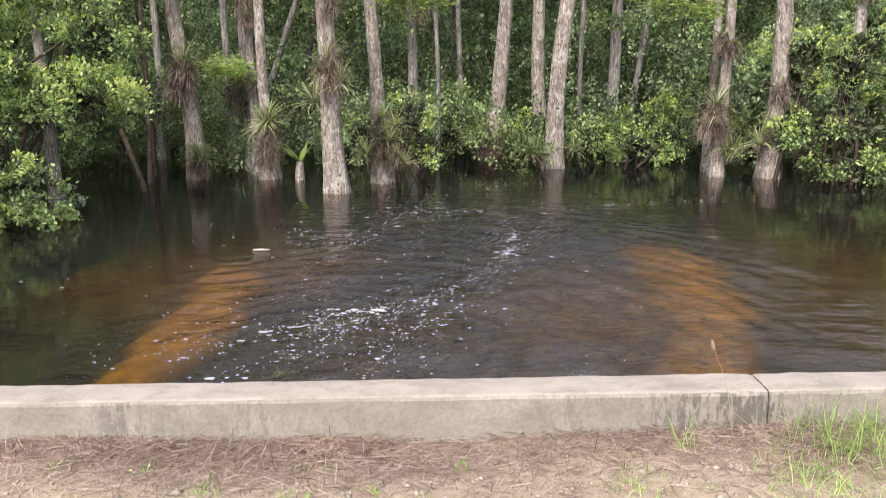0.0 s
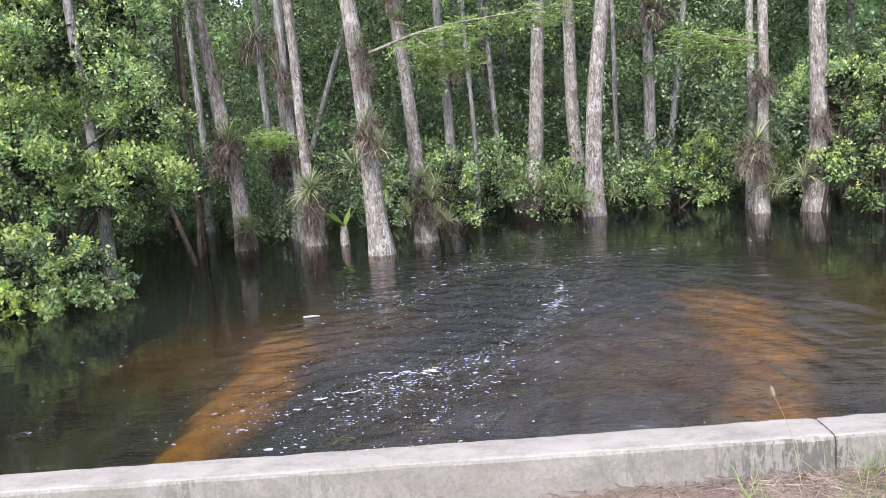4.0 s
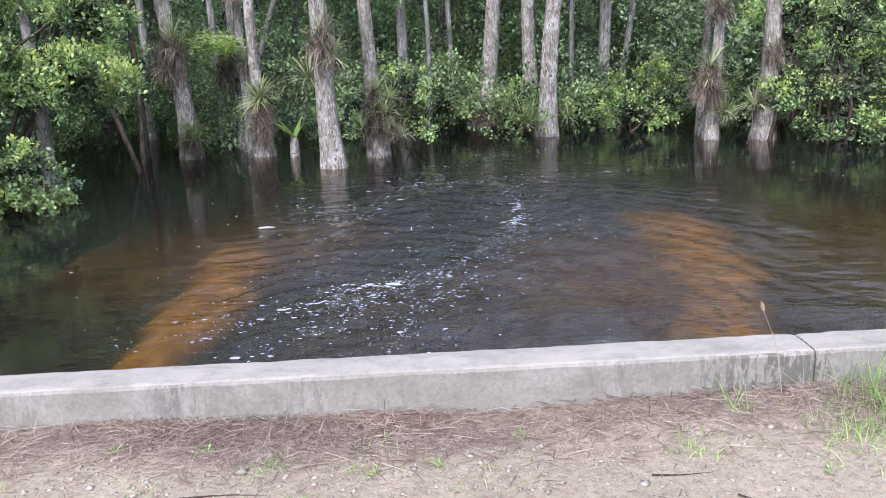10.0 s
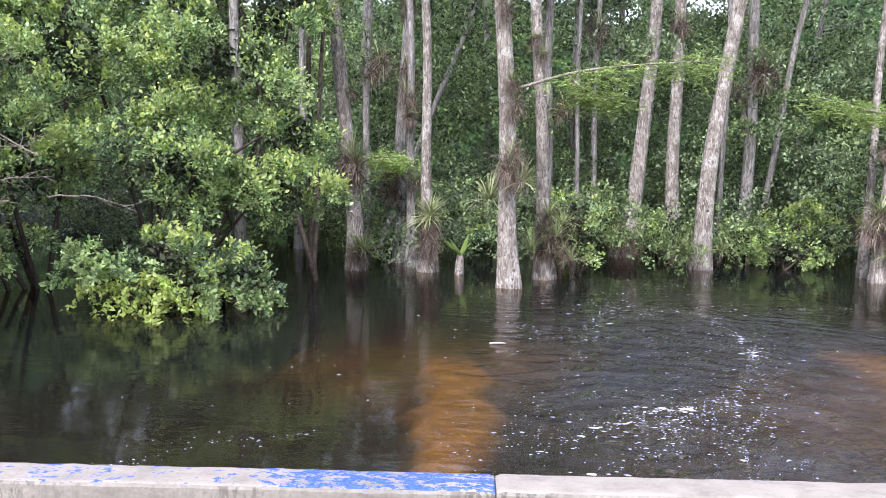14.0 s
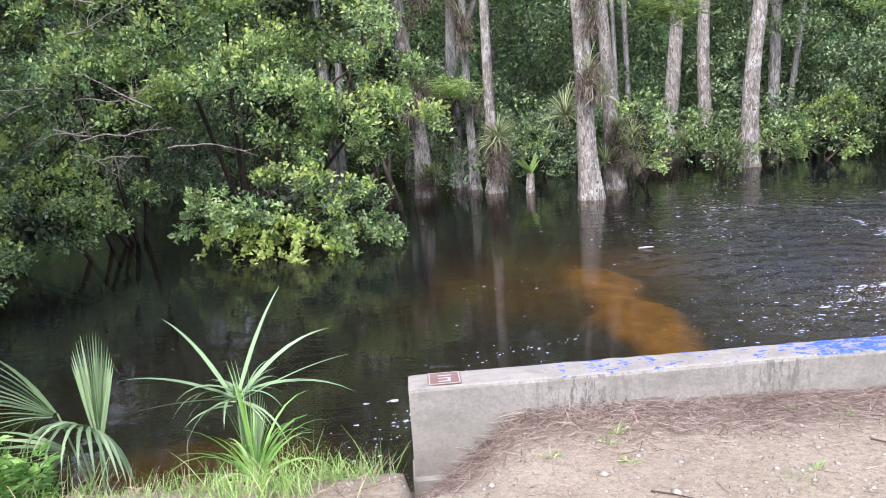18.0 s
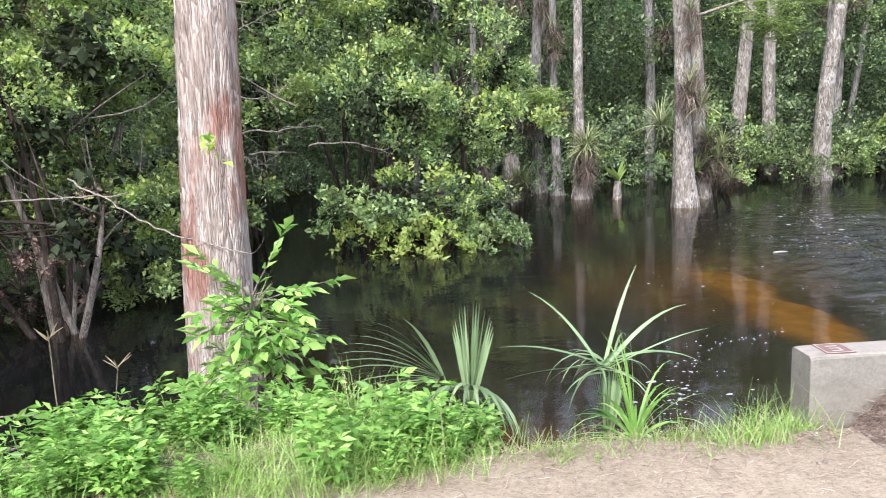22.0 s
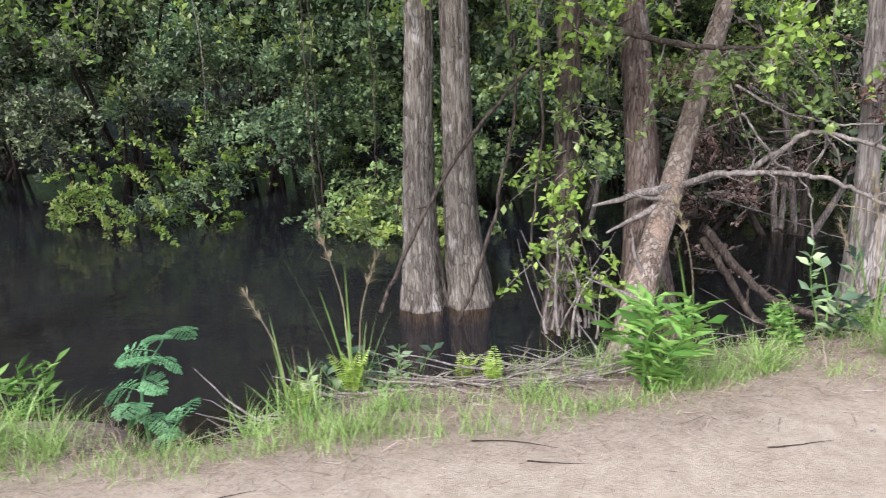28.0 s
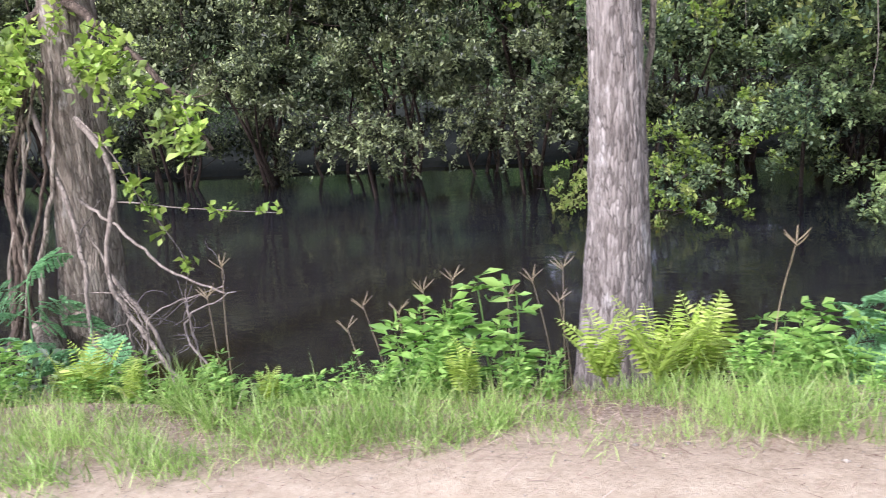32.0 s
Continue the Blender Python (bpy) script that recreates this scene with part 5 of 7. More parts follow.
def air_plant(name, green, dry, length, label):
    """A rosette of thin arching blades over a dome of dead ones that hang."""
    t = tagged(empty(name), label, "plant", "air plants")
    if green:
        v, f = rosette(green, length * 0.95, length * 0.038, (0.0, 1.35), 0.9, 5)
        link_mesh("green_foliage", v + [0, 0, 0.06], f, AIR_GREEN, t, uniform=4)
    if dry:
        pcs = []
        for k in range(7):
            v, f = rosette(dry // 6, length * rng.uniform(0.55, 0.85), length * 0.016, (-1.0, 1.25), 1.3, 6)
            a = 0.9 * k
            pcs.append((v + [0.09 * math.cos(a), 0.09 * math.sin(a), rng.normal() * 0.07], f))
        v, f = merge(pcs)
        link_mesh("dry_skirt", v, f, DRY, t, uniform=4)
    return t


AIR = [air_plant("air_plant", 46, 300, 0.42, "tufted air plant with grey-green top and brown skirt"),
       air_plant("air_plant", 90, 170, 0.42, "fresh green air plant with a thin dry skirt"),
       air_plant("air_plant", 14, 380, 0.40, "mostly dry brown air plant clump"),
       air_plant("air_plant", 70, 24, 0.50, "spiky green air plant with arching blades")]


def hang_air_plants(*rows):   # kind, place, size
    for kind, place, size in rows:
        copy_thing(AIR[kind], pose(*place, rng.uniform(-12, 12), rng.uniform(-12, 12), rng.uniform(0, 360)) @ Matrix.Scale(size * 1.28, 4))


hang_air_plants((0, (-5.22, 16.48, 1.55), 1.25), (2, (-5.24, 16.50, 1.35), 1.15), (0, (-5.08, 16.45, -0.25), 0.85), (2, (-5.1, 16.45, -0.42), 0.75), (1, (-5.2, 16.5, 2.95), 0.5), (3, (-4.98, 16.45, -0.2), 0.55))
hang_air_plants((1, (-3.93, 17.1, 1.1), 0.75), (1, (-3.55, 16.42, 0.42), 1.0), (2, (-3.6, 16.45, 0.05), 1.05), (2, (-3.6, 16.45, -0.2), 0.9), (2, (-4.15, 17.15, 2.9), 1.0), (2, (-4.2, 17.8, 3.5), 1.1), (0, (-4.1, 17.15, 2.5), 0.8))
hang_air_plants((2, (-2.0, 14.45, 1.62), 1.15), (0, (-1.98, 14.45, 1.35), 1.05), (0, (-2.0, 14.48, 2.95), 0.7), (2, (-1.93, 14.48, 2.55), 0.75), (3, (-1.8, 14.42, 1.15), 0.85), (3, (-2.35, 15.1, 0.78), 1.2), (2, (-2.15, 14.5, 4.3), 0.7))
hang_air_plants((1, (-1.22, 15.72, 0.5), 0.85), (2, (-1.25, 15.7, 0.15), 1.0), (0, (-1.25, 15.72, -0.15), 0.9), (3, (-0.95, 15.6, 0.35), 0.75), (0, (-1.55, 15.75, 3.9), 0.6), (1, (-1.38, 15.75, 3.6), 0.5), (2, (-0.9, 15.6, -0.1), 0.7))
hang_air_plants((0, (0.92, 20.05, -0.15), 1.1), (2, (1.1, 20.05, -0.3), 1.1), (2, (0.85, 20.05, -0.35), 1.0), (3, (1.75, 17.85, -0.45), 1.0), (3, (1.95, 17.9, -0.35), 0.8))
hang_air_plants((0, (5.25, 16.2, 0.62), 1.2), (2, (5.28, 16.2, 0.4), 1.2), (0, (5.5, 16.3, 1.8), 0.85), (3, (5.52, 16.2, -0.2), 0.8), (0, (5.1, 16.2, 0.3), 0.9), (2, (5.3, 16.2, 1.95), 0.6))
hang_air_plants((2, (6.4, 15.95, 1.0), 0.85), (0, (6.2, 15.95, 0.3), 0.7), (2, (7.2, 14.9, 0.45), 0.8), (0, (8.6, 17.5, 3.1), 1.1), (2, (0.55, 25.7, 5.9), 0.9), (2, (2.2, 20.6, 5.0), 1.1), (2, (4.6, 21, 4.0), 1.1), (2, (-4.2, 17.8, 5.0), 0.9), (3, (-8.28, 4.25, 0.12), 0.55))
hang_air_plants((2, (0.28, 20.8, 4.9), 1.2), (2, (4.3, 20.75, 3.9), 1.3), (1, (4.2, 20.7, 4.25), 0.8), (2, (3.7, 20.8, 3.4), 0.9), (2, (-0.6, 20.8, 3.0), 1.2), (2, (-4.9, 18.0, 3.7), 1.3), (0, (-4.5, 17.8, 1.4), 1.2), (2, (-4.6, 17.9, 1.0), 1.2))
hang_air_plants((1, (-3.6, 16.4, 0.32), 1.05), (3, (-1.05, 15.5, 0.1), 0.9), (3, (-1.5, 15.5, -0.2), 0.9), (3, (-0.75, 15.5, -0.35), 0.8), (3, (0.6, 19.9, -0.25), 0.9), (3, (1.35, 19.9, -0.25), 0.9), (3, (2.0, 17.8, -0.5), 0.8), (3, (2.75, 17.9, -0.35), 0.7))
hang_air_plants((3, (5.65, 16.2, -0.25), 0.8), (3, (6.05, 15.9, -0.1), 0.9), (3, (6.75, 15.9, -0.2), 0.9), (3, (-4.9, 16.4, -0.35), 0.8), (2, (-5.25, 16.45, 1.3), 1.3))
for ob in AIR:
    for o in (*ob.children_recursive, ob):
        bpy.data.objects.remove(o)

# ---- cypress sprays that hang before the trunks ----
def cypress_bough(points, label):
    t = tagged(empty("cypress_bough", points[0]), label, "branch")
    p = smooth_path(points, 24) - np.asarray(points[0])
    v, f = tube(p, np.linspace(0.03, 0.008, 24), 6)
    link_mesh("bough", v, f, TWIG, t, smooth=True, uniform=4)
    n = 170
    k = rng.integers(5, 24, n)
    c = p[k] + rng.normal(size=(n, 3)) * [0.22, 0.26, 0.10] + np.stack([0 * k, 0 * k, -0.22 * rng.uniform(0, 1, n)], 1)
    way = unit(rng.normal(size=(n, 3)) * [1, 1, 0.3] + [0, 0, -0.25])
    base = np.repeat(c, 16, 0)
    w = np.repeat(way, 16, 0)
    u = np.tile(np.linspace(-0.14, 0.14, 16), n)[:, None]
    side = np.cross(w, [0, 0, 1.0]) * np.tile([1, -1], 8 * n)[:, None]
    v, f = leaves(base + w * u, side + w * 0.5 + rng.normal(size=(n * 16, 3)) * 0.2, 0.075, 0.30)
    link_mesh("feathery_leaves", v, f, CYPRESS, t, uniform=3)


cypress_bough([(-1.85, 14.6, 2.9), (-1.0, 14.5, 3.14), (-0.2, 14.45, 3.26), (0.77, 14.4, 3.33), (1.5, 14.35, 3.36)], "yellow-green feathery cypress bough across the trunks")
cypress_bough([(-1.0, 14.5, 3.1), (-0.8, 14.4, 2.9), (-0.5, 14.35, 2.75), (-0.2, 14.3, 2.7)], "yellow-green feathery cypress bough across the trunks")
cypress_bough([(5.3, 16.2, 2.6), (4.9, 16.1, 2.66), (4.5, 16.0, 2.75), (3.8, 15.9, 2.9)], "yellow-green feathery cypress bough across the trunks")
cypress_bough([(-5.1, 17.2, 1.55), (-4.8, 17.1, 1.66), (-4.4, 17.0, 1.62), (-4.2, 17.0, 1.58)], "yellow-green feathery cypress bough across the trunks")

# fern-topped stump
stump = tagged(empty("stump", (-2.95, 16.26, WATER_Z)), "short pale stump in water with a fern on top", "stump")
v, f = tube([(0, 0, -0.4), (0, 0, 0), (0, 0, 0.2), (0.02, 0, 0.40)], [0.12, 0.10, 0.085, 0.07], 16, ridge=0.008)
link_mesh("wood", v, f, PALE_BARK, stump, smooth=True, uniform=4)
v, f = rosette(8, 0.5, 0.10, (0.7, 1.4), 0.4, 6)
link_mesh("fern", v + [0.02, 0, 0.38], f, CYPRESS, stump, "light green fern fronds", uniform=4)


# ---- plants of the bank ----
def surface(x, y):
    return float(ground_height(np.array([x]), np.array([y]))[0])


def herb(height, n_stems, leaf, material, label, spread=0.16, name="herb", gap=0.026, width=0.36, lobes=3):
    """A leafy weed: several stems with lance leaves in whorls, the tip the lightest."""
    t = tagged(empty(name), label, "plant", "bank herbs")
    pos, way = [], []
    for k in range(n_stems):
        a = rng.uniform(0, 2 * math.pi)
        h = height * rng.uniform(0.65, 1.1)
        p, r = branch((math.cos(a) * 0.05, math.sin(a) * 0.05, -0.03), (math.cos(a) * spread * 2, math.sin(a) * spread * 2, 1), h, 0.006, 0.08)
        v, f = tube(p, r, 5)
        link_mesh("stalk", v, f, HERB, t, uniform=4)
        m = int(h / gap)
        q = np.clip(rng.uniform(1.0, 8.0, m), 0, 7.99).astype(int)
        pos.append(p[q] + (p[q + 1] - p[q]) * rng.uniform(0, 1, (m, 1)))
        b = rng.uniform(0, 2 * math.pi, m)
        way.append(np.stack([np.cos(b), np.sin(b), 0.15 + 0.5 * q / 8], 1))
    pos, way = np.concatenate(pos), np.concatenate(way)
    if lobes > 1:
        way = unit(way)
        side = unit(np.cross(way, [0, 0, 1.0]))
        turn = np.tile(np.linspace(-0.95, 0.95, lobes), len(pos))[:, None]
        pos = np.repeat(pos + way * leaf * 0.5, lobes, 0)
        way = np.repeat(way, lobes, 0) * np.cos(turn) + np.repeat(side, lobes, 0) * np.sin(turn) - [0, 0, 0.12]
    v, f = leaves(pos, way, leaf * rng.uniform(0.6, 1.2, len(pos)), width)
    link_mesh("foliage", v, f, material, t, uniform=3)
    return t


HERBS = [herb(0.40, 8, 0.084, HERB, "bright green leafy weed on the bank"), herb(0.30, 8, 0.062, HERB, "bright green leafy weed on the bank"),
         herb(0.50, 6, 0.092, HERB, "bright green leafy weed on the bank"), herb(0.24, 8, 0.058, HERB, "low bright green weed on the bank")]


def put_copies(kinds, spots, low=0.85, high=1.15, sink=0.0):
    for (x, y) in spots:
        m = pose(x, y, surface(x, y) - sink, rng.uniform(-6, 6), rng.uniform(-6, 6), rng.uniform(0, 360)) @ Matrix.Scale(rng.uniform(low, high), 4)
        copy_thing(kinds[int(rng.integers(len(kinds)))], m)


spots, small = [], []
for _ in range(170):
    x = rng.uniform(-8.85, -6.9)
    spots.append((x, float(bank_edge(x)) + rng.uniform(0.15, 1.2)))
for _ in range(34):
    x = rng.uniform(-10.7, -8.8)
    small.append((x, float(bank_edge(x)) + rng.uniform(0.1, 0.5)))
put_copies(HERBS, [p for p in spots if wobble(p[0], p[1], 2.4, 3) > -0.22], 0.42, 0.86)
put_copies(HERBS[1:], small, 0.45, 0.7)
put_copies(HERBS, [(-9.58, 2.85), (-9.46, 2.95), (-9.5, 2.75), (-9.66, 2.92), (-10.3, 2.5), (-10.45, 2.6), (-10.55, 2.45), (-10.2, 2.65)], 0.75, 0.95)
put_copies(HERBS, [(-11.8, 2.45), (-10.5, 2.65), (-10.3, 2.45), (-12.4, 2.15), (-11.2, 2.25), (-9.5, 2.85), (-9.6, 2.65)], 0.6, 0.95)
put_copies(HERBS, [(-20.6, 0.45), (-20.1, 0.5), (-18.2, 0.95), (-21.9, 0.35), (-22.3, 0.2), (-17.6, 0.5), (-21.3, 0.2), (-22.8, 0.1), (-20.4, 0.62), (-20.85, 0.6), (-21.1, 0.55)], 0.6, 0.95)
put_copies(HERBS, [(-22.4, 0.5), (-22.15, 0.4), (-22.65, 0.5), (-21.9, 0.3), (-21.6, 0.45), (-20.8, 0.5), (-20.95, 0.4), (-18.5, 0.6), (-17.95, 0.65), (-19.6, 0.45), (-19.75, 0.55), (-21.2, 0.55), (-20.5, 0.3)], 0.55, 0.95)
put_copies(HERBS[2:3], [(-19.95, 0.75), (-20.35, 0.8), (-18.42, 1.5), (-18.22, 1.45), (-18.3, 1.6), (-18.05, 1.5)], 1.15, 1.45)
put_copies(HERBS, [(-7.1, 3.0), (-6.95, 3.12), (-7.2, 3.2), (-7.0, 3.3), (-6.8, 3.05), (-7.3, 2.95)], 0.5, 0.75)
put_copies(HERBS[3:4], [(-5.28, 3.02), (-5.4, 3.1), (-6.5, 3.15)], 0.6, 0.8)
tall = herb(0.62, 8, 0.15, HERB, "tall bright weed with long lance leaves", 0.16, gap=0.034, width=0.26, lobes=1)
put_copies([tall], [(-13.22, 1.45), (-13.3, 1.38)], 1.0, 1.1)
put_copies([tall], [(-16.72, 1.32)], 0.78, 0.84)
dull = herb(0.5, 6, 0.10, GREEN, "dull green broad-leaved plant on the bank", 0.2, lobes=1, width=0.5)
put_copies([dull], [(-14.9, 1.95), (-14.7, 2.0), (-15.1, 2.1), (-12.1, 2.5), (-22.7, 0.6), (-23.3, 0.5)], 0.9, 1.3)
for ob in (*HERBS, tall, dull):
    for o in (*ob.children_recursive, ob):
        bpy.data.objects.remove(o)


def frond_mesh(length, pairs, pinna, arch, material, name, double=False):
    """A fern frond: an arching rib with tapering pinnae on both sides; double: each pinna is itself a row of leaflets."""
    p = [np.zeros(3)]
    d = np.array([math.cos(1.2), 0, math.sin(1.2)])
    for _ in range(14):
        d = unit(d + np.array([0.02, 0, -arch / 14]))
        p.append(p[-1] + d * length / 14)
    p = np.array(p)
    v0, f0 = tube(p, np.linspace(0.005, 0.0015, 15), 4)
    u = np.repeat(np.linspace(0.22, 0.99, pairs), 2)
    side = np.tile([1.0, -1.0], pairs)
    base = np.stack([np.interp(u * 14, np.arange(15), p[:, k]) for k in range(3)], 1)
    g = unit(np.stack([np.interp(u * 14, np.arange(15), np.gradient(p, axis=0)[:, k]) for k in range(3)], 1))
    size = pinna * np.sin(math.pi * np.clip(u * 0.86 + 0.12, 0, 1)) ** 0.8
    way = np.stack([0 * side, side, 0 * side], 1) + g * 0.35 + np.array([0, 0, -0.12])
    if double:
        m = 19
        w = unit(way + rng.normal(size=way.shape) * 0.10 + [0, 0, -0.25])
        b2 = np.repeat(base, 2 * m, 0)
        w2 = np.repeat(w, 2 * m, 0)
        t2 = np.tile(np.repeat(np.linspace(0.12, 1, m), 2), len(base))[:, None] * np.repeat(size, 2 * m)[:, None]
        s2 = np.tile([1.0, -1.0], m * len(base))[:, None]
        across = unit(np.cross(w2, np.array([0, 0, 1.0]))) * s2
        v1, f1 = leaves(b2 + w2 * t2, across + w2 * 0.35 + rng.normal(size=across.shape) * 0.08, 0.031, 0.52, 0.05)
    else:
        v1, f1 = leaves(base, way, size, 0.24, 0.1)
    f0 = np.concatenate([f0[:, [0, 1, 2]], f0[:, [0, 2, 3]]])
    v, f = merge([(v0, f0), (v1, f1)])
    ob = link_mesh(name, v, f, material, uniform=3)
    me = ob.data
    bpy.data.objects.remove(ob)
    return me


FRONDS = [frond_mesh(0.52, 17, 0.125, a, FERN, "frond") for a in (0.4, 0.7, 1.1)]
FEATHERS = [frond_mesh(0.50, 9, 0.20, a, FEATHER, "feathery_leaf", True) for a in (1.2, 1.7, 2.2)]


def fern(x, y, n, size, label="yellow-green fern on the bank", meshes=FRONDS, name="fern", part_name="frond", steep=0.0, lift=0.0, group="ferns"):
    t = tagged(empty(name, (x, y, surface(x, y) + lift)), label, "fern" if name == "fern" else "plant", group)
    for k in range(n):
        o = new(part_name, meshes[int(rng.integers(len(meshes)))])
        o.parent = t
        o.matrix_basis = pose(0, 0, 0, 0, rng.uniform(-28, 8) - steep, 360 * k / n + rng.uniform(-25, 25)) @ Matrix.Scale(size * rng.uniform(0.75, 1.15), 4)
    return t


for (x, y, n, s) in ((-19.28, 0.70, 7, 0.85), (-18.82, 0.80, 8, 1.0), (-19.0, 0.62, 6, 0.9), (-17.2, 1.22, 4, 0.85), (-16.98, 1.0, 3, 0.4), (-19.97, 0.36, 5, 0.7), (-14.86, 1.45, 5, 0.5), (-14.3, 1.75, 4, 0.42),
                     (-14.1, 1.5, 4, 0.4), (-22.4, 0.35, 6, 0.8), (-22.0, 0.25, 5, 0.6), (-22.7, 0.45, 5, 0.75), (-21.05, 0.2, 4, 0.5), (-18.72, 1.05, 7, 0.95), (-18.98, 1.2, 6, 0.9), (-11.0, 2.35, 4, 0.6), (-15.05, 1.1, 3, 0.45)):
    fern(x, y, n + 1, s * 1.05, steep=10.0)


def feather_plant(x, y, height, n, size, bow=0.16):
    t = tagged(empty("feathery_plant", (x, y, surface(x, y))), "blue-green feathery-leaved plant arching over the bank", "plant", "feathery plants")
    p = smooth_path([(0, 0, -0.05), (0.0, 0, height * 0.55), (bow, -0.03, height)], 12)
    v, f = tube(p, np.linspace(0.011, 0.004, 12), 6)
    link_mesh("stalk", v, f, FEATHER, t, uniform=4)
    for k in range(n):
        o = new("feathery_leaf", FEATHERS[int(rng.integers(3))])
        o.parent = t
        q = p[3 + int(8.9 * k / n)]
        o.matrix_basis = pose(*q, rng.uniform(-45, 45), rng.uniform(5, 60), 137.5 * k + rng.uniform(-30, 30)) @ Matrix.Scale(size * rng.uniform(0.75, 1.15), 4)


feather_plant(-17.76, 1.10, 0.88, 18, 0.62, 0.50)
feather_plant(-17.86, 1.00, 0.52, 9, 0.56, -0.04)
feather_plant(-17.62, 1.02, 0.30, 6, 0.55, 0.12)
feather_plant(-16.25, 1.75, 0.78, 12, 0.52, 0.22)
feather_plant(-15.95, 1.45, 0.42, 5, 0.36)
feather_plant(-23.35, 0.85, 1.15, 12, 0.8, 0.1)
feather_plant(-23.0, 0.9, 0.75, 10, 0.8)


def finger_grass(x, y, h, lean_x):
    """A tall grass stalk that ends in spread seed fingers."""
    z = surface(x, y)
    t = tagged(empty("finger_grass", (x, y, z)), "tall dry grass stalk with spread seed fingers", "grass", "seed stalks")
    p = smooth_path([(0, 0, 0), (lean_x * 0.35, 0, h * 0.55), (lean_x, rng.uniform(-0.05, 0.05), h)], 10)
    v, f = tube(p, np.linspace(0.0035, 0.0018, 10), 5)
    link_mesh("stalk", v, f, STRAW, t, uniform=4)
    for k in range(5):
        a = 1.256 * k + rng.uniform(-0.4, 0.4)
        q, r = branch(p[-1] - [0, 0, 0.006 * k], (math.cos(a) * 0.85, math.sin(a) * 0.5, 0.75), 0.10, 0.0042, 0.06, n=4)
        v, f = tube(q, np.array([0.002, 0.003, 0.0032, 0.0026, 0.0014]), 5)
        link_mesh("seed_finger", v, f, STRAW, t, uniform=4)


def finger_grasses(*rows):
    for (x, y, h, l) in rows:
        finger_grass(x, y, h, l)


finger_grasses((-21.65, 0.62, 0.85, -0.02), (-21.6, 0.65, 1.05, 0.02), (-20.75, 0.85, 0.66, -0.12), (-20.62, 0.9, 0.8, -0.15), (-20.5, 0.9, 0.72, -0.05), (-20.4, 0.92, 0.84, 0.03), (-20.27, 0.93, 0.86, 0.08))
finger_grasses((-19.83, 0.8, 0.58, 0.0), (-19.65, 1.2, 0.85, -0.12), (-19.6, 1.2, 0.92, 0.03), (-19.55, 1.2, 0.7, -0.06), (-18.44, 0.95, 0.82, 0.12), (-9.1, 3.1, 0.7, 0.0), (-8.9, 3.3, 0.62, 0.05))
for (x, y, h) in ((-14.9, 1.6, 1.0), (-14.85, 1.55, 0.8), (-15.2, 1.4, 0.75), (-13.0, 1.9, 0.9), (-11.9, 2.3, 0.95)):
    z = surface(x, y)
    t = tagged(empty("tall_grass", (x, y, z)), "tall arching grass stalk with a feathery seed head", "grass", "seed stalks")
    a = rng.uniform(-0.3, 0.3)
    v, f = blades(np.zeros((5, 3)), np.stack([a + rng.normal(size=5) * 0.15, rng.normal(size=5) * 0.15, np.ones(5)], 1), h * rng.uniform(0.5, 1, 5), 0.012, 0.35, 6)
    link_mesh("blade", v, f, GRASS, t, uniform=4)
    p = smooth_path([(0, 0, 0), (a * 0.2, 0, h * 0.6), (a * h, 0, h)], 10)
    v, f = tube(p, np.linspace(0.003, 0.002, 10), 5)
    link_mesh("stalk", v, f, STRAW, t, uniform=4)
    v, f = blades(np.repeat(p[7:10], 16, 0), rng.normal(size=(48, 3)) * 0.3 + unit(p[9] - p[7]), 0.07, 0.006, 0.3, 2)
    link_mesh("seed_head", v, f, STRAW, t, uniform=4)


# tufts of tall grass before the young palms and along the bank
for (x, y, h) in ((-7.15, 3.05, 0.50), (-6.95, 3.1, 0.55), (-6.75, 3.0, 0.42), (-6.6, 3.12, 0.36), (-6.35, 3.05, 0.30), (-7.35, 2.95, 0.48), (-7.6, 3.0, 0.42), (-15.02, 1.05, 0.34), (-16.45, 0.7, 0.38)):
    t = tagged(empty("grass_tuft", (x, y, surface(x, y))), "tuft of tall bright green grass on the bank", "grass", "grass tufts")
    for material, n, w in ((GRASS, 46, 0.008), (STRAW, 7, 0.005)):
        v, f = blades(rng.normal(size=(n, 3)) * [0.06, 0.06, 0], np.stack([rng.normal(size=n) * 0.3, rng.normal(size=n) * 0.3, np.ones(n)], 1), h * rng.uniform(0.5, 1.1, n), w, rng.uniform(0.2, 0.9, n), 5)
        link_mesh("blade" if material is GRASS else "dry_blade", v, f, material, t, uniform=4)


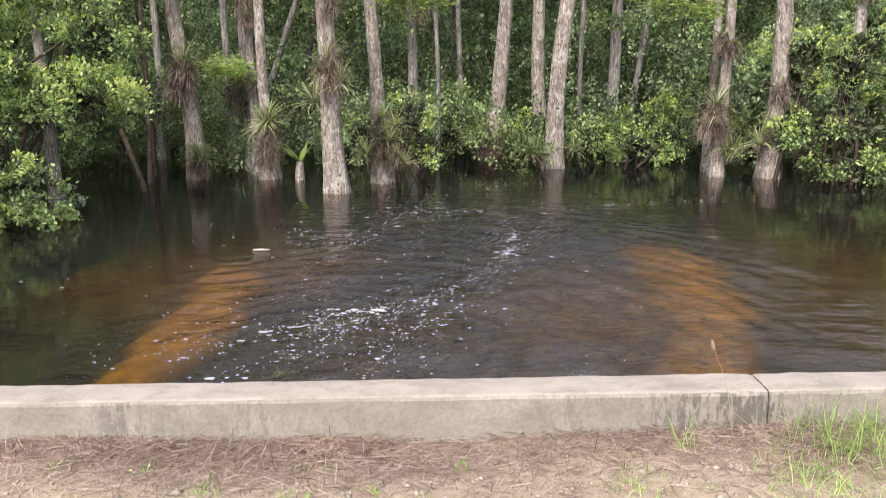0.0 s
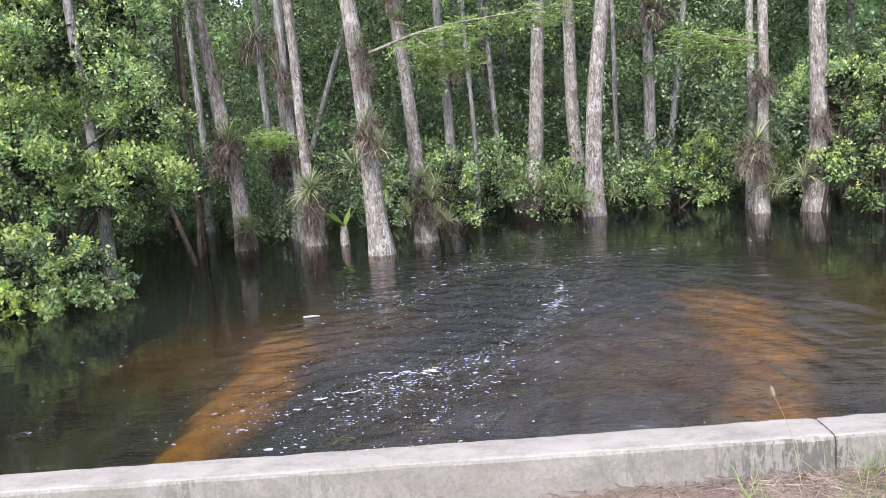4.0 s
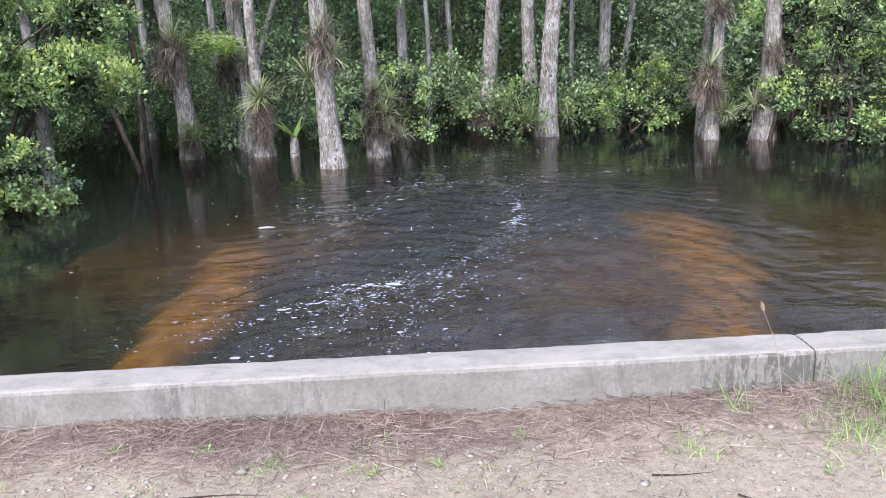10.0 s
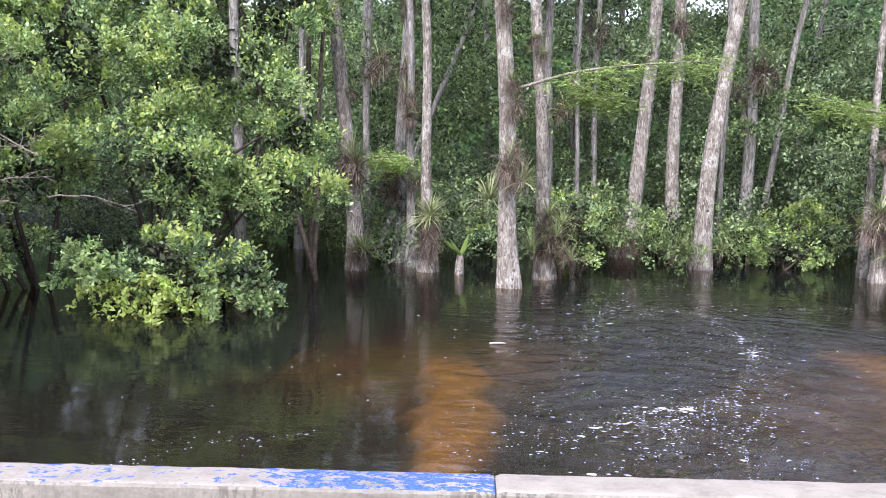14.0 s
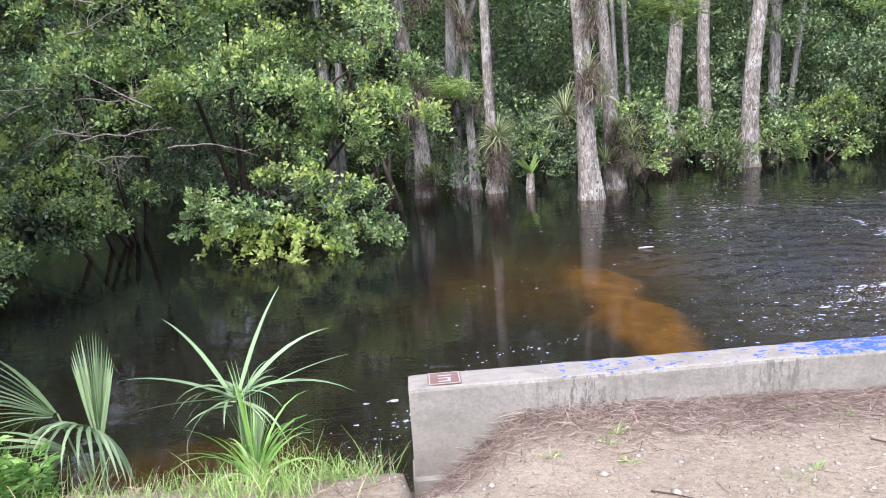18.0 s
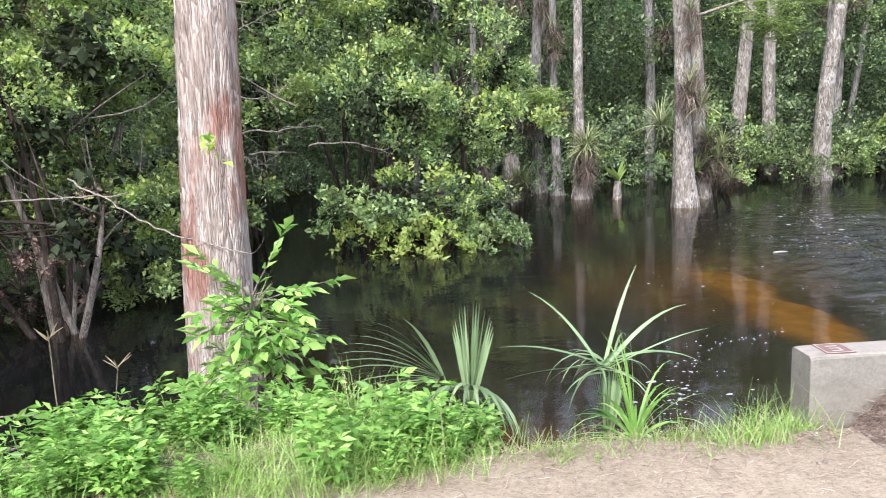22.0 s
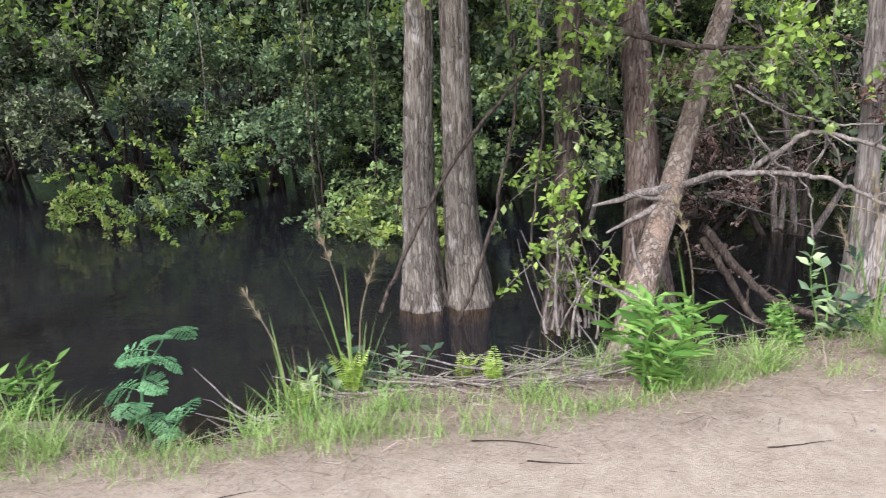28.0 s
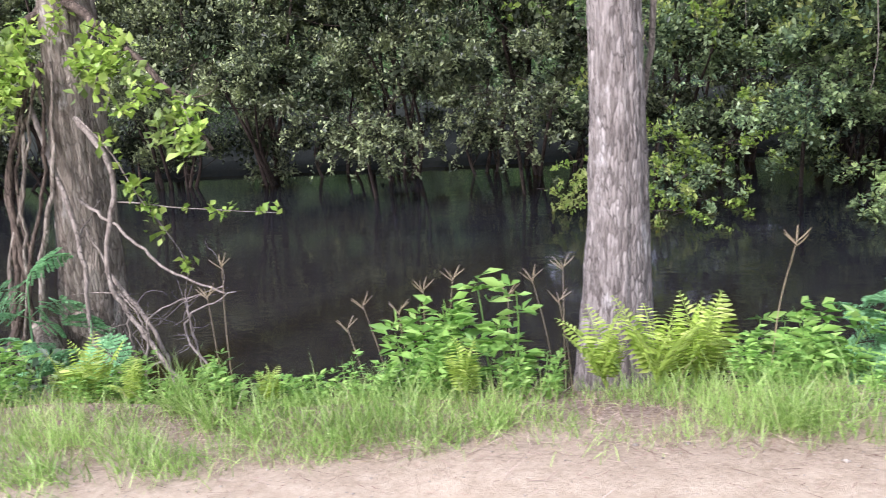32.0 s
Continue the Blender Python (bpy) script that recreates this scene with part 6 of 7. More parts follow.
# long arching stalks
ARCHES = [[(-11.36, 2.8, -0.38), (-11.40, 2.8, 0.0), (-11.54, 2.8, 0.38), (-11.78, 2.8, 0.55), (-12.05, 2.8, 0.60)], [(-10.12, 2.75, -0.3), (-10.08, 2.75, 0.01), (-9.96, 2.75, 0.55), (-9.81, 2.75, 0.88), (-9.67, 2.75, 1.08)],
          [(-10.18, 2.75, -0.3), (-10.16, 2.75, 0.1), (-10.14, 2.75, 0.46), (-10.14, 2.75, 0.86)], [(-11.75, 2.7, -0.3), (-11.9, 2.7, 0.2), (-12.0, 2.7, 0.52)]]
for pts in ARCHES:
    t = tagged(empty("tall_grass", pts[0]), "long arching grass stalk with a bristly seed head", "grass", "seed stalks")
    p = smooth_path(pts, 24) - np.asarray(pts[0])
    v, f = tube(p, np.linspace(0.0045, 0.002, 24), 5)
    link_mesh("stalk", v, f, STRAW, t, uniform=4)
    v, f = blades(np.repeat(p[15:24], 9, 0), rng.normal(size=(81, 3)) * 0.35 + unit(p[23] - p[17]), 0.05, 0.005, 0.3, 2)
    link_mesh("seed_head", v, f, STRAW, t, uniform=4)


# cabbage palm seedlings
def fan(t, at, way, n, length, spread, droop, width=0.028, name="fan_leaf"):
    way = unit(np.asarray(way, dtype=float))
    side = unit(np.cross(way, [0.15, 1.0, 0.1]))
    a = np.linspace(-spread, spread, n)
    w = np.cos(a)[:, None] * way + np.sin(a)[:, None] * side
    v, f = blades(np.asarray(at) + w * 0.03, w, length * (1 - 0.25 * np.abs(a / max(spread, 0.01)) ** 2), width, droop, 6)
    link_mesh(name, v, f, PALM, t, uniform=4)


def petiole(t, a, b):
    v, f = tube(smooth_path([a, (np.asarray(a) + b) / 2 + [0, 0, 0.02], b], 6), np.linspace(0.008, 0.005, 6), 6)
    link_mesh("petiole", v, f, PALM, t, uniform=4)


palm = tagged(empty("palm_seedling", (-6.91, 3.6, -0.55)), "young fan palm with one upright and one drooping leaf", "palm", "palm seedlings")
fan(palm, (0.02, 0, 0.28), (0.06, 0.0, 1), 19, 0.64, 0.24, 0.04, 0.026)
petiole(palm, (0, 0, -0.25), (0.02, 0, 0.3))
fan(palm, (0.03, -0.12, 0.44), (0.1, -0.4, 0.4), 19, 0.46, 1.45, 2.6, 0.026)
petiole(palm, (0, 0, -0.25), (-0.05, -0.1, 0.42))
fan(palm, (-0.13, -0.1, 0.52), (-0.8, -0.2, 0.6), 14, 0.66, 0.6, 0.75, 0.026)
fan(palm, (-0.12, -0.05, 0.3), (-0.9, -0.3, 0.05), 10, 0.5, 0.7, 0.6, 0.03)
petiole(palm, (0, 0, -0.25), (-0.13, -0.1, 0.54))
palm = tagged(empty("palm_seedling", (-6.09, 3.55, -0.5)), "young palm with long arching pale-edged blades", "palm", "palm seedlings")
ang = np.concatenate([[2.6, 0.9, 0.3, 0.1, 3.0, 3.3, 0.2], rng.uniform(0, 2 * math.pi, 24)])
rise = np.concatenate([[1.6, 1.9, 1.2, 0.5, 0.45, 0.1, 0.25], rng.uniform(0.0, 1.3, 24)])
v, f = blades(np.array([[0.0, 0.0, 0.42]]) + rng.normal(size=(31, 3)) * 0.02 + np.array([[0, 0, 0.06]]), np.stack([np.cos(ang), 0.7 * np.sin(ang), rise], 1), np.concatenate([np.full(7, 0.64), rng.uniform(0.22, 0.5, 24)]), np.concatenate([np.full(7, 0.027), np.full(24, 0.017)]), np.concatenate([rng.uniform(0.3, 0.9, 7), rng.uniform(0.9, 2.4, 24)]), 8)
link_mesh("blade", v, f, PALM, palm, uniform=4)
fan(palm, (0.03, 0.03, -0.05), (0.05, 0.1, 1), 16, 0.55, 0.2, 0.15, 0.022)
v, f = rosette(60, 0.58, 0.016, (0.1, 1.5), 1.7, 7)
link_mesh("lower_blade", v + [0.12, -0.24, 0.10], f, HERB, palm, uniform=4)
petiole(palm, (0, 0, -0.3), (0.0, 0, 0.44))

# sapling with broad pinnate leaves beside the red trunk
sap = tagged(empty("sapling", (-8.28, 4.2, -0.62)), "leafy sapling with long bright pinnate leaves", "sapling")
v, f = tube(smooth_path([(0, 0, 0), (0.03, -0.02, 0.55), (-0.02, 0, 1.05)], 10), np.linspace(0.03, 0.02, 10), 8, ridge=0.002)
link_mesh("trunk", v, f, TWIG, sap, smooth=True, uniform=4)
for start, way, ln in (((0, 0, 0.95), (0.35, -0.1, 1.0), 0.62), ((0, 0, 0.9), (0.8, -0.25, 0.5), 0.6), ((0, 0, 0.8), (0.9, -0.2, 0.12), 0.55), ((0, 0, 0.75), (0.6, -0.5, 0.1), 0.5), ((0, 0, 0.6), (-0.7, -0.6, 0.1), 0.5), ((0, 0, 0.55), (-0.3, -0.8, 0.0), 0.45),
                       ((0, 0, 0.65), (0.5, -0.6, -0.1), 0.45), ((0, 0, 0.5), (-0.9, -0.3, 0.2), 0.5), ((0, 0, 0.45), (0.2, -0.8, -0.2), 0.4), ((0, 0, 0.35), (-0.5, -0.7, -0.1), 0.4), ((0, 0, 0.85), (-0.6, -0.5, 0.5), 0.4),
                       *(((0, 0, rng.uniform(0.35, 1.0)), (rng.normal() + 0.3, rng.normal() * 0.5 - 0.4, rng.uniform(-0.3, 0.6)), rng.uniform(0.25, 0.52)) for _ in range(34))):
    p, r = branch(start, way, ln, 0.006, 0.06, 0.35, 9)
    v0, f0 = tube(p, r, 5)
    twig = link_mesh("twig", v0, f0, TWIG, sap, uniform=4)
    k = np.repeat(np.array([2, 4, 5, 6, 8, 9]), 2)
    g = np.gradient(p, axis=0)[k]
    side = np.cross(unit(g), [0, 0, 1.0]) * np.tile([1, -1], 6)[:, None]
    lv, lf = leaves(p[k], side * 0.8 + unit(g) * 0.7 + rng.normal(size=(12, 3)) * 0.15 + [0, 0, -0.1], 0.125 * rng.uniform(0.75, 1.1, 12), 0.44)
    lv2, lf2 = leaves(p[-1:], g[-1:], 0.15, 0.42)
    v, f = merge([(lv, lf), (lv2, lf2)])
    link_mesh("foliage", v, f, HERB, twig, uniform=3)


# ---- grass ----
def grass_field():
    n = 90000
    x = rng.uniform(-24.5, -5.25, n)
    e = bank_edge(x)
    s = rng.gamma(2.2, 0.28, n) - 0.12
    dense = np.interp(x, (-24.5, -22, -21, -19, -18.4, -17.9, -17.4, -16.6, -15.6, -14.8, -12.8, -12, -10.8, -10, -8.0, -7.2, -6.4, -5.2), (0.65, 0.6, 0.65, 0.55, 0.6, 0.35, 0.05, 0.40, 0.35, 0.35, 0.35, 0.6, 0.9, 1, 1, 0.95, 0.6, 0.3))
    k = wobble(x, s * 3, 2.6, 2) + 0.5 * wobble(x, s, 6.0, 4)
    keep = (rng.uniform(-0.7, 0.9, n) < k * 1.3 + dense - 0.75) & (s < 1.7)
    x, s, e = x[keep], s[keep], e[keep]
    y = e + s
    z = ground_height(x, y)
    ok = z > WATER_Z - 0.05
    x, y, z = x[ok], y[ok], z[ok]
    m = len(x)
    way = np.stack([rng.normal(size=m) * 0.35, rng.normal(size=m) * 0.35, np.ones(m)], 1)
    v, f = blades(np.stack([x, y, z - 0.01], 1), way, np.minimum((rng.gamma(3, 0.033, m) + 0.03) * (0.8 + 1.0 * wobble(x, y, 2.4, 7)), 0.36), 0.0036, 0.8, 3)
    tagged(link_mesh("bank_grass", v, f, GRASS, uniform=4), "uneven fresh green grass along the bank", "grass", kind="stuff")


grass_field()
n = 7000
x = rng.uniform(-24.5, -5.25, n)
y = bank_edge(x) + rng.gamma(2.2, 0.28, n) - 0.1
keep = ground_height(x, y) > WATER_Z
x, y = x[keep], y[keep]
m = len(x)
v, f = blades(np.stack([x, y, ground_height(x, y) - 0.005], 1), np.stack([rng.normal(size=m) * 0.8, rng.normal(size=m) * 0.8, np.ones(m)], 1), rng.gamma(3, 0.035, m) + 0.03, 0.0032, 0.9, 3)
tagged(link_mesh("dry_grass", v, f, STRAW, uniform=4), "dry straw blades among the bank grass", "grass", kind="stuff")


def grass_tuft(x, y, n, h, label="bright green grass tuft", w=0.008, z=None, r=0.05):
    z = surface(x, y) if z is None else z
    t = tagged(empty("grass_tuft", (x, y, z)), label, "grass", "grass tufts")
    n = 2 * n
    a = rng.normal(size=(n, 3)) * [r, r, 0]
    way = np.stack([rng.normal(size=n) * 0.55, rng.normal(size=n) * 0.55, np.ones(n)], 1)
    v, f = blades(a + [0, 0, -0.01], way, h * rng.uniform(0.4, 1.15, n), w * 0.6, rng.uniform(0.4, 1.5, n), 5)
    tagged(link_mesh("grass", v, f, GRASS, t, uniform=4), kind="stuff")


for (x, y, n, h) in ((-16.34, 0.48, 50, 0.34), (-16.02, 0.50, 44, 0.40), (-16.1, 0.75, 20, 0.25), (-17.74, -0.05, 70, 0.22), (-18.4, 0.1, 80, 0.3), (-15.2, 0.85, 40, 0.25), (-14.95, 1.0, 34, 0.28), (-14.6, 1.1, 36, 0.24), (-13.9, 1.2, 50, 0.22),
                     (-12.7, 1.55, 60, 0.28), (-12.0, 1.75, 60, 0.3), (-21.2, -0.15, 90, 0.32), (-21.5, 0.0, 100, 0.38), (-20.9, -0.3, 60, 0.2), (-19.7, -0.1, 70, 0.22), (-5.45, 2.55, 40, 0.12), (-6.55, 2.35, 40, 0.12), (-5.3, 2.7, 40, 0.18),
                     (-7.15, 2.9, 70, 0.5), (-7.5, 3.0, 60, 0.5), (-7.3, 3.3, 50, 0.5), (-8.0, 2.3, 90, 0.3), (-9.0, 2.2, 90, 0.3)):
    grass_tuft(x, y, n, h)
for k in range(44):   # rank grass where the bank meets the sand
    x = rng.uniform(-23.2, -18.1)
    grass_tuft(x, float(bank_edge(x)) + rng.gamma(2.0, 0.17) - 0.25 * (x < -21.2), int(rng.integers(22, 60)), rng.uniform(0.12, 0.30), r=rng.uniform(0.05, 0.12))
# by the parapet
for (x, y, n, h, r) in ((1.85, 3.10, 120, 0.26, 0.12), (2.15, 3.12, 130, 0.28, 0.14), (2.4, 3.13, 90, 0.22, 0.12), (1.55, 2.86, 90, 0.10, 0.10), (1.7, 2.80, 70, 0.09, 0.10), (2.05, 2.88, 110, 0.12, 0.16), (1.22, 3.05, 14, 0.16, 0.03), (3.0, 3.15, 120, 0.2, 0.2), (3.6, 3.1, 90, 0.14, 0.2),
                        (-0.65, 2.72, 40, 0.06, 0.06), (-1.05, 2.65, 34, 0.05, 0.06), (-0.25, 2.9, 22, 0.06, 0.04), (0.95, 2.78, 40, 0.07, 0.06), (-2.05, 2.72, 60, 0.10, 0.08), (-2.0, 2.6, 40, 0.08, 0.07), (-1.6, 2.65, 30, 0.06, 0.06), (-3.2, 2.75, 20, 0.06, 0.05), (0.25, 2.6, 26, 0.05, 0.08)):
    grass_tuft(x, y, n, h, "grass growing at the foot of the parapet", 0.005, r=r)
for k in range(60):
    x = rng.uniform(-4.4, 3.6)
    grass_tuft(x, wall_y(x) - rng.uniform(0.35, 1.3), int(rng.integers(16, 46)), rng.uniform(0.02, 0.05), "low patch of fine grass in the sand", 0.003, r=rng.uniform(0.04, 0.09))
for (x, h, l) in ((1.42, 0.40, -0.1), (2.0, 0.42, 0.02), (2.15, 0.42, 0.12)):
    t = tagged(empty("seed_stalk", (x, 3.12, 0.0)), "thin grass stalk with a pale bristly seed head", "grass", "seed stalks")
    p = smooth_path([(0, 0, 0), (l * 0.4, 0, h * 0.6), (l, 0, h)], 8)
    v, f = tube(p, np.linspace(0.0015, 0.001, 8), 4)
    link_mesh("stalk", v, f, STRAW, t, uniform=4)
    v, f = tube(np.array([p[-1], p[-1] + [l * 0.05, 0, 0.012], p[-1] + [l * 0.1, 0, 0.03], p[-1] + [l * 0.14, 0, 0.045]]), [0.003, 0.008, 0.007, 0.002], 8)
    link_mesh("seed_head", v, f, STRAW, t, uniform=4)

# low weeds in the sand before the parapet
for k in range(34):
    x = rng.uniform(-4.6, 5.6)
    y = float(wall_y(x)) - 0.12 - rng.gamma(1.4, 0.28)
    t = tagged(empty("low_weed", (x, y, surface(x, y))), "small green weed growing in the sand", "plant", "low weeds")
    m = int(rng.integers(8, 18))
    a = rng.uniform(0, 2 * math.pi, m)
    v, f = leaves(np.stack([np.cos(a), np.sin(a), 0 * a + 0.3], 1) * rng.uniform(0.005, 0.05, (m, 1)), np.stack([np.cos(a), np.sin(a), rng.uniform(0.1, 0.9, m)], 1), rng.uniform(0.010, 0.024, m), 0.5)
    link_mesh("foliage", v, f, GRASS, t, uniform=3)
    v, f = blades(np.zeros((6, 3)), np.stack([rng.normal(size=6) * 0.8, rng.normal(size=6) * 0.8, np.ones(6)], 1), rng.uniform(0.03, 0.08, 6), 0.003, 0.6, 3)
    link_mesh("blade", v, f, GRASS, t, uniform=4)


# ---- litter, pebbles, twigs ----
n = 52000
x = rng.uniform(-5.1, 6.5, n)
s = np.abs(rng.normal(size=n)) * 0.19 + 0.01
far = rng.uniform(0, 1, n) < 0.16
s[far] = rng.uniform(0, 1, far.sum()) ** 1.5 * 1.6
keep = rng.uniform(0, 1, n) < 0.62 + 0.55 * wobble(x, s, 1.8, 3)
x, s = x[keep], s[keep]
y = wall_y(x) + 0.05 - s
z = ground_height(x, y) + 0.006 + 0.055 * rng.uniform(0, 1, len(x)) * np.exp(-s / 0.13) * (0.7 + 0.6 * wobble(x, x * 0, 2.2, 1))
way = np.stack([rng.normal(size=len(x)), rng.normal(size=len(x)) * 0.8, rng.normal(size=len(x)) * 0.08], 1)
v, f = blades(np.stack([x, y, z], 1), way, rng.uniform(0.04, 0.15, len(x)) * np.where(s < 0.5, 1.0, 0.5), rng.uniform(0.002, 0.0044, len(x)), 0.05, 2)
tagged(link_mesh("needle_litter", v, f, NEEDLE, uniform=4), "drift of reddish pine needles against the parapet", "litter", kind="stuff")
n = 9000
x = rng.uniform(-24, -5.2, n)
y = bank_edge(x) + rng.normal(size=n) * 0.35 + 0.35
z = ground_height(x, y) + 0.01
way = np.stack([rng.normal(size=n), rng.normal(size=n) * 0.7, rng.normal(size=n) * 0.15], 1)
v, f = blades(np.stack([x, y, z], 1), way, rng.uniform(0.04, 0.18, n), rng.uniform(0.002, 0.005, n), 0.05, 2)
tagged(link_mesh("bank_litter", v, f, NEEDLE, uniform=4), "dry stalks and needles on the bank's edge", "litter", kind="stuff")


n = 5200
x = rng.uniform(-24, 6.5, n)
y = np.where(x > -5.2, wall_y(x), bank_edge(x) + 0.1) - rng.gamma(1.5, 0.5, n)
way = np.stack([rng.normal(size=n), rng.normal(size=n), rng.normal(size=n) * 0.1], 1)
v, f = blades(np.stack([x, y, ground_height(x, y) + 0.006], 1), way, rng.gamma(2, 0.008, n) + 0.008, rng.uniform(0.002, 0.005, n), 0.02, 2)
tagged(link_mesh("road_litter", v, f, RUSTY, uniform=4), "scattered brown leaf and twig bits on the sand", "litter", kind="stuff")


def pebbles(name, x, y, size, label):
    n = len(x)
    d = np.array([(1, 0, 0), (-1, 0, 0), (0, 1, 0), (0, -1, 0), (0, 0, 1), (0, 0, -1), (.7, .7, .2), (-.7, .7, .2), (-.7, -.7, .2), (.7, -.7, .2)])
    tri = np.array([(0, 6, 4), (6, 2, 4), (2, 7, 4), (7, 1, 4), (1, 8, 4), (8, 3, 4), (3, 9, 4), (9, 0, 4), (6, 0, 5), (2, 6, 5), (7, 2, 5), (1, 7, 5), (8, 1, 5), (3, 8, 5), (9, 3, 5), (0, 9, 5)])
    sc = size[:, None, None] * rng.uniform(0.6, 1.3, (n, 1, 3)) * np.array([1, 1, 0.6])
    v = d[None] * sc * rng.uniform(0.8, 1.2, (n, 10, 1)) + np.stack([x, y, ground_height(x, y) + size * 0.15], 1)[:, None]
    f = tri[None] + (np.arange(n) * 10)[:, None, None]
    tagged(link_mesh(name, v.reshape(-1, 3), f.reshape(-1, 3), PEBBLE, smooth=True, uniform=3), label, "gravel", kind="stuff")


n = 11000
x = rng.uniform(-5.5, 4.5, n)
y = wall_y(x) - 0.1 - rng.gamma(2.0, 0.5, n)
pebbles("gravel", x, y, rng.gamma(2.0, 0.0017, n) + 0.002, "pale limestone gravel scattered on the sand")
x = rng.uniform(-5.3, 5, 700)
pebbles("gravel", x, wall_y(x) - 0.15 - rng.gamma(2.0, 0.5, 700), rng.gamma(2.0, 0.0024, 700) + 0.005, "larger pale limestone pebbles on the sand")
n = 4500
x = rng.uniform(-24, -5.5, n)
y = bank_edge(x) - rng.gamma(1.6, 0.4, n) + 0.2
pebbles("gravel", x, y, rng.gamma(2.0, 0.0011, n) + 0.0015, "small pale pebbles on the sandy road")
for (x, y, l, a) in ((-15.35, 0.10, 0.42, 0.3), (-13.9, 0.55, 0.35, 0.1), (-14.15, 0.72, 0.5, 0.05), (-12.9, 0.7, 0.3, 0.2), (-17.0, 0.0, 0.4, 0.5), (-0.95, 2.55, 0.35, 0.15), (0.75, 2.6, 0.22, -0.3), (-3.2, 2.5, 0.25, -0.6), (1.0, 2.45, 0.3, -0.5), (-10.9, 1.5, 0.3, 0.4), (-8.2, 1.7, 0.3, 0.1), (-2.9, 2.35, 0.2, 0.2), (-4.2, 2.2, 0.3, -0.4)):
    t = tagged(empty("fallen_stick", (x, y, surface(x, y) + 0.006)), "thin dark stick lying on the sand", "stick", "fallen sticks")
    p, r = branch((0, 0, 0), (math.cos(a), math.sin(a), 0), l, 0.004, 0.09, 0, 6)
    p[:, 2] = 0
    v, f = tube(p, r, 6)
    link_mesh("stick", v, f, DARK_TWIG, t, smooth=True, uniform=4)
# mat of roots and stalks by the feathery plant, and the root bank
for (x0, x1, y0, n) in ((-18.0, -16.9, 0.52, 60), (-15.4, -13.4, 1.55, 80), (-14.6, -13.2, 1.9, 60), (-13.9, -13.2, 2.3, 30), (-12.6, -11.6, 2.6, 16), (-10.6, -9.8, 3.0, 14)):
    t = tagged(empty("root_mat", (x0, y0, surface(x0, y0))), "mat of dry roots and stalks on the bank", "roots", "root mats")
    for k in range(n):
        xx = rng.uniform(x0, x1)
        yy = y0 + rng.normal() * 0.12
        low = x0 < -17
        p, r = branch((xx - x0, yy - y0, surface(xx, yy) + 0.02 - surface(x0, y0)), (rng.choice([-1, 1]), rng.normal() * 0.3, 0.0 if low else 0.05), rng.uniform(0.12, 0.35) if low else rng.uniform(0.3, 0.8), rng.uniform(0.003, 0.006) if low else rng.uniform(0.004, 0.011), 0.12, 0.05)
        v, f = tube(p, r, 5)
        link_mesh("root", v, f, DARK_TWIG if low and k % 2 else TWIG, t, smooth=True, uniform=4)

# ---- dead branches, roots and vines among the bank trees ----
def limb(name, pts, r0, r1, material, label, category="branch", twigs=0, group="dead branches", twig_len=0.35):
    t = tagged(empty(name, pts[0]), label, category, group)
    p = smooth_path(pts, 6 * len(pts)) - np.asarray(pts[0])
    p += rng.normal(size=p.shape) * 0.006
    v, f = tube(p, np.linspace(r0, r1, len(p)), 9, ridge=r0 * 0.08)
    link_mesh("limb", v, f, material, t, smooth=True, uniform=4)
    for k in range(twigs):
        q = p[int(rng.integers(3, len(p)))]
        b, r = branch(q, rng.normal(size=3) + [0, -0.3, 0.1], rng.uniform(0.4, 1.2) * twig_len, r1 * 0.7, 0.22, 0.1)
        v, f = tube(b, r, 5)
        link_mesh("twig", v, f, material, t, smooth=True, uniform=4)
    return t


BARE = "bare pale dead branch between the bank trees"
limb("dead_branch", [(-12.95, 4.0, 0.42), (-12.6, 3.8, 0.62), (-12.3, 3.6, 0.67), (-11.85, 3.55, 0.64), (-11.55, 3.5, 0.5), (-11.26, 3.4, 0.39)], 0.028, 0.010, TWIG, BARE, twigs=8)
limb("dead_branch", [(-12.4, 3.75, 0.62), (-12.15, 3.65, 0.8), (-11.97, 3.6, 0.95), (-11.75, 3.6, 0.93), (-11.45, 3.5, 0.83), (-11.2, 3.4, 0.76)], 0.022, 0.014, TWIG, BARE, twigs=8)
limb("dead_branch", [(-12.45, 3.7, 1.3), (-12.1, 3.65, 1.1), (-11.8, 3.6, 1.02), (-11.4, 3.6, 1.0)], 0.010, 0.006, TWIG, BARE, twigs=9)
limb("dead_branch", [(-12.4, 3.7, 1.1), (-12.2, 3.6, 0.8), (-11.95, 3.55, 0.55), (-11.9, 3.5, 0.2)], 0.009, 0.005, TWIG, BARE, twigs=6)
limb("dead_branch", [(-12.53, 4.35, 0.0), (-12.3, 4.3, -0.35), (-12.07, 4.25, -0.7), (-11.75, 4.2, -0.74)], 0.035, 0.022, BROWN_BARK, "dark sunken limb at the water's edge", twigs=2)
limb("dead_branch", [(-12.5, 4.35, 0.08), (-12.2, 4.3, -0.3), (-11.94, 4.2, -0.52), (-11.55, 4.0, -0.60), (-11.35, 3.6, -0.45)], 0.04, 0.022, BROWN_BARK, "dark sunken limb at the water's edge", twigs=2)
limb("dead_branch", [(-11.6, 3.75, -0.55), (-11.45, 3.6, -0.4), (-11.35, 3.5, 0.0)], 0.03, 0.03, TWIG, "root climbing the foot of the broad trunk", twigs=0)
limb("surface_root", [(-11.2, 3.42, 0.05), (-11.08, 3.2, -0.15), (-10.98, 3.0, -0.35)], 0.045, 0.03, STRIP_BARK, "thick root running down from the broad trunk", "roots")
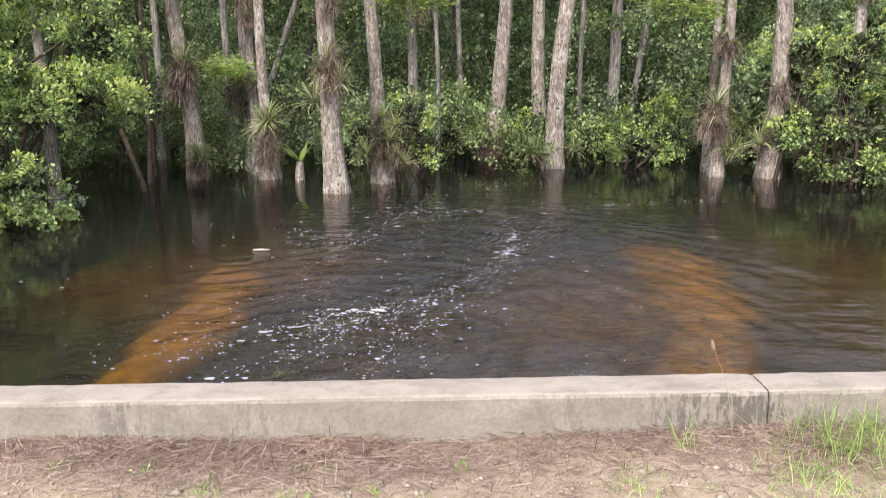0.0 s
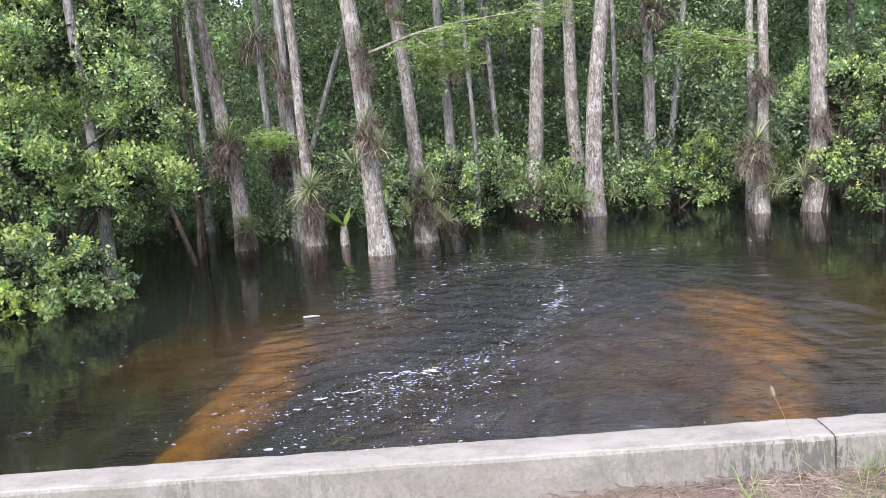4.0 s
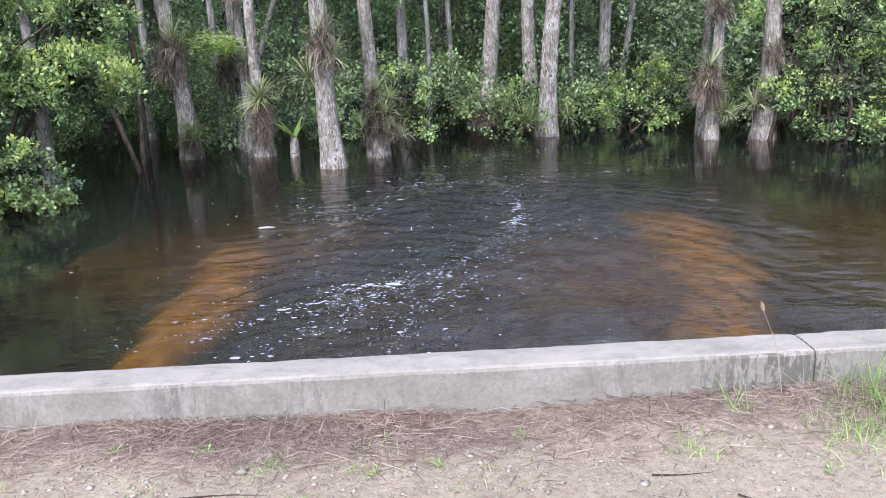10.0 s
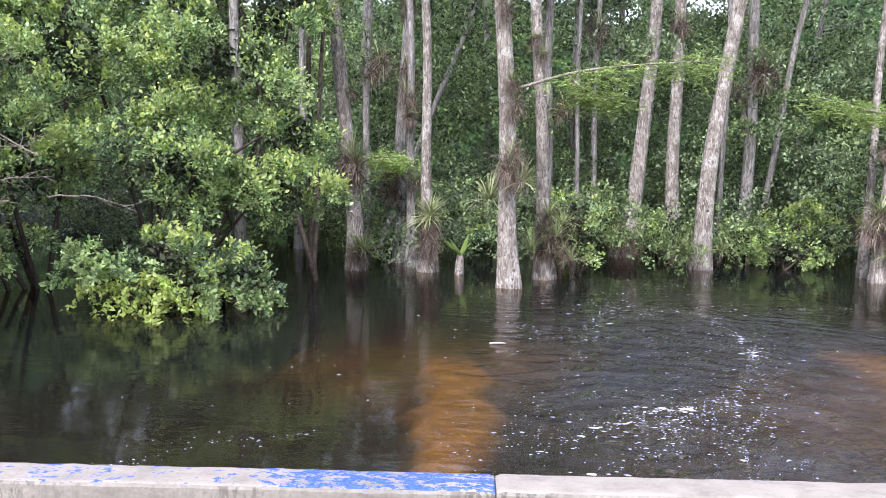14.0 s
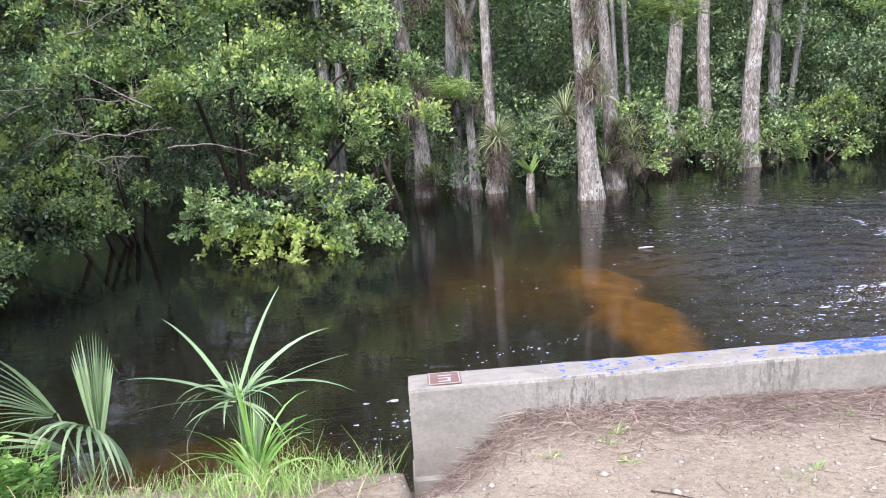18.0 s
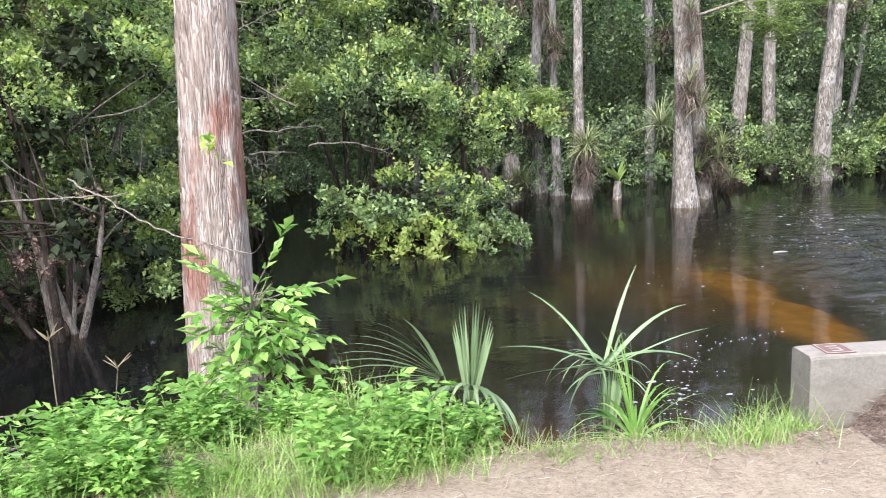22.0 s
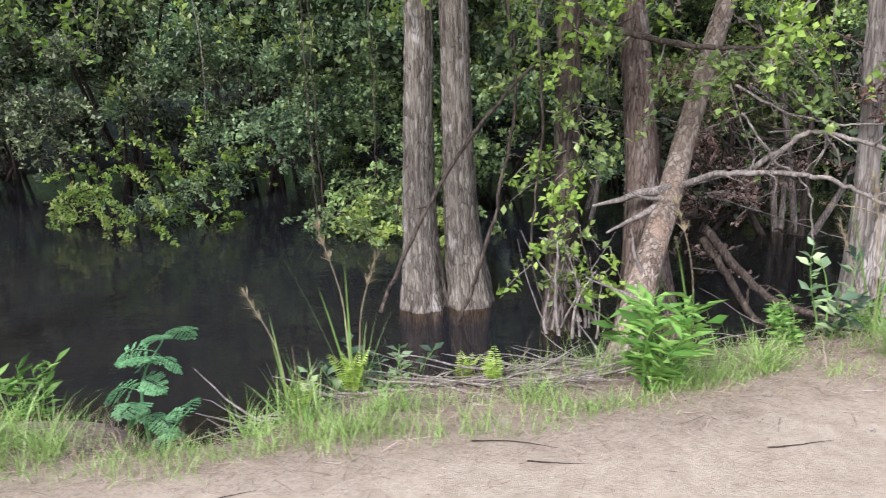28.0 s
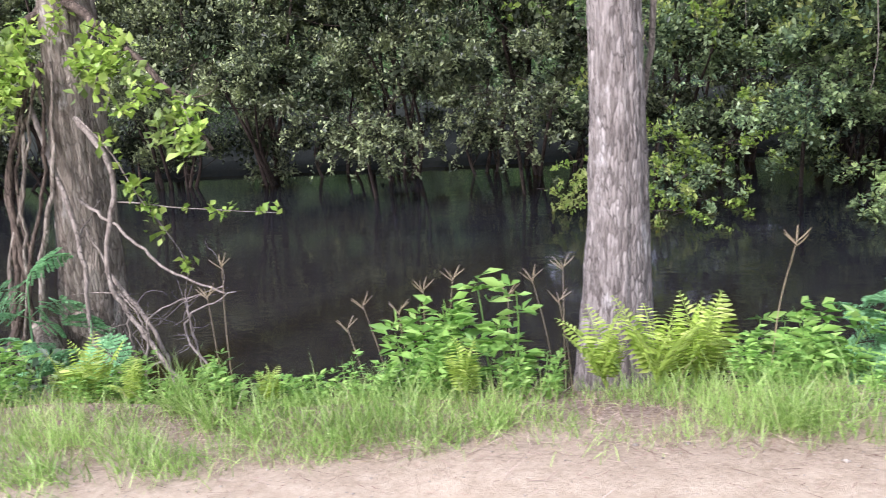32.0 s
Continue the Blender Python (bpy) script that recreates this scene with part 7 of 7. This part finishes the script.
limb("surface_root", [(-11.4, 3.44, -0.1), (-11.48, 3.2, -0.25), (-11.55, 3.05, -0.4)], 0.05, 0.03, STRIP_BARK, "thick root running down from the broad trunk", "roots")
limb("surface_root", [(-11.0, 3.55, -0.1), (-10.7, 3.4, -0.25), (-10.45, 3.3, -0.4)], 0.05, 0.025, STRIP_BARK, "thick root running down from the broad trunk", "roots")
limb("dead_branch", [(-9.8, 5.2, 1.1), (-9.4, 4.9, 0.95), (-8.9, 4.6, 0.75), (-8.3, 4.4, 0.6)], 0.008, 0.004, TWIG, "thin bare twig across the red trunk", twigs=4)
limb("dead_branch", [(-10.6, 5.2, 0.95), (-9.8, 5.0, 0.98), (-9.2, 4.8, 1.0)], 0.008, 0.004, TWIG, "thin bare twig across the red trunk", twigs=4)
limb("dead_branch", [(-11.05, 4.68, 1.05), (-10.88, 4.6, 1.18), (-10.7, 4.55, 1.36)], 0.02, 0.012, TWIG, "short broken stub on the thin trunk", twigs=3)
for k in range(12):
    x0, y0, z0 = rng.uniform(-12.6, -11.5), rng.uniform(4.6, 6.5), rng.uniform(-0.3, 1.2)
    limb("dead_branch", [(x0, y0, z0), (x0 + rng.normal() * 0.3, y0 - 0.2, z0 + rng.normal() * 0.25), (x0 + rng.normal() * 0.6, y0 - 0.4, z0 + rng.normal() * 0.4)], 0.010, 0.004, DARK_TWIG if k % 2 else TWIG, "tangled dry twig over black water", twigs=6, twig_len=0.5)
for k in range(10):
    x0 = rng.uniform(-10.8, -9.6)
    limb("dead_branch", [(x0, 3.5, -0.35), (x0 + rng.normal() * 0.3, 3.4, -0.15 + rng.uniform(0, 0.3)), (x0 + rng.normal() * 0.5, 3.3, -0.2 + rng.uniform(0, 0.4))], 0.008, 0.003, TWIG, "tangled dry twig on the bank", twigs=6, twig_len=0.35)


def hang_vines(*rows):
    for (pts, r) in rows:
        limb("vine", pts, r, r * 0.6, BROWN_BARK if pts[0][0] > -16 else TWIG, "bare woody vine hanging beside a trunk", "vine", twigs=2 if r > 0.015 else 0, group="vines")


hang_vines(([(-14.6, 4.2, -0.7), (-14.4, 4.15, -0.2), (-14.2, 4.1, 0.5), (-14.05, 4.1, 1.4), (-14.2, 4.0, 2.6)], 0.018), ([(-15.3, 4.2, -0.6), (-15.0, 4.1, 0.0), (-14.6, 4.1, 0.7), (-14.2, 4.0, 1.2), (-13.9, 4.0, 1.5)], 0.02))
hang_vines(([(-19.02, 2.1, 2.7), (-19.10, 2.2, 1.65), (-19.20, 2.4, 1.15), (-19.26, 2.5, 0.73), (-19.31, 2.5, 0.35), (-19.27, 2.5, 0.05), (-19.25, 2.5, -0.6)], 0.022), ([(-15.68, 3.85, 2.6), (-15.7, 3.85, 1.2), (-15.71, 3.85, 0.1)], 0.006), ([(-15.62, 3.85, 2.6), (-15.66, 3.9, 1.2), (-15.64, 3.85, 0.4)], 0.005))
hang_vines(([(-15.2, 3.9, 2.6), (-15.15, 3.85, 1.4), (-15.2, 3.85, 0.6)], 0.005), ([(-13.9, 4.0, 2.4), (-13.85, 3.9, 1.0), (-13.95, 3.9, 0.0), (-13.8, 3.9, -0.6)], 0.012), ([(-13.55, 4.0, 2.0), (-13.65, 3.9, 0.8), (-13.5, 3.9, -0.1)], 0.010))
hang_vines(([(-23.0, 1.3, 1.5), (-22.7, 1.2, 1.1), (-22.8, 1.1, 0.4), (-22.5, 1.0, 0.0), (-22.1, 0.9, -0.4)], 0.022), ([(-23.1, 1.3, 0.9), (-22.6, 1.1, 0.7), (-22.2, 1.0, 0.45), (-21.8, 1.0, 0.3)], 0.012), ([(-22.9, 1.2, 0.4), (-22.5, 1.1, 0.0), (-22.3, 1.0, -0.35)], 0.018))
hang_vines(([(-23.3, 1.2, 1.6), (-23.0, 1.1, 0.7), (-22.95, 1.0, 0.0), (-23.0, 1.0, -0.5)], 0.02), ([(-17.3, 5.5, 2.6), (-17.2, 5.4, 1.6), (-17.25, 5.4, 1.0)], 0.005))
for k in range(7):
    a, b = rng.uniform(-0.22, 0.22), rng.uniform(-0.2, 0.2)
    limb("vine", [(-23.7 + a, 1.1, -0.35), (-23.5 + b, 1.08, 0.4), (-23.35 + a, 1.12, 1.1), (-23.15 + b, 1.2, 1.9)], rng.uniform(0.012, 0.035), 0.01, STRIP_BARK if k % 2 else BROWN_BARK, "woody vine climbing the old trunk", "vine", group="vines")
limb("surface_root", [(-23.5, 1.15, 0.0), (-23.3, 0.95, -0.2), (-23.25, 0.8, -0.45)], 0.10, 0.05, STRIP_BARK, "knobby root at the foot of the old trunk", "roots")
limb("surface_root", [(-23.2, 1.2, 0.05), (-22.9, 1.1, -0.25), (-22.7, 1.0, -0.5)], 0.07, 0.03, STRIP_BARK, "knobby root at the foot of the old trunk", "roots")
for (x0, y0) in ((-22.6, 1.0), (-22.3, 1.0), (-22.0, 0.95), (-21.8, 0.9), (-22.4, 0.8)):
    limb("dead_branch", [(x0, y0, -0.4), (x0 + rng.normal() * 0.2, y0, 0.1), (x0 + rng.normal() * 0.4, y0, 0.35)], 0.009, 0.004, TWIG, "tangled dry twig on the bank", twigs=9, twig_len=0.4)


# leafy twigs that hang into the top of the view
def leafy_twig(start, way, length, leaf, material, label, sag=0.5, n_leaves=14, wiggle=0.1):
    t = tagged(empty("leafy_twig", start), label, "branch", "hanging twigs")
    p, r = branch((0, 0, 0), way, length, 0.007, wiggle, sag, 10)
    v, f = tube(p, r, 5)
    link_mesh("twig", v, f, TWIG, t, smooth=True, uniform=4)
    k = rng.integers(2, 11, n_leaves)
    v, f = sprays(p[k], unit(rng.normal(size=(n_leaves, 3)) + [0, 0, 0.2]), 4, leaf, leaf * 0.9, 0.62)
    link_mesh("foliage", v, f, material, t, uniform=3)


BOUGHS = [[(-14.9, 4.5, 3.2), (-14.0, 4.0, 2.5), (-13.0, 3.7, 2.2), (-12.0, 3.5, 2.0), (-11.2, 3.3, 1.9)], [(-14.5, 4.5, 2.8), (-13.6, 4.2, 1.9), (-12.8, 3.9, 1.6), (-12.0, 3.8, 1.55)],
          [(-14.9, 4.6, 3.4), (-16.2, 5.3, 3.0), (-18.0, 5.8, 2.7), (-19.8, 6.2, 2.6), (-21.2, 6.5, 2.7)], [(-23.3, 1.5, 2.3), (-23.5, 1.2, 1.9), (-23.6, 1.0, 1.5)], [(-23.2, 1.5, 2.4), (-22.6, 1.2, 2.1), (-22.15, 1.1, 1.75), (-21.8, 1.1, 1.25)]]
BP = []
for pts in BOUGHS:
    limb("bough", pts, 0.04, 0.012, BROWN_BARK, "bough of a bank tree hung with leafy twigs", twigs=4, group="boughs")
    BP.append(smooth_path(pts, 40))


# unseen crown boughs of the bank trees, added to shade the channel
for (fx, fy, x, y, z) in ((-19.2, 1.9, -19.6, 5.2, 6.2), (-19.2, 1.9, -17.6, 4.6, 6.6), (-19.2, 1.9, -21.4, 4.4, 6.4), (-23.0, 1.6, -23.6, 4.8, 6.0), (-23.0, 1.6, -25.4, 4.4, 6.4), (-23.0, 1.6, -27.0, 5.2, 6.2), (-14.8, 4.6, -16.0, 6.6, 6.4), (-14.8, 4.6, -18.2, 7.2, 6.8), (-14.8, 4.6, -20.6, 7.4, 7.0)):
    t = limb("bough", [(fx, fy, 6.4), ((x + fx) / 2, (y + fy) / 2, (z + 6.8) / 2), (x, y, z)], 0.07, 0.02, BROWN_BARK, "added unseen leafy bough that shades the channel", twigs=3, group="boughs")
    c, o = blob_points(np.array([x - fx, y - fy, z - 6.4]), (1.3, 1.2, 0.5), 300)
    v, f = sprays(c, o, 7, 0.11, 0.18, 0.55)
    link_mesh("foliage", v, f, SHADED_GREEN, t, uniform=3)
# unseen boughs of the twin trees, added over the bank to block sun
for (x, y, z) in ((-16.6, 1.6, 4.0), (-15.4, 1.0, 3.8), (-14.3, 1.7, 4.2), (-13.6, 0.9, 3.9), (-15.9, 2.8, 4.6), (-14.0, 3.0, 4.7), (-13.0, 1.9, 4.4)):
    t = limb("bough", [(-14.8, 4.5, 5.2), ((x - 14.8) / 2, (y + 4.5) / 2, (z + 5.3) / 2), (x, y, z)], 0.05, 0.012, BROWN_BARK, "added unseen leafy bough that shades the bank and twin trunks", twigs=3, group="boughs")
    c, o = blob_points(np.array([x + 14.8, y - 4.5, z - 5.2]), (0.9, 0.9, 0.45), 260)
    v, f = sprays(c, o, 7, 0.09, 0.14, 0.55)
    link_mesh("foliage", v, f, SHADED_GREEN, t, uniform=3)


def on_bough(k):
    return tuple(BP[k][int(rng.integers(4, 40))])


for k in range(38):
    leafy_twig(on_bough(k % 2), (rng.normal(), -0.4, -0.5), rng.uniform(0.5, 1.0), 0.07, YELLOW_GREEN if k % 2 == 0 else VINE_LEAF, "twig with fresh green leaves hanging from a bank tree", n_leaves=12)
for k in range(34):
    leafy_twig((rng.uniform(-13.95, -13.3), rng.uniform(3.85, 4.1), rng.uniform(-0.3, 1.8)), (rng.normal(), -0.6, -0.2), 0.4, 0.07, YELLOW_GREEN if k % 2 else VINE_LEAF, "leafy vine climbing a brown trunk", n_leaves=8)
for k in range(22):
    leafy_twig(on_bough(2), (rng.normal() * 0.5, -0.4, -0.8), rng.uniform(0.5, 1.2), 0.10, VINE_LEAF if k % 3 else YELLOW_GREEN, "hanging twig with broad pale leaves", n_leaves=10)
for k in range(30):
    leafy_twig(on_bough(3 + k % 2), (rng.uniform(-0.5, 0.7), -0.4, -0.3), rng.uniform(0.25, 0.5), 0.085, YELLOW_GREEN if k % 3 else VINE_LEAF, "twig with yellow-green leaves beside the old trunk", n_leaves=10)
leafy_twig((-22.9, 1.2, 1.5), (1.0, -0.1, -0.55), 1.3, 0.075, YELLOW_GREEN, "long twig with yellow-green leaves over black water", n_leaves=26)
leafy_twig((-22.7, 1.2, 0.9), (1.0, 0.0, -0.05), 1.3, 0.06, YELLOW_GREEN, "long twig with yellow-green leaves over black water", n_leaves=14, sag=0.1)
leafy_twig((-8.45, 4.2, 1.35), (0.4, -0.4, 0.05), 0.22, 0.09, YELLOW_GREEN, "few round leaves on a twig by the red trunk", n_leaves=3)

for k in range(9):
    leafy_twig((-11.1 + rng.normal() * 0.14, 4.6, 1.12 + rng.normal() * 0.12), (rng.normal(), -0.5, rng.normal() * 0.6), 0.28, 0.06, RUSTY, "twig of withered brown leaves on the thin trunk", n_leaves=7)
for k in range(26):
    leafy_twig((rng.uniform(-12.6, -11.5), rng.uniform(4.2, 6.0), rng.uniform(-0.4, 2.2)), (rng.normal(), -0.3, rng.normal() * 0.4), 0.5, 0.05, RUSTY, "withered rusty twig between the trunks", n_leaves=7)

# ---- foam and floating bits ----
def foam_flecks(points, n, scatter, size):
    p = smooth_path(points, 60)
    k = rng.integers(0, 60, n)
    return p[k] + rng.normal(size=(n, 2)) * scatter * rng.gamma(1.2, 0.8, (n, 1)), rng.gamma(1.1, size * 0.5, n) + 0.003


groups = [foam_flecks([(-0.94, 7.1), (-0.24, 7.4), (0.5, 8.5), (1.0, 10.1), (0.9, 12.2)], 240, 0.26, 0.0065), foam_flecks([(-1.9, 6.0), (-1.3, 6.7), (-0.6, 6.9), (0.1, 7.6)], 200, 0.17, 0.009),
          foam_flecks([(-0.5, 5.2), (-0.3, 6.0), (-0.15, 6.6), (0.3, 7.3)], 180, 0.24, 0.008), foam_flecks([(-1.4, 5.6), (-0.9, 6.2), (-0.6, 7.0)], 140, 0.35, 0.009),
          foam_flecks([(-2.0, 11.2), (-1.1, 10.1), (-0.5, 12.3), (0.6, 12.6), (2.5, 13.0), (4.6, 13.5)], 380, 0.45, 0.009), foam_flecks([(-2.4, 5.5), (-1.6, 8.0), (0.0, 14.0), (2.0, 16.0)], 300, 0.9, 0.008), foam_flecks([(-7, 7), (-4.0, 9.0), (-2, 12)], 50, 1.4, 0.009), foam_flecks([(-5.5, 4.2), (-5.15, 4.9), (-4.7, 5.8), (-3.8, 6.3)], 130, 0.16, 0.008),
          foam_flecks([(-0.94, 7.1), (-0.24, 7.4), (0.5, 8.5), (1.0, 10.1), (0.9, 12.2)], 120, 0.17, 0.0065), foam_flecks([(-0.9, 7.3), (-0.6, 7.2), (-0.4, 7.25)], 40, 0.14, 0.018), foam_flecks([(0.75, 9.2), (0.95, 10.0), (1.0, 10.8)], 50, 0.10, 0.020)]
c = np.concatenate([g[0] for g in groups])
r = np.concatenate([g[1] for g in groups])
ok = (c[:, 1] > wall_y(c[:, 0]) + 0.6)
c, r = c[ok], r[ok]
n, m = len(c), 7
ang = np.linspace(0, 2 * math.pi, m, endpoint=False)
rr = r[:, None] * rng.uniform(0.55, 1.3, (n, m))
CHf = smooth(1.15, 0.25, np.hypot((c[:, 0] - 0.7) / 3.8, (c[:, 1] - 8.0) / 6.5))
top = np.stack([c[:, 0], c[:, 1], WATER_Z + 0.012 + 0.022 * CHf], 1)[:, None]
ring = np.stack([c[:, :1] + np.cos(ang) * rr * 1.3, c[:, 1:] + np.sin(ang) * rr * 0.8, np.full((n, m), WATER_Z) + (0.006 + 0.022 * CHf)[:, None]], 2)
v = np.concatenate([top, ring], 1).reshape(-1, 3)
i = (np.arange(n) * (m + 1))[:, None]
f = np.concatenate([i + [[0, 1 + k, 1 + (k + 1) % m]] for k in range(m)], 1).reshape(-1, 3)
tagged(link_mesh("foam", v, f, FOAM, uniform=3), "white foam flecks drifting in the eddies", "foam", kind="stuff")
t = tagged(empty("floating_stick", (-2.3, 9.9, WATER_Z + 0.008)), "pale stick floating on the water", "stick")
v, f = tube([(0, 0, 0), (0.1, 0.01, 0.004), (0.2, 0.02, 0)], [0.012, 0.016, 0.008], 6)
link_mesh("wood", v, f, PLATE_WHITE, t, smooth=True, uniform=4)
